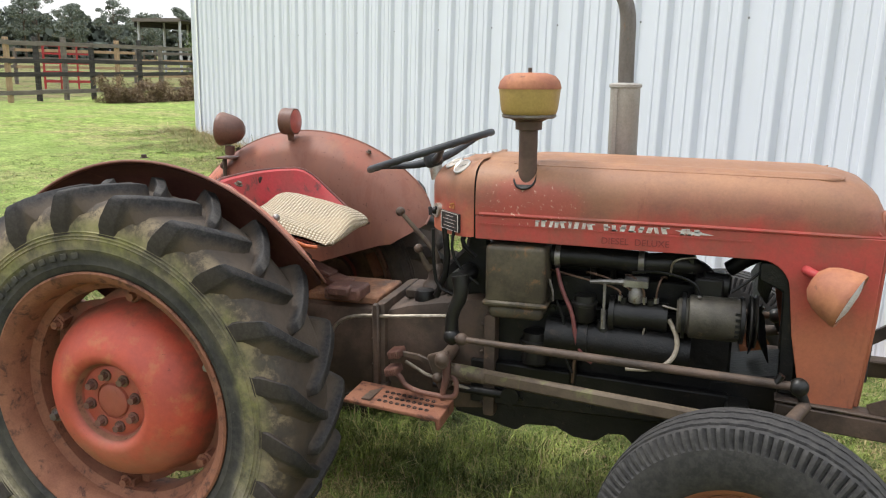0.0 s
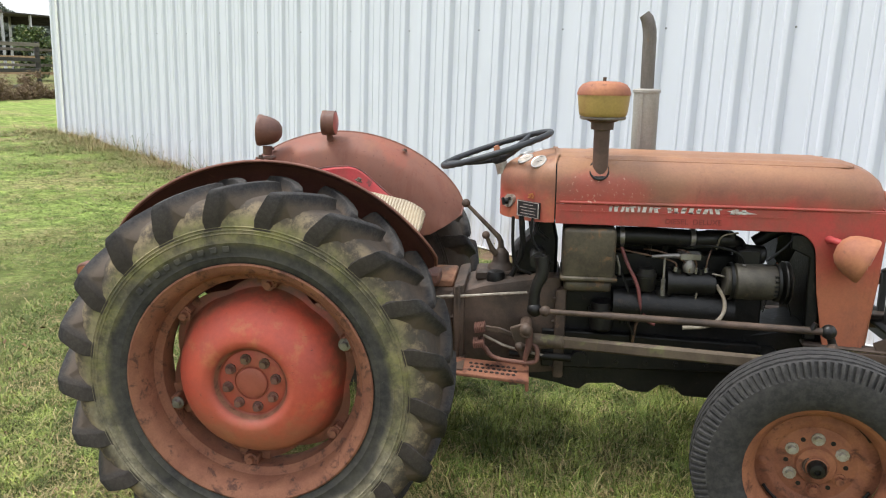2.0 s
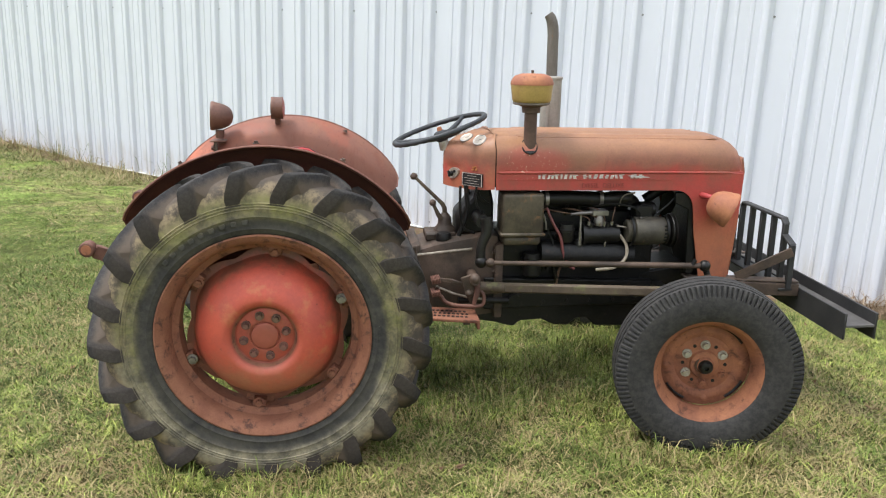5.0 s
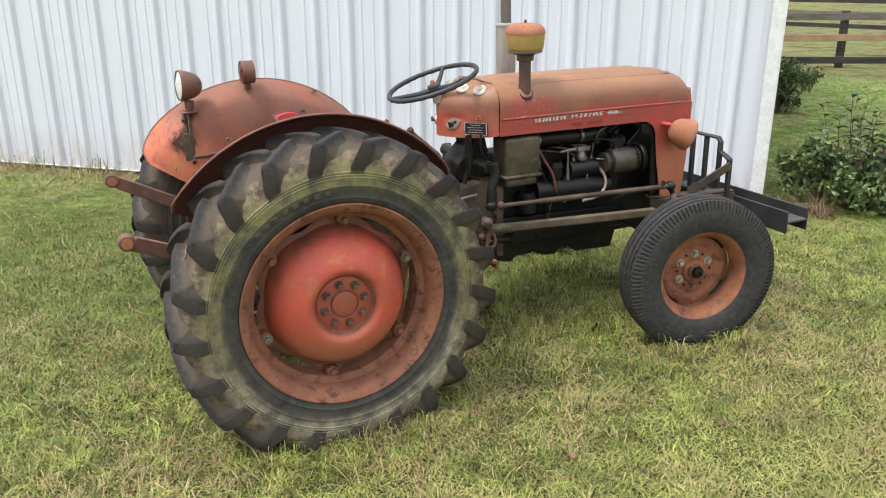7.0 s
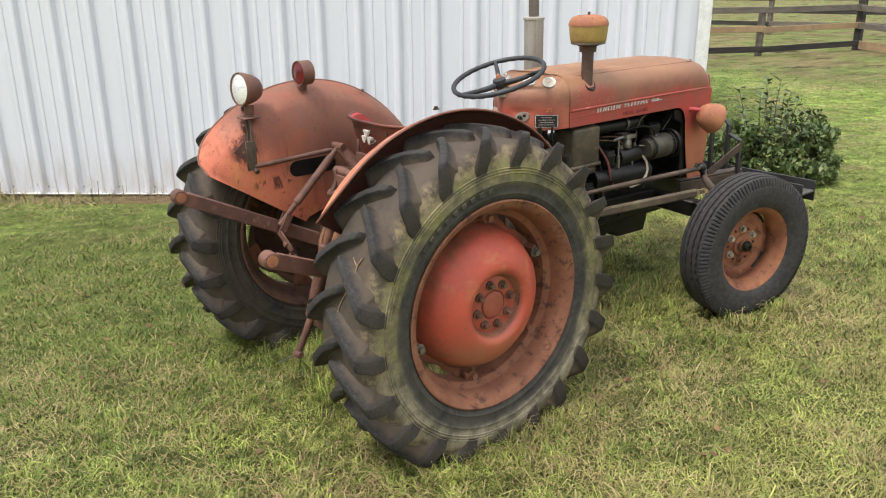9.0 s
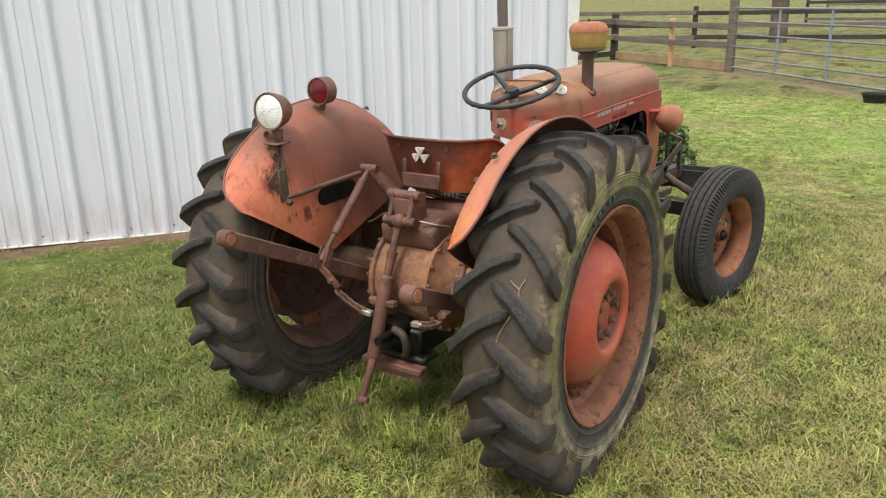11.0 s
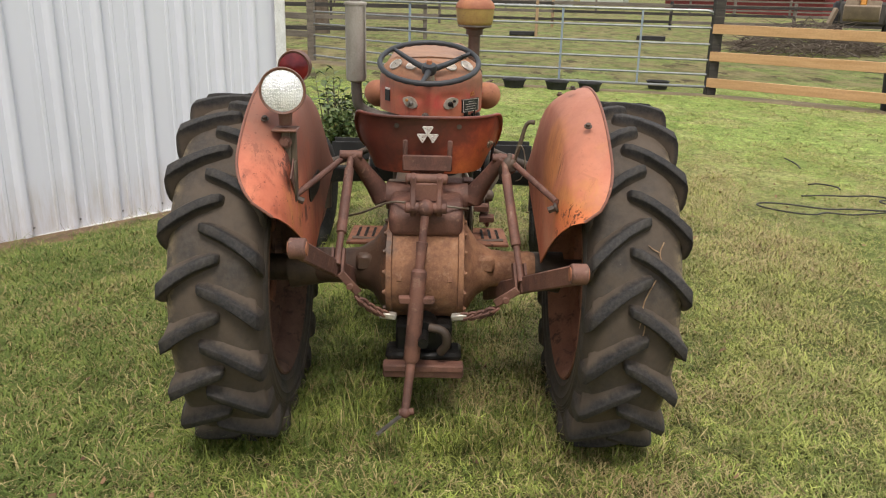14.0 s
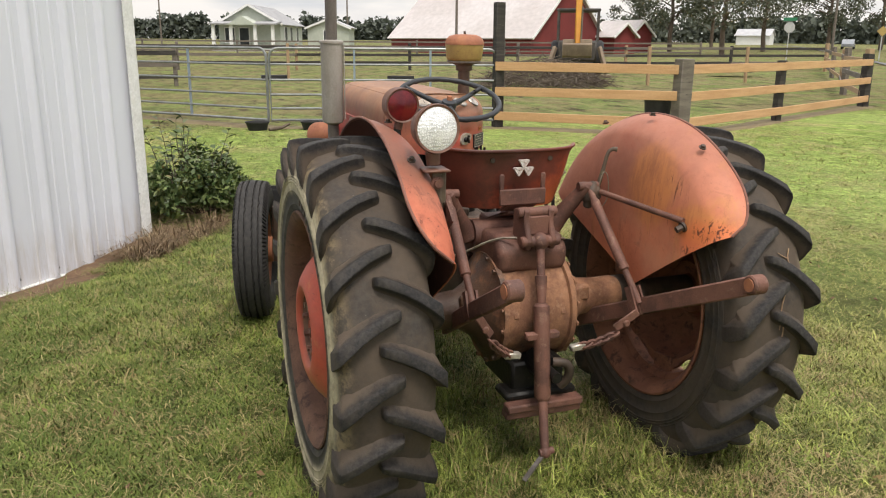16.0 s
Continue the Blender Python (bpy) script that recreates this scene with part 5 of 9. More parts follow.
for x in (1.60, 1.66):
    inj = Shape()
    inj.tube([(x - 0.3, -0.10, 0.88), (x - 0.3, -0.12, 0.93)], 0.011, 8)
    part("injector", inj, M_ENGINE2, tractor)
gen = Shape()
gm = Matrix.Translation((1.555, -0.205, 0.822)) @ Matrix.Rotation(radians(90), 4, "Y")
gen.lathe([(0.0005, 0.0), (0.045, 0.0), (0.052, 0.006), (0.052, 0.032), (0.062, 0.036), (0.064, 0.040), (0.064, 0.165), (0.060, 0.172), (0.060, 0.185), (0.03, 0.19)], gm, 32)
gener = part("generator", gen, M_GENERATOR, tractor, "dusty olive-grey generator drum")
for a in (40, 120, 200):
    b = Shape()
    b.rod(gm @ Vector((0.067 * math.cos(radians(a)), 0.067 * math.sin(radians(a)), 0.06)), gm @ Vector((0.071 * math.cos(radians(a)), 0.071 * math.sin(radians(a)), 0.06)), 0.006)
    part("terminal", b, M_STEEL, gener)
reg = Shape()
reg.box((1.60, -0.20, 0.880), (1.680, -0.12, 0.935))
reg.tube([(1.62, -0.16, 0.915), (1.70, -0.16, 0.910)], 0.034, 16)
part("thermostat_housing", reg, M_ENGINE, tractor, bevel=0.006)
pul = Shape()
pul.lathe([(0.02, 0.0), (0.075, 0.002), (0.078, 0.006), (0.066, 0.012), (0.078, 0.018), (0.075, 0.022), (0.02, 0.024)], Matrix.Translation((1.752, -0.205, 0.822)) @ Matrix.Rotation(radians(90), 4, "Y"), 32)
part("generator_pulley", pul, M_ENGINE2, tractor)
for a in range(4):
    fb = Shape()
    m = Matrix.Translation((1.80, 0.0, 0.82)) @ Matrix.Rotation(radians(90 * a + 30), 4, "X")
    fb.sheet([[m @ Vector((0.012, -0.03, 0.03)), m @ Vector((-0.012, 0.03, 0.03))], [m @ Vector((0.022, -0.055, 0.19)), m @ Vector((-0.018, 0.045, 0.19))]])
    part("fan_blade", fb, M_ENGINE, tractor, solid=0.003)
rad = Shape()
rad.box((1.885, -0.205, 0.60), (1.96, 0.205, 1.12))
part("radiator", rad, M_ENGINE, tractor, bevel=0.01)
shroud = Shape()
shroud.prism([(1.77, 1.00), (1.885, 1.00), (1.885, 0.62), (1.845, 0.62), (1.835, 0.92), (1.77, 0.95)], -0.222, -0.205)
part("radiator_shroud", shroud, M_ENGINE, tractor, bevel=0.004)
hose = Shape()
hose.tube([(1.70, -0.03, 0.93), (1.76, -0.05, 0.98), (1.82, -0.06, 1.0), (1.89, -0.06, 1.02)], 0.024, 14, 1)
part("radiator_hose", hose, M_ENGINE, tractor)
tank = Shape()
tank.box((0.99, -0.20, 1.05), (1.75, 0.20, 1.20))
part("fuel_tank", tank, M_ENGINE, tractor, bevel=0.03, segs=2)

# small engine fittings
for i in range(4):
    x = 1.39 + 0.035 * i
    hx = 1.16 + 0.12 * i
    ln = Shape()
    ln.tube([(x, -0.186, 0.852), (x, -0.195, 0.885), ((x + hx) / 2, -0.185, 0.905 + 0.008 * i), (hx, -0.145, 0.918), (hx, -0.118, 0.905)], 0.0032, 6, 2)
    part("injector_pipe", ln, M_NUT, tractor)
    nut_ = Shape()
    nut_.rod((x, -0.186, 0.845), (x, -0.186, 0.862), 0.008, seg=6)
    part("pipe_nut", nut_, M_STEEL, tractor)
for i in range(9):
    b = Shape()
    b.bolt((1.02 + 0.08 * i, -0.126, 0.785 - 0.002 * (i % 2)), (0, -1, 0), 0.009, 0.012)
    part("head_bolt", b, M_ENGINE2, tractor)
for x, y, z, r, h, nm in ((1.285, -0.188, 0.770, 0.036, 0.085, "fuel_filter"), (1.135, -0.175, 0.610, 0.044, 0.110, "oil_filter")):
    f = Shape()
    f.lathe([(0.0005, 0.0), (r * 0.8, 0.002), (r, 0.012), (r, h * 0.62), (r * 1.12, h * 0.64), (r * 1.12, h * 0.74), (r * 0.95, h * 0.78), (r * 0.9, h), (0.0005, h)], Matrix.Translation((x, y, z)), 22)
    part(nm, f, M_ENGINE2, tractor, "greasy dark filter canister")
for x0 in (1.575, 1.735):
    band = Shape()
    band.lathe([(0.0635, -0.006), (0.0675, -0.005), (0.0675, 0.005), (0.0635, 0.006)], Matrix.Translation((x0, -0.205, 0.822)) @ Matrix.Rotation(radians(90), 4, "Y"), 30)
    part("end_band", band, M_ENGINE, gener)
for k in range(5):
    slot = Shape()
    a_ = radians(150 + 15 * k)
    slot.bar((1.715, -0.205 + 0.0645 * math.cos(a_), 0.822 + 0.0645 * math.sin(a_)), (1.728, -0.205 + 0.0645 * math.cos(a_), 0.822 + 0.0645 * math.sin(a_)), 0.004, 0.008)
    part("vent_slot", slot, M_ENGINE, gener)
dip = Shape()
dip.tube([(1.255, -0.172, 0.56), (1.262, -0.195, 0.66), (1.30, -0.205, 0.71)], 0.005, 6, 1)
part("dipstick", dip, M_NUT, tractor)
for pts in (((1.62, -0.215, 0.885), (1.60, -0.218, 0.93), (1.50, -0.205, 0.95), (1.42, -0.19, 0.935)), ((1.70, -0.20, 0.90), (1.76, -0.20, 0.95), (1.80, -0.19, 1.0)), ((1.20, -0.19, 0.83), (1.235, -0.205, 0.75), (1.225, -0.20, 0.66), (1.255, -0.19, 0.60))):
    wv = Shape()
    wv.tube(pts, 0.0045, 6, 2)
    part("wire", wv, M_ENGINE, tractor)

# -- oil-bath box under the hood
ob_ = Shape()
ob_.box((0.982, -0.236, 0.815), (1.170, -0.10, 1.002))
boxp = part("air_cleaner_box", ob_, M_TANKBOX, tractor, "stained khaki steel air cleaner box", bevel=0.018, segs=3)
fl = Shape()
fl.box((0.974, -0.243, 0.808), (1.178, -0.095, 0.826))
part("box_flange", fl, M_TANKBOX, boxp, bevel=0.006)
bt = Shape()
bt.box((0.990, -0.226, 0.765), (1.162, -0.11, 0.810))
part("box_bowl", bt, M_TANKBOX, boxp, bevel=0.020, segs=3)
hk = Shape()
hk.tube([(1.176, -0.20, 0.90), (1.188, -0.20, 0.86), (1.190, -0.20, 0.83)], 0.004, 6)
part("clip", hk, M_STEEL, boxp)

# -- gearbox, steering box, rear housing
gb = Shape()
gb.prism([(0.17, 0.43), (0.17, 0.735), (0.40, 0.735), (0.62, 0.735), (0.70, 0.76), (0.93, 0.80), (0.99, 0.80), (0.99, 0.42), (0.80, 0.40), (0.60, 0.41)], -0.150, 0.150)
gearbox = part("gearbox", gb, M_GEARBOX, tractor, "oily brown cast gearbox and clutch housing", bevel=0.03, segs=2)
for x, w in ((0.605, 0.022), (0.985, 0.02)):
    fl = Shape()
    fl.prism([(x - w, 0.41), (x - w, 0.755), (x + w, 0.765), (x + w, 0.41)], -0.178, 0.178)
    f_ob = part("flange", fl, M_GEARBOX, gearbox, bevel=0.012, segs=2)
    for k in range(4):
        for s in (-1, 1):
            b = Shape()
            b.bolt((x - w, 0.165 * s, 0.45 + 0.09 * k), (-1, 0, 0), 0.008, 0.010)
            part("flange_bolt", b, M_GEARBOX, f_ob)
top = Shape()
top.prism([(0.20, 0.735), (0.20, 0.765), (0.58, 0.765), (0.58, 0.735)], -0.12, 0.12)
part("gearbox_cover", top, M_CAST, gearbox, bevel=0.006)
tur = Shape()
tur.box((0.66, -0.07, 0.755), (0.80, 0.07, 0.79))
tur.lathe([(0.055, 0.785), (0.050, 0.80), (0.034, 0.815), (0.030, 0.85), (0.024, 0.858), (0.014, 0.872)], Matrix.Translation((0.755, 0.0, 0.0)), 24)
part("lever_turret", tur, M_GEARBOX, gearbox, bevel=0.006)
cp = Shape()
cp.lathe([(0.0005, 0.815), (0.03, 0.813), (0.036, 0.80), (0.036, 0.775), (0.028, 0.765)], Matrix.Translation((0.74, -0.09, -0.015)), 20)
part("filler_cap", cp, M_ENGINE, gearbox)
for (b0, b1, b2, kr) in (((0.755, 0.0, 0.86), (0.752, 0.0, 0.905), (0.612, 0.02, 1.040), 0.017), ((0.735, -0.02, 0.85), (0.72, -0.025, 0.87), (0.695, -0.03, 0.925), 0.016)):
    g = Shape()
    g.tube([b0, b1, Vector(b1).lerp(Vector(b2), 0.25), b2], [0.012, 0.011, 0.009, 0.007], 12, 1)
    gl = part("gear_lever", g, M_ROD, tractor, "gear lever with a round knob")
    kb = Shape()
    kb.ball(b2, kr)
    part("lever_knob", kb, M_GEARBOX, gl)
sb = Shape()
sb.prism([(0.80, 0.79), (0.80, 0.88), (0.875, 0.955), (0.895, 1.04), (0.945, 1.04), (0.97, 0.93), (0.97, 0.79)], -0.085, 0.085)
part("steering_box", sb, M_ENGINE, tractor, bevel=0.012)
for s in (-1, 1):
    da = Shape()
    da.tube([(0.895, 0.10 * s, 0.875), (0.895, 0.245 * s, 0.880)], 0.03, 14)
    da.tube([(0.905, 0.252 * s, 0.90), (0.915, 0.258 * s, 0.84), (0.885, 0.262 * s, 0.78), (0.885, 0.265 * s, 0.715)], [0.026, 0.024, 0.020, 0.022], 12, 1)
    da.ball((0.887, 0.268 * s, 0.706), 0.028)
    part("drop_arm", da, M_ENGINE2, tractor, "greasy curved steering drop arm")
    dl = Shape()
    a, b = Vector((0.905, 0.290 * s, 0.708)), Vector((1.885, 0.335 * s, 0.688))
    dl.tube([a, a.lerp(b, 0.22), a.lerp(b, 0.24), a.lerp(b, 0.95), b], [0.0100, 0.0100, 0.0130, 0.0130, 0.012], 12)
    dl.ball(a + Vector((0.02, 0, 0)), 0.020)
    drag = part("drag_link", dl, M_GEARBOX, tractor, "long rusty steering drag link")
    en = Shape()
    en.ball(b, 0.026)
    en.tube([b, b + Vector((0.02, 0, -0.05))], 0.014, 10)
    en.tube([b + Vector((-0.06, 0, 0.0)), b + Vector((-0.045, 0, 0.03))], 0.010, 8)
    part("ball_joint", en, M_ENGINE2, drag)
    arm_ = Shape()
    arm_.tube([b + Vector((0.02, 0, -0.05)), (1.85, 0.42 * s, 0.605), (1.77, 0.54 * s, 0.575), (1.745, 0.61 * s, 0.56)], [0.017, 0.02, 0.024, 0.028], 12, 1)
    part("steering_arm", arm_, M_GEARBOX, tractor)
    rr = Shape()
    rr.bar((0.86, 0.235 * s, 0.582), (1.715, 0.430 * s, 0.600), 0.026, 0.044)
    rr.tube([(0.86, 0.235 * s, 0.582), (1.00, 0.268 * s, 0.585)], 0.024, 14)
    part("radius_rod", rr, M_ROD, tractor, "heavy rusty axle radius rod", bevel=0.008)
    kp = Shape()
    kp.tube([(1.745, 0.61 * s, 0.60), (1.745, 0.615 * s, 0.30)], [0.032, 0.034], 16)
    kp.tube([(1.746, 0.60 * s, 0.37), (1.746, 0.70 * s, 0.37)], 0.03, 14)
    part("king_pin", kp, M_GEARBOX, tractor)
    ax = Shape()
    ax.bar((1.745, 0.0, 0.52), (1.745, 0.60 * s, 0.50), 0.07, 0.085, up=(0, 0, 1))
    part("front_axle_arm", ax, M_ENGINE2, tractor, bevel=0.008)
nose = Shape()
nose.prism([(1.66, 0.42), (1.66, 0.60), (1.88, 0.64), (2.02, 0.62), (2.02, 0.50), (1.86, 0.42)], -0.13, 0.13)
part("front_support", nose, M_ENGINE, tractor, bevel=0.01)

dif = Shape()
rows = []
dif.lathe([(0.060, -0.40), (0.066, -0.38), (0.064, -0.30), (0.070, -0.24), (0.100, -0.19), (0.160, -0.150), (0.182, -0.138), (0.197, -0.136), (0.197, -0.118), (0.184, -0.114), (0.184, 0.114), (0.197, 0.118),
           (0.197, 0.136), (0.182, 0.138), (0.160, 0.150), (0.100, 0.19), (0.070, 0.24), (0.064, 0.30), (0.066, 0.38), (0.060, 0.40)],
          Matrix.Translation((-0.01, 0, 0.590)) @ Matrix.Rotation(radians(-90), 4, "X"), 48)
axle = part("rear_axle_housing", dif, M_CAST, tractor, "rusty cast rear axle housing")
for s in (-1, 1):
    for k in range(9):
        a = radians(100 + k * 22)
        b = Shape()
        b.bolt((-0.01 + 0.190 * math.cos(a), 0.137 * s, 0.590 + 0.190 * math.sin(a)), (0, s, 0), 0.008, 0.010)
        part("housing_bolt", b, M_CAST, axle)
    br = Shape()
    br.tube([(0, 0.38 * s, RA + 0.01), (0, 0.50 * s, RA)], [0.066, 0.078], 24)
    br.tube([(0, 0.44 * s, RA), (0, 0.735 * s, RA)], 0.05, 16)
    part("brake_drum", br, M_GEARBOX, axle)
    pad = Shape()
    pad.box((-0.095, 0.22 * s - 0.03, 0.60), (-0.05, 0.22 * s + 0.03, 0.66))
    part("cast_pad", pad, M_CAST, axle, bevel=0.01)
    web = Shape()
    web.prism([(-0.10, 0.74), (-0.18, 0.66), (-0.198, 0.60), (-0.17, 0.60), (-0.07, 0.745), (-0.05, 0.80), (-0.10, 0.80)], 0.088 * s - 0.012, 0.088 * s + 0.012)
    part("rib", web, M_CAST, axle, bevel=0.005)
hl = Shape()
hl.prism([(-0.12, 0.74), (-0.13, 0.82), (-0.08, 0.865), (0.16, 0.865), (0.22, 0.84), (0.22, 0.74)], -0.13, 0.13)
part("hydraulic_cover", hl, M_LINK, tractor, "oily brown cast hydraulic lift cover", bevel=0.028, segs=3)
cs = Shape()
cs.tube([(0.09, -0.19, 0.835), (0.09, 0.19, 0.835)], 0.034, 20)
cs.tube([(0.09, -0.15, 0.835), (0.09, 0.15, 0.835)], 0.052, 20)
part("lift_shaft", cs, M_LINK, tractor)
pto = Shape()
pto.tube([(-0.18, 0, 0.44), (-0.26, 0, 0.435)], [0.05, 0.045], 20)
pto.tube([(-0.2, 0, 0.435), (-0.34, 0, 0.435)], 0.018, 12)
part("power_take_off", pto, M_ENGINE, tractor)
dh = Shape()
dh.box((-0.20, -0.10, 0.33), (0.05, 0.10, 0.44))
dh.box((-0.235, -0.135, 0.315), (-0.13, 0.135, 0.345))
part("drawbar_hanger", dh, M_ENGINE, tractor, bevel=0.01)
db = Shape()
db.box((-0.275, -0.142, 0.290), (-0.225, 0.142, 0.318))
db.box((-0.262, -0.142, 0.262), (-0.212, 0.142, 0.292))
part("drawbar", db, M_LINK, tractor, "rusty drawbar step", bevel=0.005)
uh = Shape()
uh.tube([(-0.26, -0.02, 0.46), (-0.275, -0.075, 0.455), (-0.27, -0.085, 0.40), (-0.25, -0.06, 0.36)], 0.016, 10, 2)
part("swivel_hook", uh, M_GEARBOX, tractor)

# -- linkage
rk = Shape()
for s in (-1, 1):
    rk.prism([(-0.06, 0.84), (-0.165, 0.83), (-0.185, 0.865), (-0.165, 0.895), (-0.15, 0.93), (-0.155, 0.965), (-0.125, 0.975), (-0.06, 0.955)], 0.045 * s - 0.010, 0.045 * s + 0.010)
rk.tube([(-0.128, -0.072, 0.955), (-0.128, 0.072, 0.955)], 0.018, 14)
rk.tube([(-0.162, -0.072, 0.862), (-0.162, 0.072, 0.862)], 0.019, 14)
rk.box((-0.15, -0.045, 0.88), (-0.10, 0.045, 0.945))
part("top_link_rocker", rk, M_LINK, tractor, bevel=0.004)
tl = Shape()
p0, p1, p2, p3, p4 = Vector((-0.166, 0, 0.862)), Vector((-0.232, 0.018, 0.665)), Vector((-0.318, 0.040, 0.355)), Vector((-0.388, 0.057, 0.198)), Vector((-0.430, 0.150, 0.135))
tl.ball(p0, 0.030)
tl.tube([p0, p0.lerp(p1, 0.55), p0.lerp(p1, 0.56), p1], [0.015, 0.014, 0.021, 0.015], 12)
top_link = part("top_link", tl, M_LINK, tractor, "rusty turnbuckle top link hanging down")
bl = Shape()
bl.tube([p1, p1.lerp(p2, 0.03), p1.lerp(p2, 0.97), p2], [0.019, 0.027, 0.028, 0.022], 16)
bl.tube([p2, p3], [0.017, 0.014], 12)
part("barrel", bl, M_LINK, top_link)
cr = Shape()
c0 = p1.lerp(p2, 0.33)
cr.tube([c0 + Vector((0, -0.062, -0.004)), c0 + Vector((0, 0.062, 0.004))], [0.008, 0.012], 10)
cr.bar(c0 + Vector((0, -0.06, 0)), c0 + Vector((0, 0.06, 0)), 0.03, 0.022)
part("tommy_bar", cr, M_LINK, top_link, bevel=0.004)
be = Shape()
be.ball(p3, 0.020)
be.rod(p3 + Vector((0, -0.03, 0.005)), p3 + Vector((0, 0.02, 0)), 0.012)
part("ball_end", be, M_LINK, top_link)
hn = Shape()
hn.bar(p3, p4, 0.016, 0.006)
part("pin_handle", hn, M_STEEL, top_link)

for s, ball, att in ((-1, (-0.705, -0.437, 0.838), (-0.295, -0.335, 0.640)), (1, (-0.700, 0.345, 0.895), (-0.30, 0.30, 0.690))):
    ball, att = Vector(ball), Vector(att)
    piv = att + (att - ball) * 1.05
    piv.y = 0.235 * s
    lk = Shape()
    lk.bar(ball.lerp(att, 0.05), att, 0.018, 0.058)
    lk.bar(att, piv, 0.022, 0.06)
    low_link = part("lower_link", lk, M_LINK, tractor, "flat rusty lower lift arm", bevel=0.005)
    be = Shape()
    be.tube([ball + Vector((0, -0.024, 0)), ball + Vector((0, 0.024, 0))], 0.030, 20)
    le = part("link_eye", be, M_LINK, low_link, bevel=0.004)
    be2 = Shape()
    be2.tube([ball + Vector((0, -0.027, 0)), ball + Vector((0, 0.027, 0))], 0.020, 16)
    part("link_ball", be2, M_CAP, le)
    la = Shape()
    la.tube([(0.095, 0.165 * s, 0.825), (0.085, 0.185 * s, 0.862), (0.045, 0.235 * s, 0.945), (0.016, 0.262 * s, 0.995), (0.008, 0.270 * s, 1.008)], [0.044, 0.036, 0.026, 0.024, 0.020], 12, 1)
    part("lift_arm", la, M_LINK, tractor, bevel=0.006)
    lr = Shape()
    t0 = Vector((0.012, 0.272 * s, 1.002))
    t1 = att + Vector((0, -0.01 * s, 0.01))
    lr.tube([t0, t0.lerp(t1, 0.12), t0.lerp(t1, 0.14), t0.lerp(t1, 0.72), t0.lerp(t1, 0.73), t1], [0.011, 0.012, 0.017, 0.018, 0.012, 0.012], 12)
    lr.tube([t0 + Vector((0, -0.04, 0)), t0 + Vector((0, 0.04, 0))], 0.016, 12)
    rod_ob = part("lift_rod", lr, M_LINK, tractor, "rusty lift rod")
    fk = Shape()
    fk.bar(t0.lerp(t1, 0.86) + Vector((0, -0.018, 0)), t1 + Vector((0, -0.018, -0.03)), 0.008, 0.03)
    fk.bar(t0.lerp(t1, 0.86) + Vector((0, 0.018, 0)), t1 + Vector((0, 0.018, -0.03)), 0.008, 0.03)
    part("rod_fork", fk, M_LINK, rod_ob)
    ck = new("check_chain")
    ck.parent = tractor
    c0, c1 = att + Vector((-0.01, -0.02 * s, -0.035)), Vector((-0.245, 0.125 * s, 0.495))
    n = 8
    plate_ = Shape()
    plate_.bar(c0 + Vector((0, 0, 0.02)), c0.lerp(c1, 0.38), 0.010, 0.028)
    plate_.rod(c0.lerp(c1, 0.2) + Vector((0.012, 0, 0)), c0.lerp(c1, 0.2) - Vector((0.012, 0, 0)), 0.012)
    part("chain_plate", plate_, M_LINK, ck, bevel=0.003)
    for k in range(n):
        u0 = 0.36 + 0.60 * k / n
        p = c0.lerp(c1, u0 + 0.04)
        p.z -= 0.022 * math.sin(math.pi * (u0 + 0.04))
        d = (c1 - c0).normalized()
        side_v = d.cross(Vector((1, 0, 0))).normalized() if k % 2 else Vector((1, 0, 0))
        rl = Shape()
        ring = []
        for j in range(13):
            t = 2 * math.pi * j / 12
            ring.append(p + d * (0.020 * math.cos(t)) + side_v * (0.0125 * math.sin(t)))
        rl.tube(ring, 0.0054, 6, caps=False)
        part("chain_link", rl, M_LINK, ck)
    lug = Shape()
    lug.bar(c1 + Vector((0, 0.03 * s, 0.004)), c1 + Vector((0, -0.03 * s, -0.002)), 0.026, 0.022)
    part("chain_anchor", lug, M_SHEEN, ck, bevel=0.004)
crank = Shape()
crank.lathe([(0.0005, 0.046), (0.013, 0.044), (0.017, 0.030), (0.026, 0.024), (0.029, 0.0), (0.027, -0.026), (0.018, -0.034), (0.015, -0.055), (0.0005, -0.056)], Matrix.Translation((0.011, -0.285, 0.975)) @ Matrix.Rotation(radians(14), 4, "X"), 16)
crank.box((-0.012, -0.318, 0.955), (0.034, -0.276, 0.990))
crank.ball((0.004, -0.300, 0.985), 0.020)
crank = part("levelling_crank", crank, M_GEARBOX, tractor, "greasy black levelling crank box with bent handle", bevel=0.006)
handle = Shape()
handle.tube([(0.010, -0.305, 0.980), (0.010, -0.328, 1.055), (0.010, -0.343, 1.122), (0.006, -0.356, 1.135), (0.0, -0.374, 1.134)], [0.0085, 0.0075, 0.0070, 0.0072, 0.0090], 10, 1)
part("crank_handle", handle, M_ROD, crank, "bent rusty crank handle")
loop_ = Shape()
loop_.tube([(0.0, -0.306, 0.968), (-0.006, -0.316, 1.052), (-0.008, -0.332, 1.056), (-0.006, -0.346, 1.020), (-0.004, -0.349, 0.962), (0.0, -0.335, 0.928), (0.004, -0.318, 0.922)], 0.0022, 6, 2)
part("wire_loop", loop_, M_BRASS, crank, "loop of pale wire")
wire = Shape()
wire.tube([(-0.13, -0.07, 0.86), (-0.10, -0.13, 0.845), (-0.05, -0.15, 0.83)], 0.004, 6, 1)
part("control_wire", wire, M_BRASS, tractor)
wire = Shape()
wire.tube([(-0.13, 0.07, 0.87), (-0.08, 0.13, 0.86), (-0.03, 0.23, 0.80), (0.02, 0.30, 0.77)], 0.004, 6, 2)
part("control_wire", wire, M_BRASS, tractor)
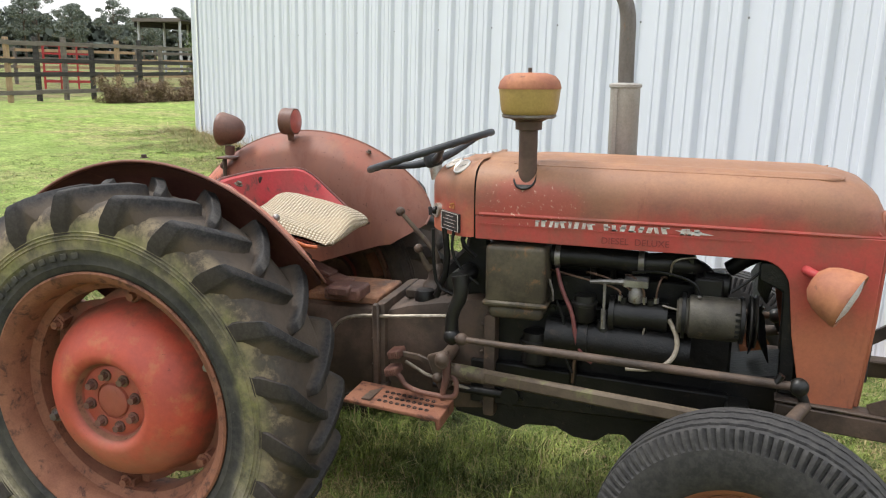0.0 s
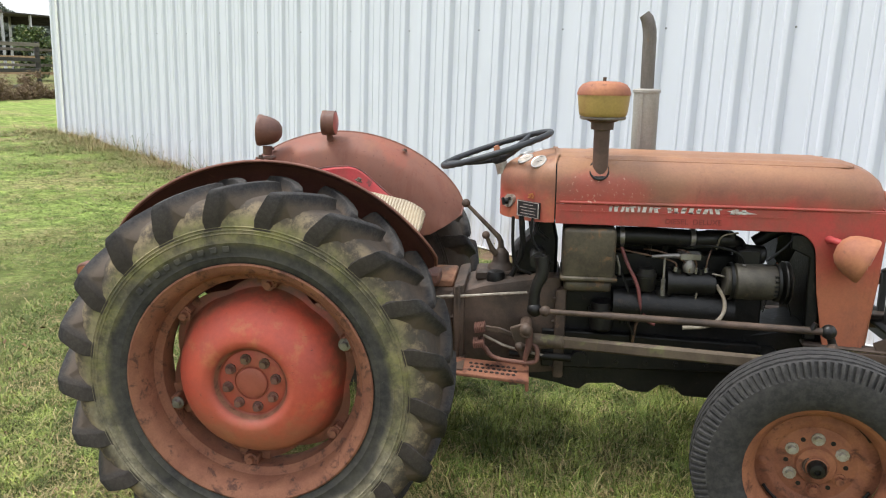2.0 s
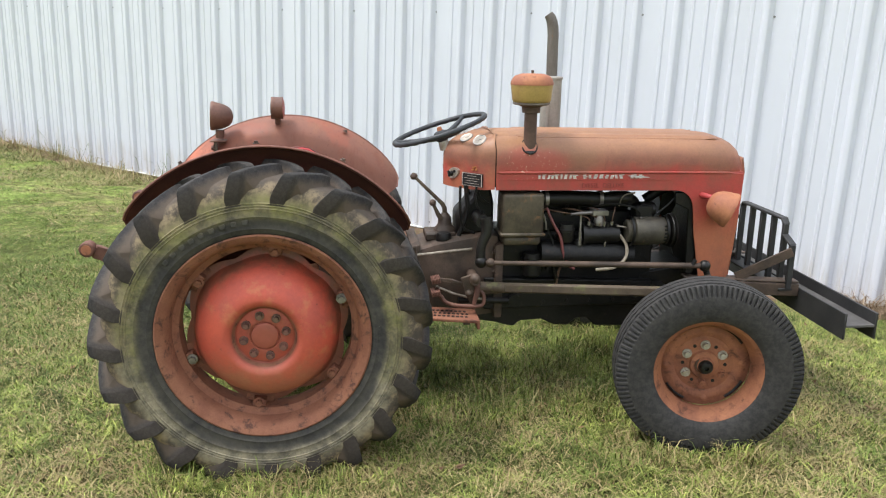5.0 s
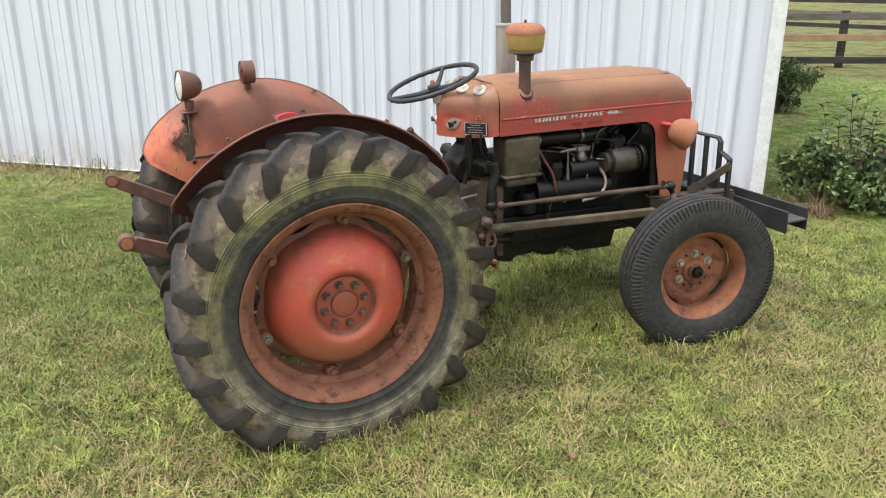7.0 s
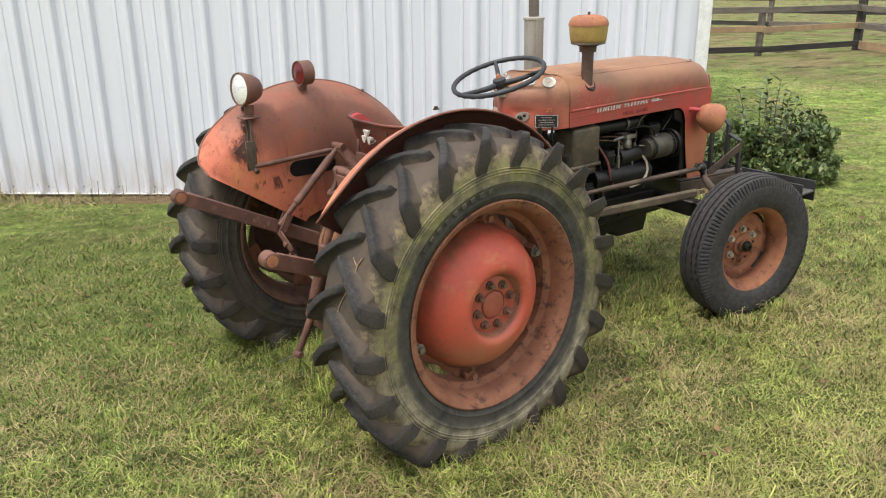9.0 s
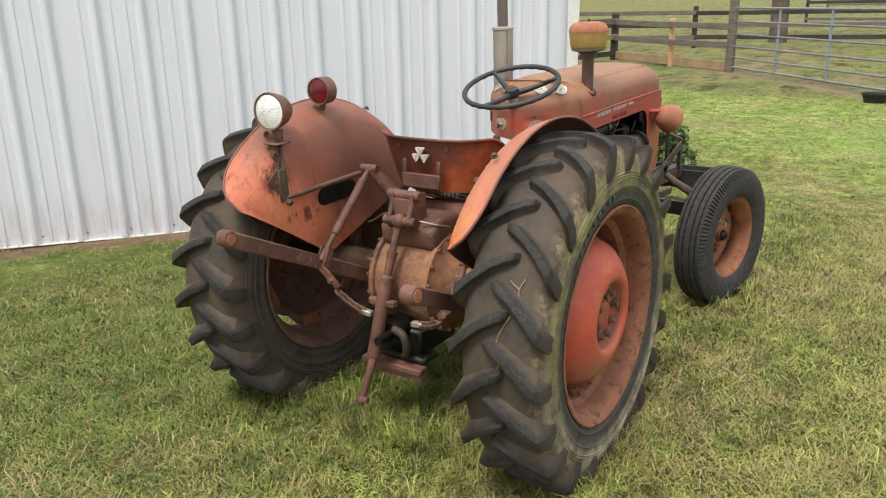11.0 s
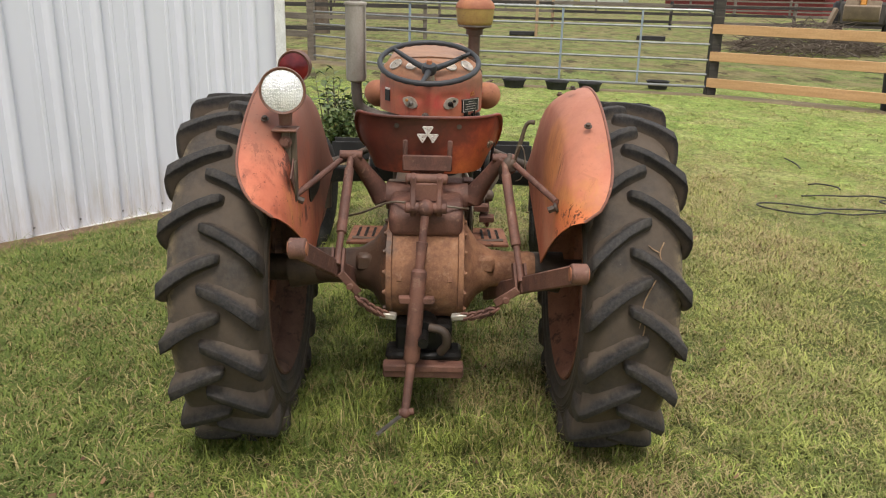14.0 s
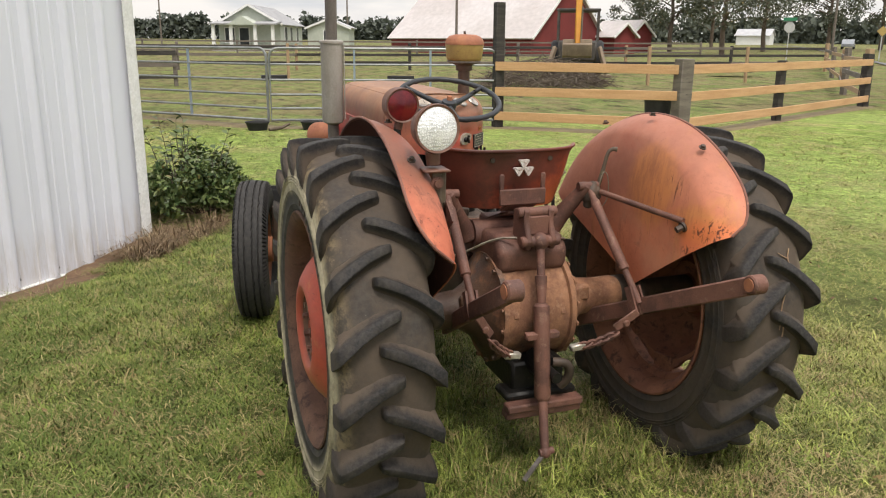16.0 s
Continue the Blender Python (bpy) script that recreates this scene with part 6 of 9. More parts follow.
for y, z1 in ((-0.205, 1.04), (-0.235, 1.02)):
    q = Shape()
    q.tube([(0.20, y, 0.86), (0.23, y - 0.01, 0.95), (0.26, y - 0.015, z1)], 0.007, 8, 1)
    quad = part("hydraulic_lever", q, M_ENGINE2, tractor)
    kb = Shape()
    kb.ball((0.26, y - 0.015, z1), 0.013)
    part("lever_knob", kb, M_STEEL, quad)

# -- seat
def seat_rows(inset, drop):
    out = []
    for i in range(33):
        a = radians(-135 + 270 * i / 32)
        c, s_ = math.cos(a), math.sin(a)
        x = 0.205 - (0.205 - inset) * c if abs(a) < math.pi / 2 else 0.205 - (0.275 - inset) * c
        y = (0.262 - inset) * (abs(s_) ** 0.60) * (1 if s_ > 0 else -1)
        f = max(0.0, (abs(math.degrees(a)) - 58) / 77)
        top = 1.145 - 0.195 * (1 - math.cos(math.pi * min(1.0, f))) / 2
        rows_ = [(x - 0.012 * c, y * 1.04, top), (x, y, top - 0.006)]
        for q in (0.25, 0.5, 0.75, 1.0):
            sh_ = 1 - 0.22 * q
            rows_.append((0.205 + (x - 0.205) * sh_, y * sh_, top - 0.006 + (0.935 + drop - top + 0.006) * q ** 0.8))
        rows_ += [(0.205 + (x - 0.205) * 0.45, y * 0.45, 0.925 + drop), (0.205, 0.0, 0.920 + drop)]
        out.append(rows_)
    return out


pan = Shape()
pan.sheet(seat_rows(0.0, 0.0))
seat = part("seat", pan, M_SEAT, tractor, "rusty red steel pan seat with a rolled top edge", solid=0.003)
lin = Shape()
lin.sheet(seat_rows(0.006, 0.006))
part("seat_lining", lin, M_SEAT_IN, seat)
tr = Shape()
tr.tube([Vector(r[0]) for r in seat_rows(0.0, 0.0)], 0.006, 8)
part("seat_edge", tr, M_SEAT, seat)
part("seat_bracket", Shape().add([], []).box((-0.018, -0.088, 0.955), (-0.006, 0.088, 1.012)).box((-0.012, -0.088, 1.0), (-0.002, -0.070, 1.065)).box((-0.012, 0.070, 1.0), (-0.002, 0.088, 1.065)), M_LINK, seat, bevel=0.004)
spr = Shape()
spr.bar((-0.012, 0, 0.962), (0.05, 0, 0.925), 0.12, 0.012)
spr.bar((0.03, 0.0, 0.92), (0.36, 0.0, 0.80), 0.07, 0.014)
spr.bar((0.30, 0.0, 0.80), (0.42, 0.0, 0.765), 0.10, 0.02)
part("seat_spring", spr, M_LINK, seat, bevel=0.003)
em = Shape()
for cy, cz, r in ((0.0, 1.103, 0.020), (-0.0185, 1.076, 0.020), (0.0185, 1.076, 0.020)):
    for rr, w_ in ((r, 0.0042), (r * 0.48, 0.0050)):
        tri_ = [Vector((0.12 * abs(cy) - 0.0125, cy + rr * math.sin(radians(180 + 120 * k)), cz + 0.9 * rr * math.cos(radians(180 + 120 * k)))) for k in range(3)]
        for k in range(3):
            em.bar(tri_[k], tri_[(k + 1) % 3], 0.012, w_, up=(0, 0.3, 1))
part("emblem", em, M_WHITE, seat, "worn white emblem of three triangles")
for y in (-0.11, 0.11):
    b = Shape()
    b.bolt((0.018, y, 1.112), (-1, 0, 0), 0.010, 0.014)
    part("seat_bolt", b, M_GEARBOX, seat)

# -- lamps
def tube_lamp(name, centre, direction, r, depth, shell, lens, label, lens_label):
    d = Vector(direction).normalized()
    m = Matrix.Translation(centre) @ d.to_track_quat("Z", "Y").to_matrix().to_4x4()
    sh_ = Shape()
    sh_.lathe([(r * 0.93, 0.0), (r * 1.03, 0.003), (r * 1.06, -0.006), (r * 1.03, -0.016), (r * 1.0, -0.022), (r * 0.96, -depth * 0.36), (r * 0.84, -depth * 0.62), (r * 0.66, -depth * 0.82), (r * 0.40, -depth * 0.95), (0.0005, -depth)], m, 36)
    ob = part(name, sh_, shell, tractor, label)
    le = Shape()
    le.lathe([(0.0005, 0.010), (r * 0.5, 0.007), (r * 0.94, -0.002)], Matrix.Identity(4), 32)
    part("lens", le, lens, ob, lens_label, at=m)
    return ob


wl_ob = tube_lamp("work_lamp", (-0.352, 0.437, 1.275), (-1, -0.10, 0.06), 0.067, 0.104, M_LAMP, M_GLASS, "rusty brown rear work lamp", "ribbed clear glass lens")
nk = Shape()
nk.tube([(-0.315, 0.438, 1.205), (-0.318, 0.437, 1.165)], [0.022, 0.020], 14)
nk.box((-0.362, 0.398, 1.150), (-0.285, 0.476, 1.158))
part("lamp_bracket", nk, M_LAMP, wl_ob, bevel=0.003)
up_ = Shape()
up_.box((-0.346, 0.420, 0.985), (-0.338, 0.448, 1.150))
up_.box((-0.336, 0.402, 0.99), (-0.328, 0.424, 1.150))
up_.box((-0.365, 0.404, 0.93), (-0.318, 0.412, 1.06))
post_ = part("bracket_plate", up_, M_ROD, wl_ob, "greasy bolted bracket plate", bevel=0.003)
for z in (1.118, 1.010):
    b = Shape()
    b.bolt((-0.346, 0.434, z), (-1, 0, 0), 0.013, 0.014)
    part("bracket_bolt", b, M_LINK, post_)
pl_ = Shape()
pl_.prism([(-0.42, 1.02), (-0.36, 1.07), (-0.33, 1.0), (-0.34, 0.945)], 0.408, 0.412)
part("torn_plate", pl_, M_LINK, wl_ob)
tail = tube_lamp("tail_lamp", (-0.060, 0.452, 1.312), (-1, -0.02, 0.02), 0.052, 0.055, M_LAMP, M_LENS, "rusty drum-shaped tail lamp", "dark red glass lens")
le2 = Shape()
le2.lathe([(0.0005, 0.006), (0.033, 0.004), (0.049, -0.002)], Matrix.Identity(4), 28)
part("lens", le2, M_LENS_FADED, tail, "faded red glass lens", at=Matrix.Translation((-0.004, 0.453, 1.312)) @ Vector((1, 0, 0)).to_track_quat("Z", "Y").to_matrix().to_4x4())
dr = Shape()
dr.tube([(-0.058, 0.452, 1.312), (-0.006, 0.453, 1.312)], 0.0535, 28, caps=False)
dr.tube([(-0.035, 0.453, 1.27), (-0.035, 0.462, 1.235)], 0.014, 10)
part("lamp_drum", dr, M_LAMP, tail, solid=0.002)
for s in (-1, 1):
    hl_ob = tube_lamp("head_lamp", (1.985, 0.328 * s, 0.935), (1, 0.42 * s, -0.46), 0.076, 0.108, M_CAP, M_GLASS, "rusty orange bullet headlamp", "clear glass headlamp lens")
    ar = Shape()
    ar.tube([(1.925, 0.300 * s, 0.985), (1.897, 0.268 * s, 0.990), (1.885, 0.228 * s, 0.990)], [0.011, 0.012, 0.014], 12, 1)
    part("lamp_arm", ar, M_SEAT_IN, hl_ob)

# -- front guard and beam
beam = Shape()
bx0, bx1, bz0, bz1 = 2.372, 2.520, 0.445, 0.560
beam.box((bx0, -0.655, bz0), (bx0 + 0.010, 0.655, bz1))
beam.box((bx1 - 0.010, -0.655, bz0), (bx1, 0.655, bz1))
guard = part("front_beam", beam, M_BLACKSTEEL, tractor, "black steel H-beam bumper lying across the front", bevel=0.002)
webp = Shape()
webp.box((bx0 + 0.010, -0.653, 0.498), (bx1 - 0.010, 0.653, 0.507))
part("beam_web", webp, M_WEBSTEEL, guard)
fr_x = 2.318
tb = Shape()
tb.box((fr_x - 0.018, -0.195, 0.860), (fr_x + 0.018, 0.195, 0.872))
part("guard_top", tb, M_BLACKSTEEL, guard, bevel=0.003)
for y in (-0.285, -0.208, -0.104, 0.0, 0.104, 0.208, 0.285):
    zt = 0.765 if abs(y) > 0.25 else 0.846 if abs(y) > 0.2 else 0.860
    vb = Shape()
    vb.box((fr_x - 0.013, y - 0.010, 0.555), (fr_x + 0.013, y + 0.010, zt))
    part("guard_bar", vb, M_BLACKSTEEL, guard, bevel=0.002)
for s in (-1, 1):
    cb = Shape()
    cb.bar((fr_x, 0.289 * s, 0.762), (fr_x, 0.210 * s, 0.795), 0.034, 0.012)
    cb.bar((fr_x, 0.212 * s, 0.842), (fr_x, 0.190 * s, 0.866), 0.034, 0.012)
    part("guard_corner", cb, M_BLACKSTEEL, guard, bevel=0.003)
    dbz = Shape()
    dbz.bar((2.315, 0.297 * s, 0.735), (2.08, 0.250 * s, 0.605), 0.010, 0.045)
    part("guard_brace", dbz, M_GEARBOX, guard, bevel=0.003)
    rl_ = Shape()
    rl_.bar((1.84, 0.235 * s, 0.568), (2.372, 0.285 * s, 0.548), 0.016, 0.060)
    rl_.bar((1.84, 0.212 * s, 0.606), (2.372, 0.262 * s, 0.586), 0.06, 0.010)
    part("guard_rail", rl_, M_GEARBOX, guard, bevel=0.004)
cross = Shape()
cross.bar((2.318, -0.29, 0.552), (2.318, 0.29, 0.552), 0.09, 0.014)
part("guard_foot", cross, M_BLACKSTEEL, guard, bevel=0.003)

# -- foot rests and pedals
for s in (-1, 1):
    fr_ = Shape()
    fr_.prism([(0.55, 0.492), (0.875, 0.465), (0.875, 0.425), (0.863, 0.425), (0.860, 0.453), (0.55, 0.479)], 0.20 * s, 0.36 * s)
    rest = part("foot_rest", fr_, M_RIM, tractor, "perforated rusty foot plate", bevel=0.003)
    for i in range(9):
        for j in range(3):
            hdot = Shape()
            x, y = 0.66 + i * 0.02 + 0.006 * (j % 2), (0.25 + 0.035 * j) * s
            z = 0.492 - (x - 0.55) * 0.083
            hdot.lathe([(0.0035, 0.0005), (0.0062, 0.0028), (0.008, 0.0)], Matrix.Translation((x, y, z)), 8)
            part("grip_dimple", hdot, M_ENGINE, rest)
    for hx, hz in ((0.62, 0.47), (0.82, 0.44)):
        hg = Shape()
        hg.bar((hx, 0.14 * s, hz), (hx, 0.34 * s, hz + 0.012), 0.03, 0.02)
        part("rest_bracket", hg, M_GEARBOX, rest)
def pedal_pad(x, y, z, parent):
    """A ribbed steel pad tipped towards the driver."""
    pad = Shape()
    tip = Matrix.Translation((x, y, z)) @ Matrix.Rotation(radians(-10), 4, "Y")
    pad.box((-0.020, -0.032, -0.014), (0.020, 0.030, 0.008), tip)
    for q in range(6):
        pad.box((-0.0195 + q * 0.0068, -0.036, -0.012), (-0.0155 + q * 0.0068, 0.030, 0.012), tip)
    part("pedal_pad", pad, M_LINK, parent, "worn ribbed pedal pad", bevel=0.002)


pd = Shape()
pd.tube([(0.690, -0.265, 0.566), (0.714, -0.270, 0.553), (0.728, -0.272, 0.526), (0.769, -0.274, 0.510), (0.830, -0.275, 0.505), (0.890, -0.275, 0.502), (0.905, -0.273, 0.520), (0.902, -0.268, 0.563), (0.880, -0.255, 0.572)], 0.0088, 10, 2)
pedal = part("brake_pedal", pd, M_LINK, tractor, "bent rusty brake pedal")
pedal_pad(0.688, -0.262, 0.572, pedal)
pd = Shape()
pd.bar((0.695, -0.232, 0.618), (0.760, -0.225, 0.608), 0.012, 0.020)
pd.bar((0.755, -0.225, 0.612), (0.845, -0.222, 0.578), 0.012, 0.018)
pedal = part("brake_pedal", pd, M_GEARBOX, tractor, "greasy inner brake pedal", bevel=0.003)
pedal_pad(0.690, -0.236, 0.622, pedal)
arm = Shape()
arm.tube([(0.870, -0.272, 0.636), (0.873, -0.276, 0.600), (0.870, -0.276, 0.560), (0.861, -0.274, 0.530), (0.858, -0.272, 0.490)], [0.013, 0.013, 0.012, 0.010, 0.008], 10, 1)
part("brake_arm", arm, M_LINK, tractor)
knob = Shape()
knob.ball((0.838, -0.262, 0.560), 0.018)
knob.tube([(0.845, -0.26, 0.562), (0.905, -0.255, 0.562), (1.040, -0.205, 0.552)], 0.010, 10)
part("brake_rod_end", knob, M_GEARBOX, tractor)
bc = Shape()
bc.tube([(0.86, -0.16, 0.625), (0.86, -0.30, 0.625)], 0.022, 14)
bc.ball((0.86, -0.285, 0.633), 0.024)
bc.prism([(0.80, 0.63), (0.87, 0.655), (0.885, 0.54), (0.85, 0.50), (0.83, 0.54)], -0.262, -0.245)
part("brake_cross_shaft", bc, M_GEARBOX, tractor, bevel=0.004)
cb = Shape()
cb.tube([(0.40, -0.175, 0.52), (0.43, -0.185, 0.66), (0.50, -0.185, 0.715), (0.64, -0.185, 0.722), (0.77, -0.18, 0.735), (0.86, -0.17, 0.74)], 0.0065, 8, 2)
cb.tube([(0.70, -0.18, 0.57), (0.80, -0.20, 0.53), (0.95, -0.19, 0.50)], 0.006, 8, 1)
part("grey_cable", cb, M_BRASS, tractor, "pale grey control cable")
st_ = Shape()
st_.box((0.588, -0.20, 0.43), (0.612, -0.178, 0.765))
part("gearbox_strap", st_, M_GEARBOX, tractor, bevel=0.006)
tie = Shape()
tie.tube([(0.80, -0.185, 0.505), (1.06, -0.185, 0.495)], 0.014, 10)
tie.tube([(1.06, -0.175, 0.497), (1.06, -0.20, 0.497)], 0.03, 14)
part("brake_rod", tie, M_ENGINE, tractor)
fu = Shape()
fu.box((0.40, -0.17, 0.755), (0.53, -0.06, 0.80))
fu.box((0.42, -0.19, 0.775), (0.50, -0.14, 0.81))
part("control_housing", fu, M_LINK, tractor, bevel=0.008)
for pts, r in ((((0.80, -0.19, 1.03), (0.80, -0.19, 0.93), (0.81, -0.185, 0.84), (0.87, -0.18, 0.815)), 0.006), (((0.83, -0.16, 1.03), (0.84, -0.16, 0.9), (0.80, -0.16, 0.80)), 0.011),
               (((0.90, -0.14, 1.03), (0.88, -0.15, 0.98), (0.93, -0.15, 0.94)), 0.008), (((0.86, 0.05, 1.03), (0.87, 0.03, 0.93), (0.92, 0.0, 0.88)), 0.009),
               (((0.87, -0.20, 1.03), (0.865, -0.205, 0.96), (0.90, -0.20, 0.90), (0.95, -0.19, 0.86)), 0.005)):
    wiring = Shape()
    wiring.tube(pts, r, 8, 1)
    part("dash_cable", wiring, M_ENGINE, tractor)

# -- the cushion lies on the seat
cu = Shape()
for sgn in (1,):
    rows = []
    for i in range(13):
        u = -1 + 2 * i / 12
        row = []
        for j in range(25):
            t = 2 * math.pi * j / 24
            px, pz = math.cos(t), math.sin(t)
            sx = (abs(px) ** 0.5) * (1 if px > 0 else -1) * 0.188
            sz = (abs(pz) ** 0.75) * (1 if pz > 0 else -1) * 0.034
            k = (1 - abs(u) ** 5) ** 0.5 if abs(u) < 1 else 0.0
            row.append((sx * (0.86 + 0.14 * k), u * 0.205 + 0.010 * math.sin(3.1 * px + 0.6), sz * max(0.12, k) * (1 + 0.22 * math.sin(5 * u + 2.3 * px)) + 0.012 * math.sin(2.6 * u + 1.8 * px)))
        rows.append(row)
    cu.sheet(rows)
cushion = single("seat_cushion", cu, M_WOVEN, "pale woven straw cushion lying on the tractor seat", "cushion")
cushion.matrix_basis = pose(0.255, -0.02, 1.010, 2, 9, 4)

# ---- materials of the surroundings ----
def siding_material(name, base):
    k = Nodes(name)
    n1 = k.noise(1.1, 4, 0.6, (1.0, 1.0, 0.35))
    n2 = k.noise(14.0, 5, 0.7, (1.0, 1.0, 0.12))
    col = k.mix(k.step(n1, 0.35, 0.7), base, tuple(c * 0.94 for c in base))
    col = k.mix(k.math("MULTIPLY", k.step(n2, 0.5, 0.8), 0.22), col, (0.62, 0.62, 0.60))
    z = k.axis(2)
    splash = k.math("MULTIPLY", k.math("SUBTRACT", 1.0, k.step(z, 0.0, 0.32)), k.step(n2, 0.35, 0.7))
    col = k.mix(k.math("MULTIPLY", splash, 0.5), col, (0.42, 0.36, 0.27))
    return k.done(col, 0.42, 0.0, k.noise(2.5, 3), 0.05, 0.01, 0.45)


def straw_patches(k):
    """Where the lawn is dry: large drifts broken up by smaller ones."""
    drift = k.noise(0.62, 6, 0.68)
    spots = k.noise(3.4, 5, 0.7)
    level = k.math("ADD", k.math("MULTIPLY", drift, 0.62), k.math("MULTIPLY", spots, 0.38))
    # worn places where the lawn has died back
    for cx, cy, r in ((-0.95, -0.68, 0.75), (-1.6, -1.6, 1.0), (-3.1, 3.5, 0.9), (-5.0, 6.4, 1.7), (4.7, -2.3, 1.5), (3.4, -2.0, 1.5), (3.2, -3.3, 1.1), (1.9, -2.2, 0.8)):
        dx, dy = k.math("SUBTRACT", k.axis(0), cx), k.math("SUBTRACT", k.axis(1), cy)
        away = k.math("SQRT", k.math("ADD", k.math("MULTIPLY", dx, dx), k.math("MULTIPLY", dy, dy)))
        level = k.math("ADD", level, k.math("MULTIPLY", k.math("SUBTRACT", 1.0, k.step(away, 0.0, r)), 0.085))
    return k.step(level, 0.47, 0.60)


def barn_side_green(k):
    """The darker, greener lawn towards the barn."""
    y = k.math("ADD", k.axis(1), k.math("MULTIPLY", k.axis(0), -0.15))
    return k.step(k.math("ADD", y, k.math("MULTIPLY", k.noise(0.9, 5, 0.65), 2.0)), 0.6, 2.6)


def ground_material():
    k = Nodes("mown_grass_ground")
    mid = k.noise(3.2, 6, 0.65)
    fine = k.noise(55.0, 5, 0.75)
    far = k.noise(0.10, 5, 0.65)
    green = k.mix(k.step(mid, 0.35, 0.66), (0.118, 0.178, 0.038), (0.222, 0.276, 0.072))
    straw = k.mix(k.step(fine, 0.35, 0.7), (0.30, 0.245, 0.125), (0.20, 0.155, 0.080))
    col = k.mix(k.math("MULTIPLY", straw_patches(k), 0.75), green, straw)
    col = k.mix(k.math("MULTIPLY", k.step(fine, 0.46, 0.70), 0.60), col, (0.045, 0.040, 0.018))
    tuft = k.noise(6.0, 6, 0.75)
    col = k.hsv(col, k.math("ADD", k.math("MULTIPLY", k.step(tuft, 0.34, 0.66), 0.8), 0.6))
    col = k.mix(k.math("MULTIPLY", k.step(far, 0.42, 0.62), 0.6), col, (0.190, 0.245, 0.074))
    crisp = k.noise(19.0, 6, 0.8)
    col = k.hsv(col, k.math("ADD", k.math("MULTIPLY", k.step(crisp, 0.36, 0.64), 0.75), 0.62))
    # thatch tone round the tractor, darkened to paint the shade between blades
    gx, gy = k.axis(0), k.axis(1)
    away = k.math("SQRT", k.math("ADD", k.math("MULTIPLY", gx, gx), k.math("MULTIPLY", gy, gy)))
    thatch_shade = k.math("SUBTRACT", 1.0, k.step(k.math("ADD", away, k.math("MULTIPLY", k.noise(0.8, 5, 0.7), 3.0)), 3.5, 7.5))
    col = k.mix(k.math("MULTIPLY", thatch_shade, 0.75), col, k.mix(mid, (0.026, 0.028, 0.010), (0.060, 0.048, 0.024)))
    coarse = k.noise(1.1, 7, 0.8, (0.8, 1.0, 1.0))
    col = k.hsv(col, k.math("ADD", k.math("MULTIPLY", k.step(coarse, 0.35, 0.65), 0.36), 0.86))
    # grazed ground inside the pens: mottled, with bare earth and dark droppings
    x = k.axis(0)
    pen = k.step(k.math("ADD", x, k.math("MULTIPLY", k.axis(1), 0.0)), 11.2, 13.5)
    pen = k.math("MAXIMUM", pen, k.math("SUBTRACT", 1.0, k.step(x, -21.0, -19.2)))
    col = k.hsv(col, k.math("SUBTRACT", 1.0, k.math("MULTIPLY", pen, 0.15)))
    col = k.mix(k.math("MULTIPLY", pen, 0.5), col, (0.122, 0.150, 0.050))
    bare = k.math("MULTIPLY", pen, k.step(k.noise(0.55, 8, 0.80), 0.42, 0.56))
    col = k.mix(k.math("MULTIPLY", bare, 0.75), col, (0.185, 0.140, 0.078))
    mottle = k.math("MULTIPLY", pen, k.step(k.noise(1.9, 7, 0.8, (0.45, 1.0, 1.0)), 0.40, 0.62))
    col = k.hsv(col, k.math("SUBTRACT", 1.28, k.math("MULTIPLY", mottle, 0.60)))
    dung = k.math("MULTIPLY", pen, k.step(k.noise(1.3, 5, 0.75, (0.5, 1.0, 1.0)), 0.565, 0.615))
    col = k.mix(k.math("MULTIPLY", dung, 0.85), col, (0.050, 0.036, 0.024))
    return k.done(col, 0.95, 0.0, fine, 0.9, 0.03, 0.1)


def blade_material(name, greens, straws, share):
    """Each blade has its own tone; the dry ones gather in patches."""
    k = Nodes(name)
    i = k.island()
    g = k.mix(i, greens[0], greens[1])
    cool = k.step(k.noise(2.3, 5, 0.65), 0.44, 0.62)
    g = k.mix(k.math("MULTIPLY", cool, 0.6), g, greens[2])
    tuft = k.step(k.noise(7.5, 5, 0.7), 0.34, 0.66)
    g = k.hsv(g, k.math("ADD", k.math("MULTIPLY", tuft, 1.14), 0.43))
    g = k.hsv(g, k.math("ADD", k.math("MULTIPLY", k.math("FRACT", k.math("MULTIPLY", i, 17.3)), 0.75), 0.62))
    barn_green = barn_side_green(k)
    dry = k.step(k.math("ADD", k.math("MULTIPLY", k.axis(1), -1.0), k.math("MULTIPLY", k.noise(0.8, 5, 0.65), 2.2)), 1.7, 3.7)
    g = k.mix(k.math("MULTIPLY", dry, 0.60), g, k.mix(i, (0.22, 0.218, 0.062), (0.45, 0.425, 0.15)))
    g = k.mix(k.math("MULTIPLY", barn_green, 0.62), g, greens[2])
    odds = k.math("ADD", k.math("MULTIPLY", k.math("MULTIPLY", straw_patches(k), share), k.math("SUBTRACT", 1.0, k.math("MULTIPLY", barn_green, 0.5))), 0.10)
    pick = k.math("LESS_THAN", k.math("FRACT", k.math("MULTIPLY", i, 37.7)), odds)
    s = k.mix(k.math("FRACT", k.math("MULTIPLY", i, 91.3)), straws[0], straws[1])
    brown = k.step(k.noise(4.3, 4, 0.7), 0.54, 0.64)
    s = k.mix(k.math("MULTIPLY", brown, 0.55), s, (0.22, 0.140, 0.075))
    return k.done(k.mix(pick, g, s), 0.6, 0.0, None, spec=0.2)


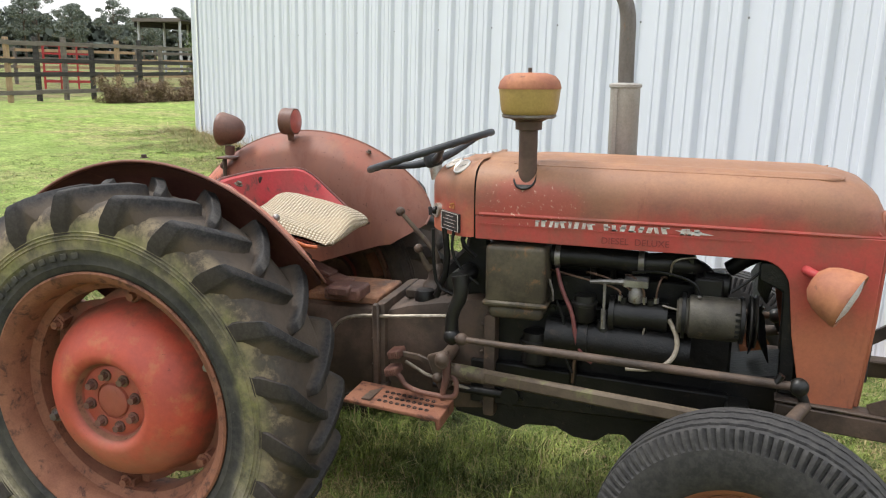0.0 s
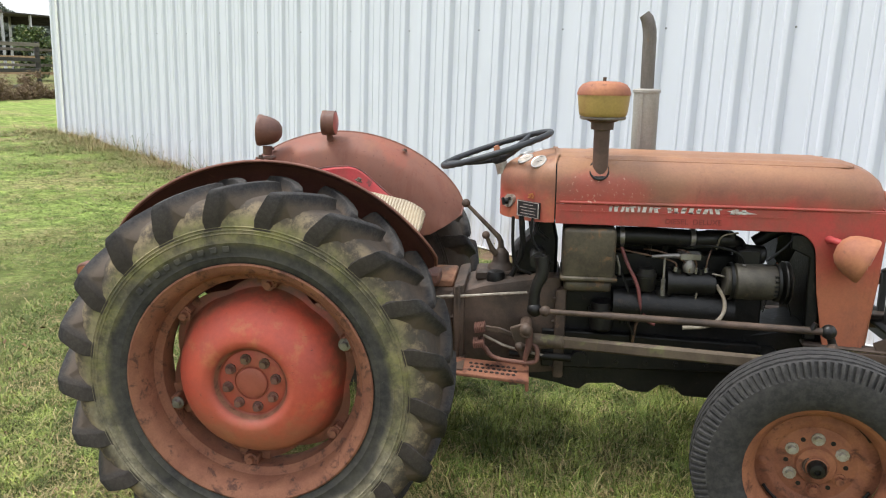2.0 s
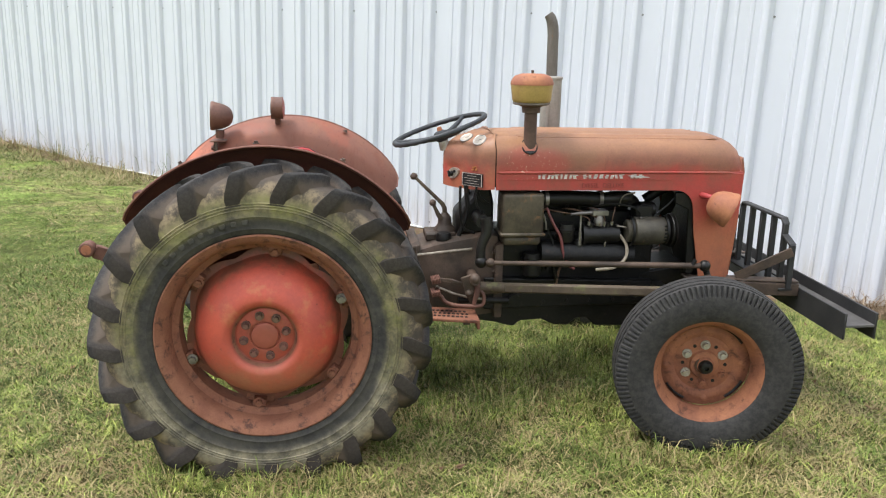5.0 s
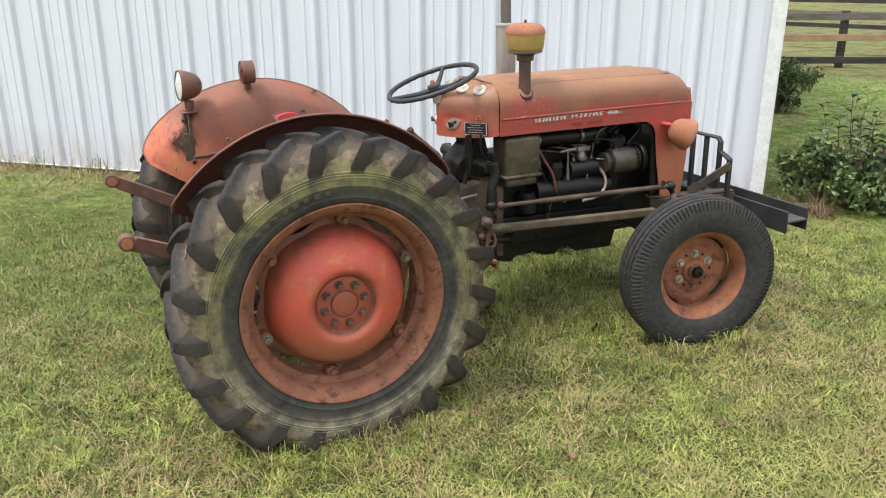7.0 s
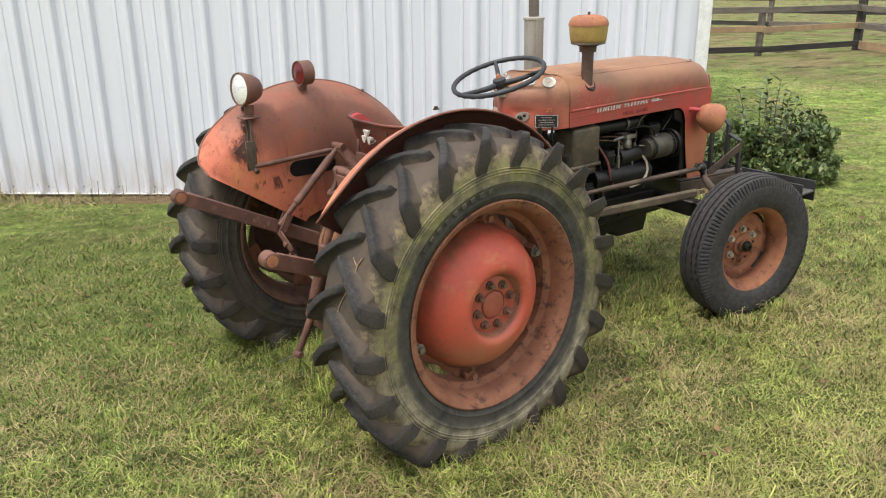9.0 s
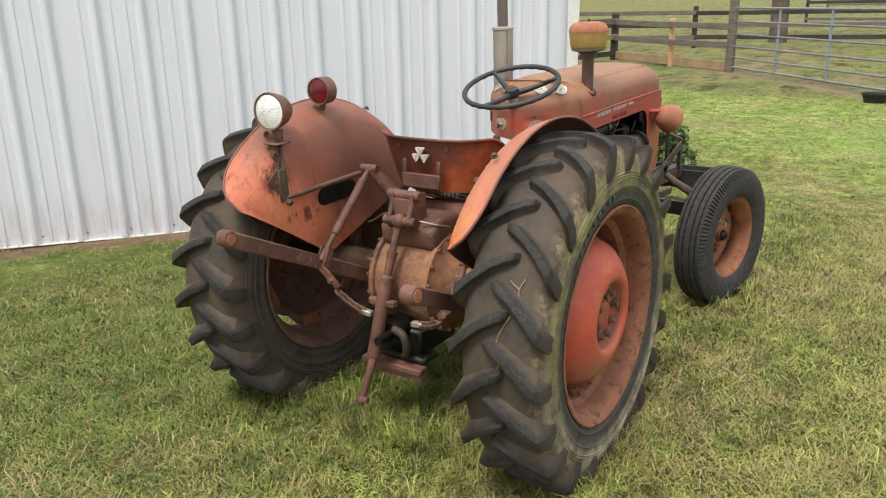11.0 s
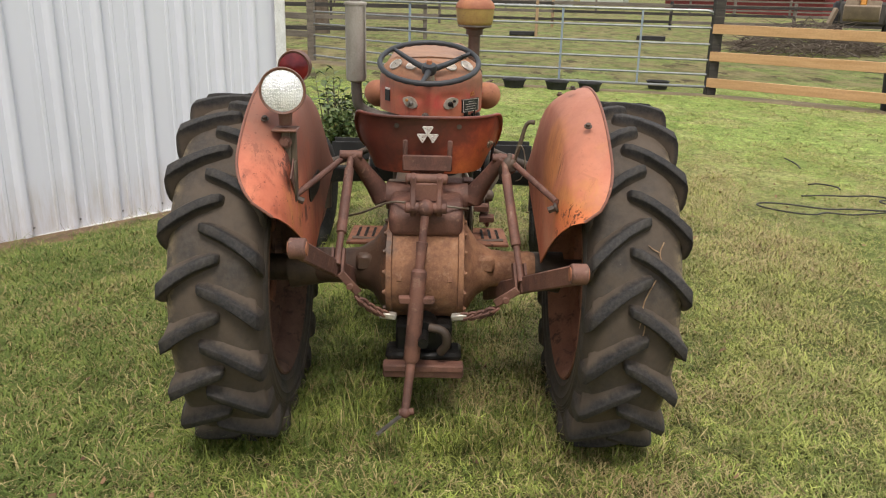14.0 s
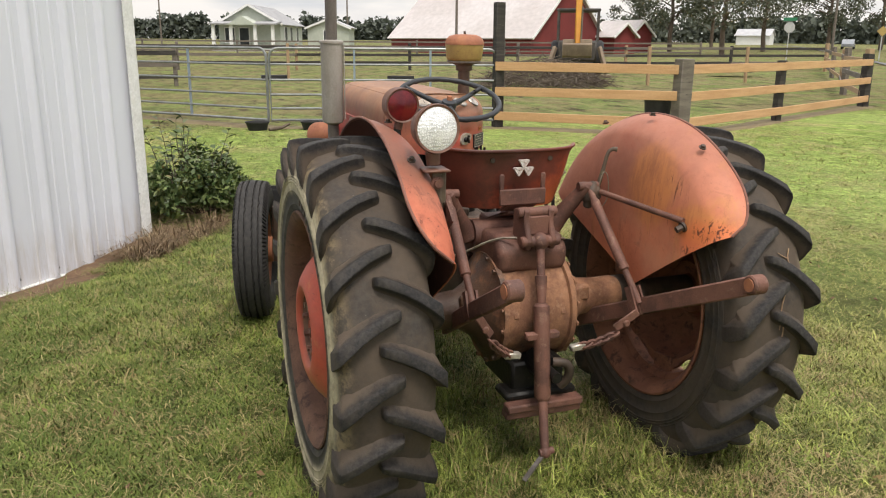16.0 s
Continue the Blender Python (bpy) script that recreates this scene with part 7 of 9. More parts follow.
M_SIDING = siding_material("white_ribbed_siding", (0.662, 0.680, 0.742))
M_TRIM = worn("scuffed_white_trim", (0.74, 0.74, 0.73), (0.66, 0.66, 0.64), (0.40, 0.41, 0.43), 0.30, 12, 0.5, fine=60)
M_SCREW = worn("grey_screw_head", (0.30, 0.30, 0.30), (0.22, 0.22, 0.22), None, 0, 30, 0.5, 0.5)
M_FOOTING = worn("earthy_concrete_footing", (0.17, 0.125, 0.085), (0.12, 0.085, 0.058), (0.24, 0.21, 0.17), 0.4, 6, 0.95, fine=40, bump=0.8)
M_WALLSOIL = worn("bare_brown_soil", (0.175, 0.105, 0.062), (0.110, 0.066, 0.040), (0.22, 0.165, 0.10), 0.45, 7, 0.95, fine=45, bump=1.0)
M_ROOFTIN = worn("grey_tin_roof", (0.48, 0.48, 0.48), (0.40, 0.40, 0.41), (0.30, 0.24, 0.2), 0.25, 0.8, 0.5, 0.3, fine=10)
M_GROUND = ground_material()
M_GRASS = blade_material("grass_blades", ((0.074, 0.114, 0.019), (0.305, 0.328, 0.084), (0.098, 0.142, 0.032)), ((0.43, 0.355, 0.170), (0.25, 0.19, 0.088)), 0.46)
M_DRYGRASS = blade_material("dry_weeds", ((0.24, 0.24, 0.09), (0.40, 0.34, 0.17), (0.30, 0.25, 0.12)), ((0.50, 0.38, 0.23), (0.30, 0.20, 0.115)), 0.85)
M_DEADSTALK = blade_material("dead_stalks", ((0.15, 0.100, 0.060), (0.27, 0.195, 0.115), (0.13, 0.085, 0.050)), ((0.44, 0.345, 0.22), (0.14, 0.085, 0.050)), 0.7)
M_BLACKWOOD = worn("black_weathered_board", (0.030, 0.027, 0.025), (0.055, 0.048, 0.043), (0.14, 0.125, 0.11), 0.35, 3, 0.9, fine=60, stretch=(0.4, 0.4, 4))
M_GREYWOOD = worn("grey_weathered_wood", (0.175, 0.150, 0.125), (0.125, 0.105, 0.088), (0.07, 0.058, 0.05), 0.4, 4, 0.9, fine=60, stretch=(0.5, 0.5, 3))
M_NEWWOOD = worn("new_pine_board", (0.56, 0.335, 0.175), (0.48, 0.275, 0.135), (0.40, 0.21, 0.10), 0.3, 3, 0.75, fine=40, stretch=(0.5, 0.5, 6))
M_TANWOOD = worn("tan_post_wood", (0.38, 0.26, 0.15), (0.30, 0.20, 0.12), (0.2, 0.13, 0.09), 0.3, 3, 0.85, fine=40)
M_GALV = worn("galvanised_gate_tube", (0.27, 0.28, 0.28), (0.20, 0.21, 0.21), (0.30, 0.25, 0.2), 0.15, 5, 0.45, 0.5, fine=60)
M_BLUETUBE = worn("grey_blue_gate_upright", (0.24, 0.30, 0.38), (0.30, 0.34, 0.40), None, 0, 6, 0.45, 0.3)
M_TUB = worn("black_rubber_tub", (0.016, 0.016, 0.017), (0.028, 0.027, 0.027), (0.12, 0.10, 0.08), 0.2, 6, 0.7)
M_BARK = worn("brown_bark", (0.095, 0.070, 0.052), (0.135, 0.105, 0.08), (0.05, 0.038, 0.03), 0.4, 4, 0.95, fine=20, bump=0.9)
M_BRUSH = worn("dry_brush", (0.150, 0.120, 0.092), (0.080, 0.060, 0.046), (0.27, 0.23, 0.19), 0.35, 1.5, 0.95)
M_ASPHALT = worn("grey_asphalt", (0.155, 0.150, 0.145), (0.125, 0.122, 0.118), None, 0, 0.5, 0.9, fine=40)
M_DIRT = worn("bare_fence_line_dirt", (0.140, 0.104, 0.058), (0.19, 0.150, 0.082), (0.085, 0.078, 0.035), 0.5, 2.2, 0.95, fine=30, bump=0.8)
M_REDBARN = worn("dark_red_barn_wall", (0.185, 0.032, 0.030), (0.15, 0.028, 0.026), (0.10, 0.024, 0.022), 0.3, 0.5, 0.8, fine=4)
M_WHITEROOF = worn("pale_pink_grey_roof", (0.50, 0.465, 0.455), (0.44, 0.40, 0.385), (0.36, 0.29, 0.27), 0.3, 0.15, 0.6, fine=2)
M_SAGE = worn("sage_green_lap_wall", (0.46, 0.49, 0.42), (0.40, 0.43, 0.37), None, 0, 0.5, 0.8, fine=4)
M_HOUSEWHITE = worn("white_house_trim", (0.76, 0.76, 0.74), (0.70, 0.70, 0.68), None, 0, 1, 0.7)
M_SHINGLE = worn("grey_shingle_roof", (0.34, 0.34, 0.345), (0.27, 0.27, 0.275), None, 0, 1.2, 0.85, fine=6)
M_DARKPANE = worn("dark_window_pane", (0.03, 0.035, 0.04), (0.05, 0.055, 0.06), None, 0, 1, 0.15)
M_DIGGER = worn("faded_digger_yellow", (0.56, 0.26, 0.030), (0.48, 0.20, 0.03), (0.30, 0.10, 0.05), 0.35, 2, 0.6)
M_DIGDARK = worn("dark_digger_steel", (0.045, 0.042, 0.04), (0.085, 0.075, 0.065), (0.16, 0.10, 0.07), 0.3, 3, 0.7)
M_DIGTAN = worn("muddy_bucket_steel", (0.26, 0.20, 0.14), (0.19, 0.145, 0.105), (0.12, 0.09, 0.07), 0.3, 3, 0.85)
M_SIGNGREY = worn("sign_back_aluminium", (0.50, 0.50, 0.49), (0.44, 0.44, 0.43), None, 0, 3, 0.5, 0.4)
M_SIGNGREEN = worn("green_street_sign", (0.02, 0.16, 0.075), (0.025, 0.18, 0.085), None, 0, 3, 0.5)
M_SIGNYEL = worn("yellow_diamond_sign_back", (0.42, 0.30, 0.10), (0.36, 0.25, 0.09), None, 0, 3, 0.5)
M_CARPAINT = worn("silver_grey_car_paint", (0.36, 0.37, 0.38), (0.33, 0.34, 0.35), None, 0, 2, 0.3, 0.4)
M_REDGATE = worn("red_painted_pen_steel", (0.38, 0.035, 0.035), (0.30, 0.035, 0.032), (0.18, 0.06, 0.04), 0.25, 3, 0.6)
M_CORD = worn("black_rubber_cord", (0.028, 0.027, 0.024), (0.045, 0.042, 0.036), None, 0, 6, 0.6)


def leaf_material(name, a, b, rough=0.5):
    k = Nodes(name)
    i = k.island()
    col = k.mix(i, a, b)
    col = k.mix(k.math("MULTIPLY", k.step(k.math("FRACT", k.math("MULTIPLY", i, 53.1)), 0.93, 0.97), 0.6), col, (0.22, 0.15, 0.05))
    return k.done(col, rough, 0.0, None, spec=0.35)


M_BUSHLEAF = leaf_material("glossy_shrub_leaves", (0.028, 0.060, 0.017), (0.150, 0.188, 0.064), 0.42)
# pine greens are lifted towards grey to paint in distant haze
M_PINE = leaf_material("hazy_pine_foliage", (0.115, 0.138, 0.112), (0.205, 0.228, 0.180), 0.7)
M_OAK = leaf_material("broad_leaf_foliage", (0.055, 0.066, 0.042), (0.110, 0.122, 0.078), 0.65)
# these greens are paled for haze as well
M_FARWOOD = worn("hazy_far_wood_foliage", (0.082, 0.097, 0.080), (0.115, 0.130, 0.104), (0.115, 0.108, 0.092), 0.3, 0.03, 0.9, fine=0.5, bump=0.0)
M_DEADLEAF = leaf_material("fallen_leaves", (0.10, 0.055, 0.032), (0.24, 0.145, 0.075), 0.8)


# ---- ground ----
BC, BD = Vector((4.34, 1.34)), Vector((-0.7607, 0.6492)).normalized()
BN = Vector((BD.y, -BD.x))
if BN.dot(Vector((0, -3)) - BC) < 0:
    BN = -BN


def lift(x, y):
    """Height of the ground."""
    r = math.hypot(x, y)
    z = 0.055 * min(max(x, 0.0), 1.9) / 1.75 * max(0.0, 1 - max(0.0, r - 3.0) / 4.0)
    q = Vector((x, y)) - BC
    u, d = q.dot(BD), q.dot(BN)
    if -1.0 < u < 18.0:
        near = max(0.0, 1 - abs(d) / 2.5)
        z -= 0.235 * near * near * min(1.0, max(0.0, (u + 1.0) / 2.0)) * min(1.0, max(0.0, (15.0 - u) / 6.0))
    z += 0.02 * noise.noise(Vector((x * 0.35, y * 0.35, 0.0))) * min(1.0, max(0.0, (r - 2.0) / 3.0))
    z += 0.0105 * max(0.0, r - 35.0) if r < 260 else 0.0105 * 225
    return z


gs = Shape()
radii = [0.22 * i for i in range(60)] + [13.4, 13.8, 14.2, 14.6, 15.0, 15.5, 16, 17, 18.5, 22, 27, 33, 40, 50, 65, 85, 110, 145, 190, 260, 420, 800, 1600, 3000]
rows = []
for r in radii:
    rows.append([(max(r, 0.001) * math.cos(2 * math.pi * i / 240), max(r, 0.001) * math.sin(2 * math.pi * i / 240), lift(r * math.cos(2 * math.pi * i / 240), r * math.sin(2 * math.pi * i / 240))) for i in range(240)])
gs.sheet(rows, close=True)
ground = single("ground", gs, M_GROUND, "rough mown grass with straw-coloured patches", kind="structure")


def blades(name, count, region, height, width, seed, material, label, two=True, keep=None, lay=(0.3, 1.7), bare=0.31):
    """Grass as one mesh: curved tapering blades on the ground."""
    g = np.random.default_rng(seed)
    x0, x1, y0, y1 = region
    x, y = g.uniform(x0, x1, count), g.uniform(y0, y1, count)
    # clumps
    cx, cy = g.uniform(x0, x1, max(1, count // 26)), g.uniform(y0, y1, max(1, count // 26))
    pick = g.integers(0, len(cx), count)
    near = g.random(count) < 0.55
    x = np.where(near, cx[pick] + g.normal(0, 0.035, count), x)
    y = np.where(near, cy[pick] + g.normal(0, 0.035, count), y)
    q0, q1 = x - BC.x, y - BC.y
    d = q0 * BN.x + q1 * BN.y
    ok = (d > bare + bare * 0.45 * np.sin(q0 * 7.0) * np.sin(q0 * 2.3 + 1.0) + bare * 0.25 * np.sin(q0 * 19.0)) | (q0 * BD.x + q1 * BD.y < -0.05)
    if keep is not None:
        ok &= keep(x, y)
    x, y = x[ok], y[ok]
    n = len(x)
    z = np.array([lift(a, b) for a, b in zip(x, y)]) - 0.004
    uneven = np.array([noise.noise(Vector((a * 4.5, b * 4.5, 0.7))) for a, b in zip(x, y)])
    tall = g.gamma(5.0, 0.2, n) * height * (0.95 + 0.75 * uneven)
    tall = np.clip(tall, height * 0.3, height * 2.4)
    a = g.uniform(0, 2 * np.pi, n)
    lean = g.uniform(lay[0], lay[1], n) * tall
    w = width * g.uniform(0.6, 1.4, n)
    b = a + g.uniform(-0.6, 0.6, n) + np.pi / 2
    dx, dy, sx, sy = np.cos(a), np.sin(a), np.cos(b) * w / 2, np.sin(b) * w / 2
    base = np.stack([x, y, z], 1)
    side = np.stack([sx, sy, np.zeros(n)], 1)
    # a lying blade rises, bends over sideways and droops at its tip
    flop = min(1.0, lay[1] / 4.0)
    bend = g.normal(0, 0.35 * flop, n) * lean
    mid = base + np.stack([dx * lean * (0.35 + 0.15 * flop), dy * lean * (0.35 + 0.15 * flop), tall * (0.6 + 0.35 * flop)], 1)
    tip = base + np.stack([dx * lean - dy * bend, dy * lean + dx * bend, tall * g.uniform(0.75 - 0.6 * flop, 1.0 - 0.2 * flop, n)], 1)
    if two:
        v = np.stack([base - side, base + side, mid + side * 0.8, mid - side * 0.8, tip], 1).reshape(-1, 3)
        o = np.arange(n) * 5
        loops = np.stack([o, o + 1, o + 2, o + 3, o + 3, o + 2, o + 4], 1).ravel()
        starts = np.stack([np.arange(n) * 7, np.arange(n) * 7 + 4], 1).ravel()
    else:
        v = np.stack([base - side, base + side, tip], 1).reshape(-1, 3)
        loops = np.arange(n * 3)
        starts = np.arange(n) * 3
    me = fast_mesh(name, v, loops, starts)
    me.materials.append(material)
    return tagged(new(name, me), label, "grass", kind="stuff")


def inside(r, on=True, ramp=0.9):
    """Blades thin out over the last stretch before the region's edge, and the next region's take over there."""
    def keep(x, y):
        edge = np.minimum(np.minimum(x - r[0], r[1] - x), np.minimum(y - r[2], r[3] - y)) + 0.20 * np.sin(3.1 * x + 1.7 * y) + 0.15 * np.sin(5.3 * y - 2.2 * x)
        chance = np.sin(x * 12.9898 + y * 78.233) * 43758.5453
        within = (chance - np.floor(chance)) < np.clip(edge / ramp, 0, 1)
        return within if on else ~within
    return keep


NEAR = (-2.3, 4.4, -2.7, 3.1)
blades("grass", 430000, NEAR, 0.024, 0.0042, 11, M_GRASS, "short green grass mixed with dry straw blades", True, inside(NEAR), (0.7, 3.4))
blades("grass", 355000, NEAR, 0.026, 0.0034, 19, M_GRASS, "short green grass mixed with dry straw blades", False, inside(NEAR), (0.4, 1.9))
blades("dead_thatch", 118000, NEAR, 0.012, 0.0030, 23, M_DRYGRASS, "dry clippings lying between the grass blades", True, inside(NEAR), (2.0, 6.0))


MIDDLE = (-3.4, 6.4, -4.4, 4.6)
blades("grass", 420000, MIDDLE, 0.024, 0.0056, 12, M_GRASS, "short green grass mixed with dry straw blades", False, inside(NEAR, False), (0.5, 2.6))
blades("grass", 380000, (-8.0, 13.0, -10.0, 10.0), 0.026, 0.0105, 16, M_GRASS, "short green grass mixed with dry straw blades", False, inside(MIDDLE, False), (0.5, 2.6))
# longer tufts left by the mower round the wheels
blades("grass_tufts", 80000, (-0.75, 2.25, -1.05, 1.05), 0.058, 0.0034, 17, M_GRASS, "longer uncut grass under and round the tractor", True,
       lambda x, y: ((np.abs(np.abs(y) - 0.645) < 0.26) & (np.abs(x + 0.02) < 0.36)) | ((np.abs(np.abs(y) - 0.75) < 0.16) & (np.abs(x - 1.76) < 0.22)) | ((np.abs(y) < 0.45 + 0.06 * np.sin(9.0 * x)) & (x > -0.35) & (x < 1.9)))


def by_wall(lo, hi, reach=0.38):
    def keep(x, y):
        q0, q1 = x - BC.x, y - BC.y
        d, u = q0 * BN.x + q1 * BN.y, q0 * BD.x + q1 * BD.y
        return (d > 0.03) & (d < reach * (0.75 + 0.25 * np.sin(3.1 * u) * np.sin(7.7 * u))) & (u > lo) & (u < hi)
    return keep


blades("wall_weeds", 60000, (-9.0, 1.6, 3.0, 13.0), 0.17, 0.006, 14, M_DRYGRASS, "dry weeds growing along the foot of the barn", False, by_wall(4.4, 17.0), bare=0.03)
blades("wall_weeds", 9000, (-9.0, 1.6, 3.0, 13.0), 0.26, 0.006, 24, M_GRASS, "tall green weeds standing against the barn", True, by_wall(5.2, 15.0), bare=0.03)
def on_bank(lo, hi, reach):
    """Rough growth that thins out away from the barn and towards both ends."""
    def keep(x, y):
        q0, q1 = x - BC.x, y - BC.y
        d, u = q0 * BN.x + q1 * BN.y, q0 * BD.x + q1 * BD.y
        chance = np.sin(x * 12.9898 + y * 78.233) * 43758.5453
        chance = chance - np.floor(chance)
        wave = 0.75 + 0.25 * np.sin(2.3 * u) + 0.25 * np.sin(5.9 * u + 3.0 * d)
        fade = np.clip(1.15 - d / (reach * wave), 0, 1) ** 1.5 * np.clip((u - lo) / 2.5, 0, 1) * np.clip((hi - u) / 2.0, 0, 1)
        return (d > 0.03) & (chance < fade)
    return keep


blades("rough_bank", 300000, (-9.6, 1.6, 2.4, 12.6), 0.050, 0.0075, 43, M_DRYGRASS, "rough dry grass and weeds on the bank beside the barn", False, on_bank(5.0, 19.0, 2.4), (0.8, 3.0), 0.05)
blades("rough_bank", 330000, (-9.6, 1.6, 2.4, 12.6), 0.055, 0.0075, 44, M_GRASS, "rough uncut green grass on the bank beside the barn", False, on_bank(5.0, 19.0, 2.6), (0.6, 2.4), 0.05)
blades("rough_bank", 110000, (-9.6, 1.6, 2.4, 12.6), 0.11, 0.0065, 45, M_DRYGRASS, "dry stalks standing on the bank beside the barn", True, on_bank(5.2, 19.0, 0.8), (0.3, 1.4), 0.05)
blades("wall_litter", 150000, (-4.6, 4.3, 1.2, 9.0), 0.050, 0.0050, 41, M_DEADSTALK, "dead stalks and leaves lying along the foot of the barn", False, by_wall(1.2, 11.0, 0.46), (1.0, 3.6), 0.02)
blades("wall_litter", 110000, (-4.6, 4.3, 1.2, 9.0), 0.055, 0.0046, 42, M_GRASS, "green weeds creeping through dead stalks by the barn", False, by_wall(1.2, 11.0, 0.60), (0.6, 2.4), 0.02)
blades("wall_tufts", 9000, (-2.0, 4.2, 1.0, 7.0), 0.07, 0.005, 18, M_GRASS, "green tufts at the foot of the barn wall", False, by_wall(0.3, 4.6), bare=0.04)
for tall_, seed_, n_, lay_, wide_ in ((0.055, 15, 30000, (1.2, 4.0), 0.0055), (0.10, 25, 9000, (0.8, 2.2), 0.0048), (0.17, 35, 700, (0.3, 1.0), 0.0045)):
    blades("dead_grass", n_, (2.9, 5.2, 0.3, 2.4), tall_, wide_, seed_, M_DEADSTALK, "tangled heap of dead grass at the barn corner", True,
           lambda x, y: ((x - 4.02) * BD.x + (y - 1.20) * BD.y) ** 2 / 0.40 + ((x - 4.02) * BN.x + (y - 1.20) * BN.y) ** 2 / 0.085 < 0.75 + 0.45 * np.sin(x * 9.0) * np.sin(y * 11.0), lay_, 0.03)
earth = Shape()
erow = []
for i in range(200):
    u = 0.05 + i * 0.064
    w = 0.36 + 0.10 * noise.noise(Vector((u * 1.7, 0.0, 3.0))) + 0.04 * noise.noise(Vector((u * 6.0, 2.0, 3.0)))
    erow.append([((BC + BD * u + BN * d).x, (BC + BD * u + BN * d).y, lift((BC + BD * u + BN * d).x, (BC + BD * u + BN * d).y) + hz) for d, hz in ((-0.02, 0.030), (w * 0.35, 0.026), (w * 0.7, 0.016), (w, 0.006), (w + 0.05, -0.02))])
earth.sheet(erow)
single("wall_earth", earth, M_WALLSOIL, "strip of bare brown earth along the foot of the barn", "earth", kind="stuff")
# fallen leaves
g = np.random.default_rng(5)
n = 420
x, y = g.uniform(-2.2, 5.0, n), g.uniform(-3.0, 1.8, n)
z = np.array([lift(a, b) for a, b in zip(x, y)]) + 0.020
a = g.uniform(0, 6.28, n)
s_ = g.uniform(0.008, 0.021, n)
vs = []
for k, (ca, cb) in enumerate(((1, 0), (0, 0.6), (-1, 0), (0, -0.6))):
    vs.append(np.stack([x + s_ * (ca * np.cos(a) - cb * np.sin(a)), y + s_ * (ca * np.sin(a) + cb * np.cos(a)), z + g.uniform(-0.012, 0.014, n)], 1))
v = np.stack(vs, 1).reshape(-1, 3)
me = fast_mesh("fallen_leaves", v, np.arange(n * 4), np.arange(n) * 4)
me.materials.append(M_DEADLEAF)
tagged(new("fallen_leaves", me), "scattered dry brown leaves lying on the grass", "leaves", kind="stuff")

# ---- the barn ----
RIB0 = 0.142
BH, BASE, PITCH = 4.4, -0.150, 0.3347
angle_b = math.degrees(math.atan2(BD.y, BD.x))
barn = thing("barn", pose(BC.x, BC.y, 0, 0, 0, angle_b), "white ribbed metal barn with scuffed corner trim", "barn")
# barn-local: x along the long wall away from its corner, +y outwards or inwards by sign OUT
OUT = 1.0 if (Matrix.Rotation(radians(angle_b), 2) @ Vector((0, 1))).dot(BN) > 0 else -1.0
LENGTH, DEPTH = 16.75, 9.0


def rib_profile(ribs, phase=0.0):
    pts = [(0.0, 0.0)]
    for i in range(ribs):
        c = (i + 0.5) * PITCH
        pts += [(c - 0.043, 0.0), (c - 0.040, 0.003), (c - 0.019, 0.034), (c - 0.014, 0.037), (c + 0.014, 0.037), (c + 0.019, 0.034), (c + 0.040, 0.003), (c + 0.043, 0.0)]
        if i < ribs:
            for off in (0.112, 0.223):
                m = c + off
                if m < ribs * PITCH:
                    pts += [(m - 0.018, 0.0), (m - 0.010, 0.007), (m + 0.010, 0.007), (m + 0.018, 0.0)]
    pts.append((ribs * PITCH, 0.0))
    return sorted(pts)


def panel_mesh(name, ribs):
    sh = Shape()
    pr = rib_profile(ribs)
    sh.sheet([[(u, OUT * h, BASE) for u, h in pr], [(u, OUT * h, BH) for u, h in pr]])
    me = sh.mesh(name)
    me.materials.append(M_SIDING)
    return me


wall_back = Shape()
wall_back.box((0, -OUT * 0.15, BASE), (LENGTH, -OUT * 0.003, BH))
wall_long = part("wall_long", wall_back, M_SIDING, barn)
PANEL = panel_mesh("siding_panel", 3)
npan = int(LENGTH / (3 * PITCH))
for i in range(npan + 1):
    ob = new("siding_panel", PANEL)
    ob.parent = wall_long
    ob.location = (RIB0 + i * 3 * PITCH, 0, 0)
sc = Shape()
for zrow in (-0.09, 1.925, 3.6):
    for i in range(0, int(LENGTH / PITCH), 1 if zrow < 0 else 3):
        for off in (-0.050,):
            u = RIB0 + (i + 0.5) * PITCH + off
            if 0.1 < u < LENGTH - 0.1:
                sc.lathe([(0.0005, 0.007), (0.006, 0.006), (0.0065, 0.002), (0.009, 0.001), (0.009, 0.0)], Matrix.Translation((u, OUT * 0.0005, zrow)) @ Matrix.Rotation(radians(-90 * OUT), 4, "X"), 7)
tagged(part("screws", sc, M_SCREW, wall_long), kind="stuff")
for u in (0.0, LENGTH):
    tr = Shape()
    tr.box((u - 0.012 if u == 0 else u - 0.10, OUT * 0.030, BASE), (u + 0.092 if u == 0 else u + 0.012, OUT * 0.038, BH))
    tr.box((u - 0.016 if u == 0 else u + 0.008, -OUT * 0.10, BASE), (u - 0.008 if u == 0 else u + 0.016, OUT * 0.038, BH))
    part("corner_trim", tr, M_TRIM, barn, "scuffed white corner trim")
foot = Shape()
foot.box((0.02, -OUT * 0.30, -0.36), (LENGTH - 0.02, -OUT * 0.012, BASE))
part("footing", foot, M_FOOTING, barn, "earthy concrete footing")
bt_ = Shape()
bt_.bar((0.0, OUT * 0.016, BASE - 0.003), (LENGTH, OUT * 0.016, BASE - 0.003), 0.034, 0.007)
part("base_trim", bt_, M_TRIM, barn)
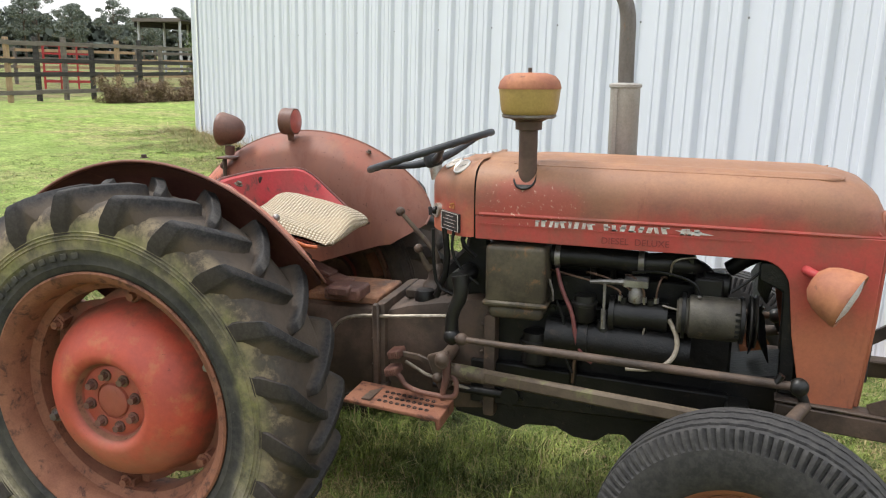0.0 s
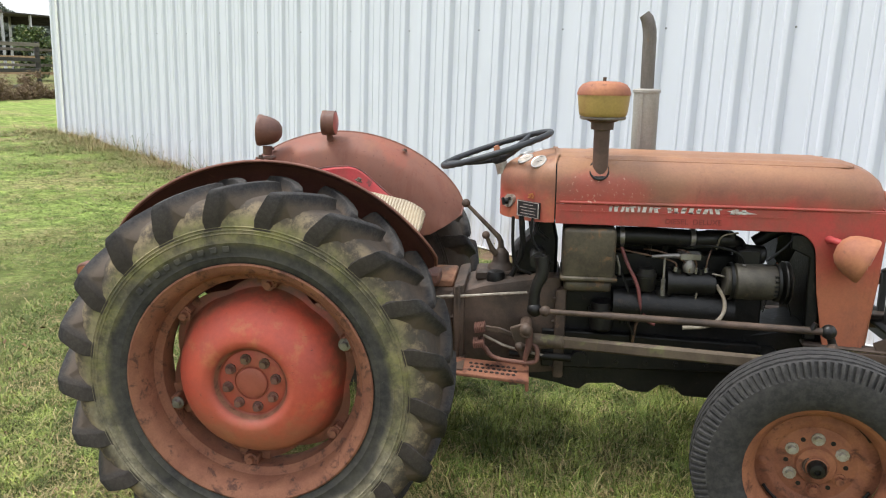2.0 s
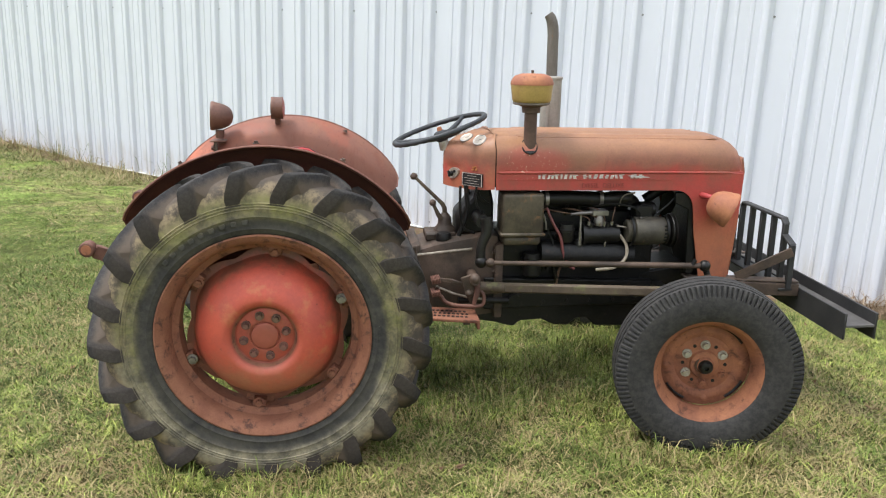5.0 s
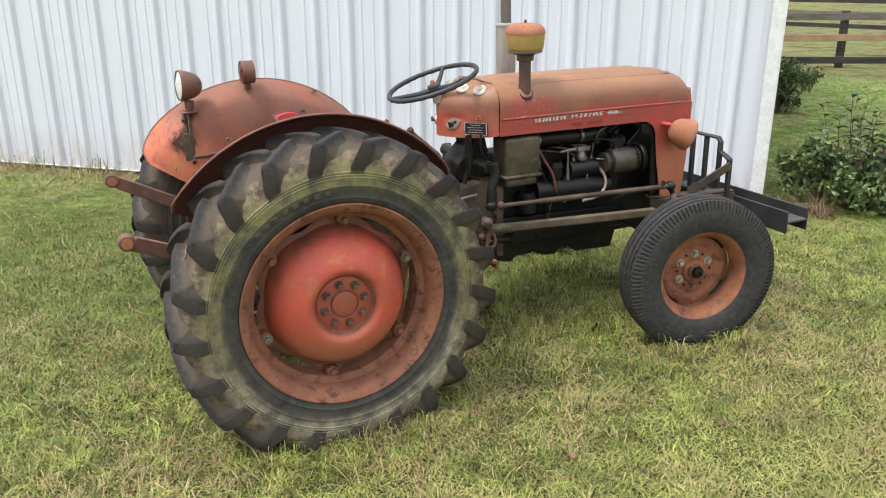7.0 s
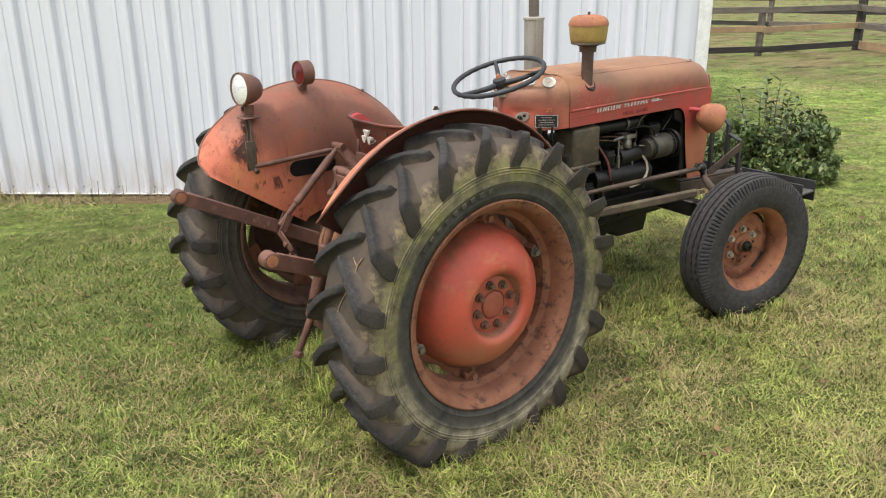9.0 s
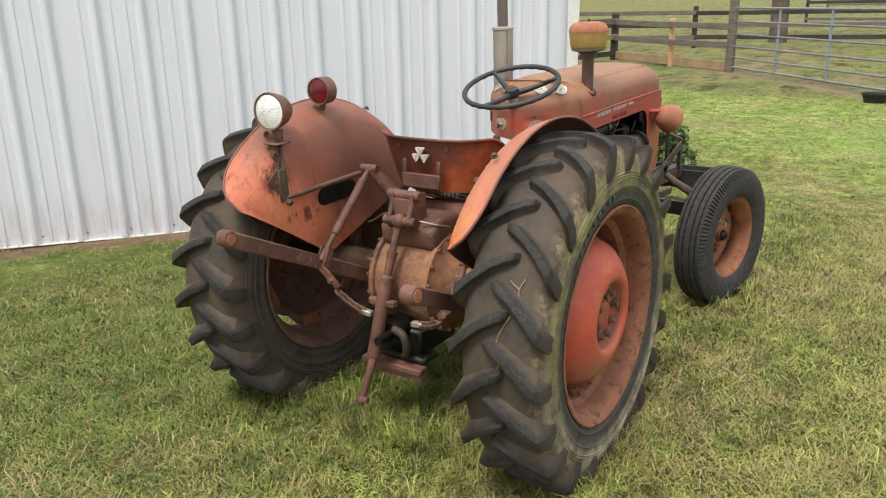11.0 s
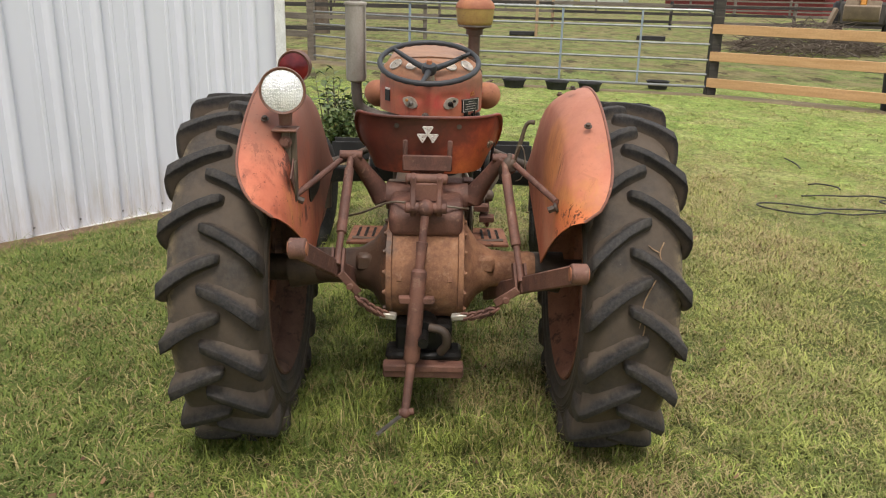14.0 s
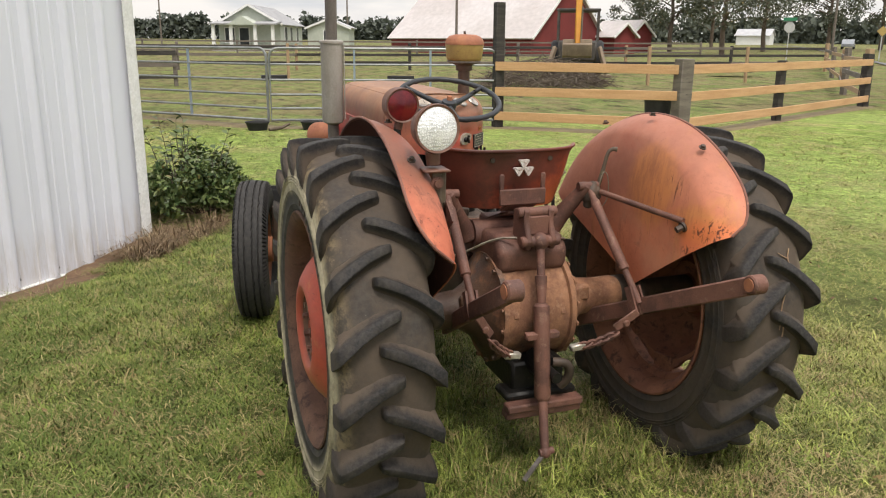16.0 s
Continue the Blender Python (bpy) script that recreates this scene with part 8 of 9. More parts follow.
for u0, nm in ((0.0, "wall_end"), (LENGTH, "wall_far_end")):
    we = Shape()
    x0, x1 = (0.003, 0.15) if u0 == 0 else (LENGTH - 0.15, LENGTH - 0.003)
    we.box((x0, -OUT * DEPTH, BASE), (x1, -OUT * 0.15, BH))
    part(nm, we, M_SIDING, barn)
wr = Shape()
wr.box((0.15, -OUT * DEPTH, BASE), (LENGTH - 0.15, -OUT * (DEPTH - 0.15), BH))
part("wall_rear", wr, M_SIDING, barn)
rf = Shape()
for sgn in (0, 1):
    a = -OUT * (-0.4 if sgn == 0 else DEPTH + 0.4)
    rf.add([(-0.4, a, BH), (LENGTH + 0.4, a, BH), (LENGTH + 0.4, -OUT * DEPTH / 2, BH + 1.5), (-0.4, -OUT * DEPTH / 2, BH + 1.5)], [(0, 1, 2, 3)])
part("roof", rf, M_ROOFTIN, barn, "grey tin roof", solid=0.06)
for u in (0.05, LENGTH - 0.05):
    gb_ = Shape()
    gb_.add([(u, -OUT * 0.05, BH), (u, -OUT * (DEPTH - 0.05), BH), (u, -OUT * DEPTH / 2, BH + 1.45)], [(0, 1, 2)])
    part("gable", gb_, M_SIDING, barn, solid=0.05)


# ---- leaves and trees ----
def leaf_cloud(name, centres, radius, per, size, seed, flat=0.8, aspect=0.55):
    """Many small leaf quads round centres (n, 3) with radii (n,)."""
    g = np.random.default_rng(seed)
    n = len(centres) * per
    c = np.repeat(np.asarray(centres, float), per, 0)
    r = np.repeat(np.asarray(radius, float), per)
    d = g.normal(0, 1, (n, 3))
    d /= np.linalg.norm(d, axis=1)[:, None]
    p = c + d * (r * g.random(n) ** 0.45)[:, None] * np.array([1, 1, flat])
    a = g.normal(0, 1, (n, 3))
    a /= np.linalg.norm(a, axis=1)[:, None]
    b = np.cross(a, g.normal(0, 1, (n, 3)))
    b /= np.linalg.norm(b, axis=1)[:, None]
    s = (size * g.uniform(0.6, 1.4, n))[:, None]
    v = np.stack([p - a * s, p - b * s * aspect, p + a * s, p + b * s * aspect], 1).reshape(-1, 3)
    return fast_mesh(name, v, np.arange(n * 4), np.arange(n) * 4)


def tree(x, y, height, crown, material, seed, label, clear=0.35, per=60, size=0.2, clumps=40, flat=0.7, group="trees"):
    rng = random.Random(seed)
    t = thing("tree", pose(x, y, lift(x, y) - 0.05, 0, 0, rng.uniform(0, 360)), label, "tree", group)
    tr = Shape()
    pts = [(0, 0, 0)]
    for i in range(1, 7):
        q = i / 6
        pts.append((rng.uniform(-0.12, 0.12) * height * 0.1, rng.uniform(-0.12, 0.12) * height * 0.1, height * 0.93 * q))
    tr.tube(pts, [height * 0.020 * (1 - 0.86 * i / 6) + 0.01 for i in range(7)], 9)
    cs, rs = [], []
    for i in range(clumps):
        q = clear + (1 - clear) * (i + rng.random()) / clumps
        env = crown * math.sin(math.pi * min(1.0, (q - clear) / (1 - clear) * 0.82 + 0.14)) ** 0.8
        a, d = rng.uniform(0, 6.283), env * rng.uniform(0.25, 1.0)
        c = (d * math.cos(a), d * math.sin(a), height * q)
        cs.append(c)
        rs.append(crown * rng.uniform(0.18, 0.36))
        if i % 2 == 0:
            k = min(6, max(1, int(q * 6)))
            tr.tube([(pts[k - 1][0], pts[k - 1][1], height * (q - 0.10)), (c[0] * 0.5, c[1] * 0.5, height * (q - 0.03)), c], [height * 0.007, height * 0.004, height * 0.0015], 5)
    part("trunk", tr, M_BARK, t)
    me = leaf_cloud("crown", cs, rs, per, size, seed, flat)
    me.materials.append(material)
    part("crown", me, material, t)
    return t


def shrub():
    t = thing("shrub", pose(4.95, 0.92, lift(4.95, 0.92)) @ Matrix.Scale(0.92, 4), "leafy dark green shrub beside the barn corner", "shrub")
    rng = random.Random(21)
    st, cs, rs = Shape(), [], []
    for i in range(90):
        a, d = rng.uniform(0, 6.283), math.sqrt(rng.random()) * 0.74
        edge = 0.74 * (0.80 + 0.20 * math.sin(3 * a + 0.8) + 0.10 * math.sin(7 * a))
        d = min(d, edge)
        h = (0.62 - 0.34 * (d / 0.74) ** 2) * rng.uniform(0.35, 1.0) * (0.85 + 0.25 * math.sin(2.0 * a + 2.2))
        c = (d * math.cos(a) * 1.05, d * math.sin(a) * 0.88, max(0.08, h))
        cs.append(c)
        rs.append(rng.uniform(0.07, 0.16))
        st.tube([(c[0] * 0.15, c[1] * 0.15, 0), (c[0] * 0.6, c[1] * 0.6, h * 0.55), (c[0], c[1], h + rng.uniform(0, 0.10))], [0.010, 0.006, 0.002], 5)
    part("stems", st, M_BARK, t)
    me = leaf_cloud("leaves", cs, rs, 105, 0.031, 22, 0.85, 0.46)
    me.materials.append(M_BUSHLEAF)
    part("leaves", me, M_BUSHLEAF, t)
    # long young shoots that stand clear of the crown, with larger leaves
    for i in range(15):
        a, d = rng.uniform(0, 6.283), rng.uniform(0.05, 0.60)
        foot = Vector((d * math.cos(a) * 0.7, d * math.sin(a) * 0.7, 0.30))
        tip = Vector((d * math.cos(a) + rng.uniform(-0.1, 0.1), d * math.sin(a) + rng.uniform(-0.1, 0.1), rng.uniform(0.66, 0.98) - 0.25 * (d / 0.6) ** 2))
        bow = foot.lerp(tip, 0.55) + Vector((rng.uniform(-0.05, 0.05), rng.uniform(-0.05, 0.05), 0.03))
        sh = Shape()
        sh.tube([foot, bow, tip], [0.006, 0.004, 0.002], 5, 1)
        shoot = part("shoot", sh, M_BARK, t)
        lf = Shape()
        for k in range(9):
            q = 0.35 + 0.65 * k / 8
            base = foot.lerp(bow, q / 0.55) if q < 0.55 else bow.lerp(tip, (q - 0.55) / 0.45)
            out = Vector((math.cos(k * 2.4 + i), math.sin(k * 2.4 + i), rng.uniform(0.1, 0.8))).normalized()
            ln = rng.uniform(0.070, 0.120)
            wd = out.cross(Vector((rng.uniform(-0.3, 0.3), rng.uniform(-0.3, 0.3), 1))).normalized() * ln * 0.32
            rise = Vector((0, 0, ln * 0.10))
            lf.add([base, base + out * ln * 0.45 + wd + rise, base + out * ln - rise, base + out * ln * 0.45 - wd + rise], [(0, 1, 2, 3)])
        part("shoot_leaves", lf, M_BUSHLEAF, shoot)


shrub()
back = thing("shrub", pose(8.1, 4.66, lift(8.1, 4.66)), "dark small-leaved shrub behind the barn corner", "shrub")
rng = random.Random(33)
cs = [(rng.gauss(0, 0.19), rng.gauss(0, 0.19), 0.10 + 0.55 * rng.random() ** 0.8) for i in range(40)]
me = leaf_cloud("leaves", cs, [rng.uniform(0.08, 0.17) for c in cs], 120, 0.028, 34, 0.9, 0.46)
me.materials.append(M_BUSHLEAF)
part("leaves", me, M_BUSHLEAF, back)
st_b = Shape()
for c in cs[::3]:
    st_b.tube([(c[0] * 0.2, c[1] * 0.2, 0), (c[0] * 0.7, c[1] * 0.7, c[2] * 0.6), c], [0.010, 0.006, 0.002], 5)
part("stems", st_b, M_BARK, back)


# ---- fences and gates ----
def board_fence(posts, rails, post_h, post_w, wood, post_wood, label, name="fence", wide=0.14, tops=None, widths=None):
    """Posts at (x, y), boards at heights on the near side between them."""
    f = thing(name, pose(posts[0][0], posts[0][1], 0), label, "fence")
    ox, oy = posts[0]
    rng = random.Random(len(posts) * 7 + int(post_h * 100))
    for i, (x, y) in enumerate(posts):
        z = lift(x, y)
        h = post_h * rng.uniform(0.96, 1.05) if not tops else tops[i]
        p = Shape()
        pw = post_w if not widths else widths[i]
        p.bar((x - ox, y - oy, z - 0.2), (x - ox + rng.uniform(-0.02, 0.02), y - oy, z + h), pw, pw, up=(0, 1, 0))
        part("post", p, post_wood if not isinstance(post_wood, (list, tuple)) else post_wood[i % len(post_wood)], f, bevel=0.012)
    for i in range(len(posts) - 1):
        a, b = Vector(posts[i]), Vector(posts[i + 1])
        d = (b - a).normalized()
        nv = Vector((d.y, -d.x))
        if nv.dot(Vector((0, 0)) - a) < 0:
            nv = -nv
        for k, h in enumerate(rails):
            s = Shape()
            e = nv * (post_w / 2 + 0.018)
            za, zb = lift(*a) + h + rng.uniform(-0.015, 0.015), lift(*b) + h + rng.uniform(-0.015, 0.015)
            pa, pb = a - d * 0.03 + e, b + d * 0.03 + e
            s.bar((pa.x - ox, pa.y - oy, za), (pb.x - ox, pb.y - oy, zb), 0.036, wide)
            w = wood if not isinstance(wood, (list, tuple)) else wood[(k if len(wood) == 4 else i + k) % len(wood)]
            part("board", s, w, f, bevel=0.005)
    return f


def tube_gate(a, b, top, label, uprights):
    """A welded tube gate from a to b with six rails and rounded ends."""
    a, b = Vector(a), Vector(b)
    g_ = thing("gate", pose(a.x, a.y, lift(*a)), label, "gate", "cattle gates")
    d = b - a
    n = 6
    zs = [0.14 + (top - 0.14) * (k / (n - 1)) ** 1.12 for k in range(n)]
    fr = Shape()
    r = 0.16
    w = d.length
    u = d.normalized()

    def P(s, z):
        return (u.x * s, u.y * s, z)
    loop = [P(0.03, 0.14), P(0.03, top - r)] + [P(0.03 + r - r * math.cos(radians(q)), top - r + r * math.sin(radians(q))) for q in (22, 45, 68)] + [P(0.03 + r, top), P(w - 0.03 - r, top)] + \
           [P(w - 0.03 - r + r * math.sin(radians(q)), top - r + r * math.cos(radians(q))) for q in (22, 45, 68)] + [P(w - 0.03, top - r), P(w - 0.03, 0.14), P(0.03, 0.14)]
    fr.tube(loop, 0.024, 8)
    part("gate_frame", fr, M_GALV, g_)
    for z in zs[1:-1]:
        s = Shape()
        s.rod(P(0.03, z), P(w - 0.03, z), 0.020, seg=8)
        part("rail", s, M_GALV, g_)
    for q in uprights:
        s = Shape()
        s.bar(P(w * q, 0.14), P(w * q, top), 0.035, 0.035, up=(u.x, u.y, 0))
        part("upright", s, M_BLUETUBE, g_)
    return g_


TALL, JOINT, BIGP, CORN = (11.08, -4.72), (12.15, -0.72), (16.30, 2.95), (19.45, 6.95)
tube_gate(TALL, JOINT, 1.40, "galvanised tube cattle gate with rounded corners, closed", (0.30, 0.63))
tube_gate(JOINT, BIGP, 1.40, "galvanised tube cattle gate with rounded corners, closed", (0.35, 0.66))
P2, P3, P4 = (8.98, -7.18), (10.72, -10.80), (13.20, -15.75)
board_fence([TALL, P2, P3, P4], (1.10, 0.66, 0.21), 1.25, 0.15, M_NEWWOOD, [M_BLACKWOOD, M_GREYWOOD, M_BLACKWOOD, M_BLACKWOOD], "fence of new pine boards on dark posts", wide=0.155, tops=(2.22, 1.28, 1.22, 1.32), widths=(0.17, 0.24, 0.15, 0.20))
board_fence([BIGP, (17.72, 4.753), CORN], (1.02, 0.60), 1.25, 0.17, M_GREYWOOD, [M_GREYWOOD, M_NEWWOOD, M_BLACKWOOD], "weathered board fence with dark posts and one pale new post", tops=(1.75, 1.16, 1.25), widths=(0.17, 0.13, 0.17))
bl_ = Shape()
bl_.bar((16.3, 2.95, 0.14), (19.45, 6.95, 0.14), 0.04, 0.2)
single("bottom_board", bl_, M_TANWOOD, "pale tan board along the foot of the fence", "board", bevel=0.005)
board_fence([CORN, (16.15, 7.72), (14.05, 8.62), (11.5, 9.6), (8.8, 10.6)], (1.05, 0.62, 0.17), 1.16, 0.13, [M_GREYWOOD, M_TANWOOD, M_BLACKWOOD, M_BLACKWOOD], [M_BLACKWOOD, M_GREYWOOD], "black, tan and grey weathered board fence")
board_fence([(27.0, 0.5), (25.5, 6.5), (24.0, 12.0), (22.0, 18.0)], (1.15, 0.75, 0.35), 1.35, 0.14, [M_BLACKWOOD, M_GREYWOOD], [M_GREYWOOD, M_BLACKWOOD], "weathered board fence of a far pen")
# black pen fence behind the barn's far corner
board_fence([(-19.3, 15.6), (-19.2, 17.9), (-19.1, 19.0), (-19.0, 20.1), (-18.9, 21.3), (-18.8, 22.5), (-18.75, 23.7), (-18.7, 24.9), (-18.6, 27.5)], (1.86, 1.30, 0.88, 0.30), 2.05, 0.14, [M_GREYWOOD, M_BLACKWOOD, M_BLACKWOOD, M_GREYWOOD], [M_BLACKWOOD, M_TANWOOD, M_BLACKWOOD, M_GREYWOOD], "tall black board fence of a cattle pen")


# ---- small things by the gates ----
def feed_tub(x, y, r, h, label, group="feed tubs", m=M_TUB):
    t = Shape()
    t.lathe([(0.0005, 0.02), (r * 0.72, 0.02), (r * 0.95, h - 0.01), (r * 1.06, h), (r * 1.06, h - 0.02), (r * 0.98, h - 0.03), (r * 0.80, 0.0), (0.0005, 0.0)], Matrix.Identity(4), 24)
    ob = single("feed_tub", t, m, label, "tub", group)
    ob.matrix_basis = pose(x, y, lift(x, y) + 0.002)
    return ob


for x, y in ((11.80, -0.45), (11.58, -1.38), (11.42, -2.12), (11.30, -2.68), (11.95, -4.05)):
    feed_tub(x, y, 0.20, 0.15, "low black rubber feed tub standing by the gate")
feed_tub(9.45, -7.05, 0.24, 0.62, "tall black plastic tub behind the fence post", "")
br = Shape()
br.tube([(11.55, -0.62, 0.03), (11.62, -0.85, 0.05), (11.70, -1.0, 0.11)], [0.03, 0.028, 0.02], 8)
single("fallen_branch", br, M_BARK, "short brown stick lying on the ground by the gate", "branch")
strip = Shape()
rows = []
rng = random.Random(8)
line = [(17.2, 4.1), (16.2, 2.8), (14.2, 1.0), (12.1, -0.8), (11.6, -2.6), (11.05, -4.7), (10.0, -6.1), (9.0, -7.2), (9.8, -9.0), (10.8, -10.8), (12.0, -13.4), (13.3, -15.9)]
for i, (x, y) in enumerate(line):
    w = 0.34 + rng.uniform(-0.12, 0.12)
    a = Vector(line[min(i + 1, len(line) - 1)]) - Vector(line[max(0, i - 1)])
    nn = Vector((a.y, -a.x)).normalized()
    rows.append([(x + nn.x * w * q, y + nn.y * w * q, lift(x + nn.x * w * q, y + nn.y * w * q) + (0.014 if abs(q) < 0.9 else -0.02)) for q in (-1, -0.6, 0, 0.6, 1)])
strip.sheet(rows)
single("bare_earth", strip, M_DIRT, "strip of bare brown earth along the fence line", "earth", kind="stuff")
for pts in (((3.30, -4.30), (3.27, -4.11), (3.37, -3.73), (3.51, -3.59), (3.47, -3.41), (3.53, -3.22), (3.50, -3.02)),
            ((3.22, -4.25), (3.29, -3.95), (3.35, -3.62), (3.28, -3.52), (3.12, -3.62), (3.00, -3.49), (3.08, -3.22), (3.04, -3.02), (3.17, -2.80), (3.20, -2.62), (3.13, -2.49), (3.00, -2.50), (2.86, -2.66), (2.82, -2.83), (2.95, -2.95), (2.88, -3.10), (2.93, -3.30), (2.99, -3.47)),
            ((3.94, -3.27), (3.97, -3.38), (3.82, -3.47), (3.72, -3.44)), ((5.27, -3.62), (4.95, -3.60), (4.68, -3.52))):
    cord = Shape()
    cord.tube([(x, y, 0.016 + 0.008 * math.sin(7 * i)) for i, (x, y) in enumerate(pts)], 0.0065, 8, 2)
    cord.v = [(x, y, z + lift(x, y) + 0.012) for x, y, z in cord.v]
    single("extension_cord", cord, M_CORD, "dark rubber cord lying in loops on the grass", "cord", "cord lengths")

# brush heap
g = np.random.default_rng(31)
n = 900
th = g.uniform(0, 6.283, n)
rr = np.sqrt(g.random(n)) * 2.75
bx, by = rr * np.cos(th), rr * np.sin(th) * 0.8
top = 1.0 * (1 - (rr / 2.85) ** 2)
bz = top * g.random(n) + 0.05
brush = Shape()
for i in range(n):
    a, l, tilt = g.uniform(0, 6.283), g.uniform(0.5, 1.7), g.uniform(-0.35, 0.5)
    d = Vector((math.cos(a), math.sin(a), tilt))
    p = Vector((bx[i], by[i], bz[i]))
    k = Vector((g.uniform(-0.1, 0.1), g.uniform(-0.1, 0.1), g.uniform(-0.05, 0.12)))
    r0 = g.uniform(0.005, 0.022)
    brush.tube([p - d * l / 2, p + k, p + d * l / 2], [r0, r0 * 0.8, r0 * 0.35], 4)
heap = single("brush_pile", brush, M_BRUSH, "heap of dry grey cut branches in the pasture", "brush pile", kind="stuff")
heap.matrix_basis = pose(24.2, -12.2, lift(24.2, -12.2), 0, 0, -60)


# ---- the yellow digger seen from behind ----
def digger():
    t = thing("backhoe_loader", pose(33.0, -18.4, lift(33.0, -18.4), 0, 0, 151) @ Matrix.Scale(1.22, 4), "yellow backhoe loader with a raised dipper arm", "digger")
    b = Shape()
    b.box((-1.7, -0.75, 0.55), (1.0, 0.75, 1.35))
    part("body", b, M_DIGDARK, t, bevel=0.08)
    c = Shape()
    c.box((-0.9, -0.85, 2.45), (0.6, 0.85, 2.56))
    part("cab_roof", c, M_DIGDARK, t, bevel=0.03)
    for x in (-0.85, 0.55):
        for y in (-0.78, 0.78):
            p = Shape()
            p.bar((x, y, 1.3), (x, y, 2.46), 0.08, 0.08, up=(0, 1, 0))
            part("cab_post", p, M_DIGDARK, t)
    boom = Shape()
    boom.bar((0.95, 0.0, 0.9), (1.15, 0.0, 3.4), 0.24, 0.32)
    boom.bar((1.15, 0.0, 3.4), (1.75, 0.0, 1.2), 0.20, 0.24)
    part("boom", boom, M_DIGGER, t, bevel=0.03)
    ram = Shape()
    ram.rod((1.2, 0.12, 1.2), (1.3, 0.12, 2.6), 0.05)
    part("hydraulic_ram", ram, M_STEEL, t)
    bk = Shape()
    bk.prism([(x_, z_ + 0.35) for x_, z_ in ((1.55, 0.55), (1.75, 0.35), (2.2, 0.42), (2.3, 0.85), (2.2, 0.9), (2.05, 0.55), (1.75, 0.55), (1.65, 1.05), (1.5, 1.0))], -0.55, 0.55)
    part("bucket", bk, M_DIGTAN, t, bevel=0.02)
    for y in (-0.85, 0.85):
        st = Shape()
        st.bar((0.9, y, 1.1), (1.35, y * 1.35, 0.12), 0.14, 0.18)
        st.box((1.15, y * 1.35 - 0.2, 0.0), (1.6, y * 1.35 + 0.2, 0.08))
        part("stabiliser", st, M_DIGTAN, t, bevel=0.02)
        w = Shape()
        w.lathe([(0.35, -0.2), (0.6, -0.2), (0.68, -0.12), (0.68, 0.12), (0.6, 0.2), (0.35, 0.2), (0.30, 0.05), (0.0005, 0.05)], Matrix.Translation((-0.6, y, 0.68)) @ Matrix.Rotation(radians(90), 4, "X"), 28)
        part("wheel", w, M_TUB, t)


digger()


# ---- houses and barns across the pasture ----
def gable_building(name, x, y, turn, w, l, wall_h, rise, wall_m, roof_m, label, category, windows=(), base=0.0, eave=0.35):
    """Gable end on local -x, w across y, l along x."""
    z = lift(x, y) + base
    t = thing(name, pose(x, y, z, 0, 0, turn), label, category)
    for nm, lo, hi in (("wall", (0, -w / 2, -1), (0.2, w / 2, wall_h)), ("wall", (l - 0.2, -w / 2, -1), (l, w / 2, wall_h)), ("wall", (0.2, -w / 2, -1), (l - 0.2, -w / 2 + 0.2, wall_h)), ("wall", (0.2, w / 2 - 0.2, -1), (l - 0.2, w / 2, wall_h))):
        s = Shape()
        s.box(lo, hi)
        part(nm, s, wall_m, t)
    for u in (0.02, l - 0.18):
        s = Shape()
        s.add([(u, -w / 2, wall_h), (u, w / 2, wall_h), (u, 0, wall_h + rise), (u + 0.16, -w / 2, wall_h), (u + 0.16, w / 2, wall_h), (u + 0.16, 0, wall_h + rise)], [(0, 1, 2), (5, 4, 3), (0, 3, 4, 1), (1, 4, 5, 2), (2, 5, 3, 0)])
        part("gable", s, wall_m, t)
    for sg in (-1, 1):
        s = Shape()
        k = rise / (w / 2)
        s.add([(-eave, sg * (w / 2 + eave), wall_h - eave * k), (l + eave, sg * (w / 2 + eave), wall_h - eave * k), (l + eave, 0, wall_h + rise + 0.02), (-eave, 0, wall_h + rise + 0.02)], [(0, 1, 2, 3)])
        part("roof", s, roof_m, t, solid=0.12)
        tr = Shape()
        tr.bar((-eave - 0.03, sg * (w / 2 + eave), wall_h - eave * k - 0.05), (-eave - 0.03, 0, wall_h + rise - 0.05), 0.06, 0.22)
        part("barge_board", tr, M_HOUSEWHITE, t)
    for side, u, z0, ww, hh in windows:
        fr = Shape()
        pn = Shape()
        if side == "front":
            fr.box((-0.06, u - ww / 2 - 0.1, z0 - 0.1), (-0.004, u + ww / 2 + 0.1, z0 + hh + 0.1))
            pn.box((-0.075, u - ww / 2, z0), (-0.062, u + ww / 2, z0 + hh))
        else:
            q = -1 if side == "right" else 1
            fr.box((u - ww / 2 - 0.1, q * (w / 2 + 0.004) if q > 0 else -w / 2 - 0.06, z0 - 0.1), (u + ww / 2 + 0.1, w / 2 + 0.06 if q > 0 else -w / 2 - 0.004, z0 + hh + 0.1))
            pn.box((u - ww / 2, w / 2 + 0.062 if q > 0 else -w / 2 - 0.075, z0), (u + ww / 2, w / 2 + 0.075 if q > 0 else -w / 2 - 0.062, z0 + hh))
        wob = part("window", fr, M_HOUSEWHITE, t)
        part("pane", pn, M_DARKPANE, wob)
    return t


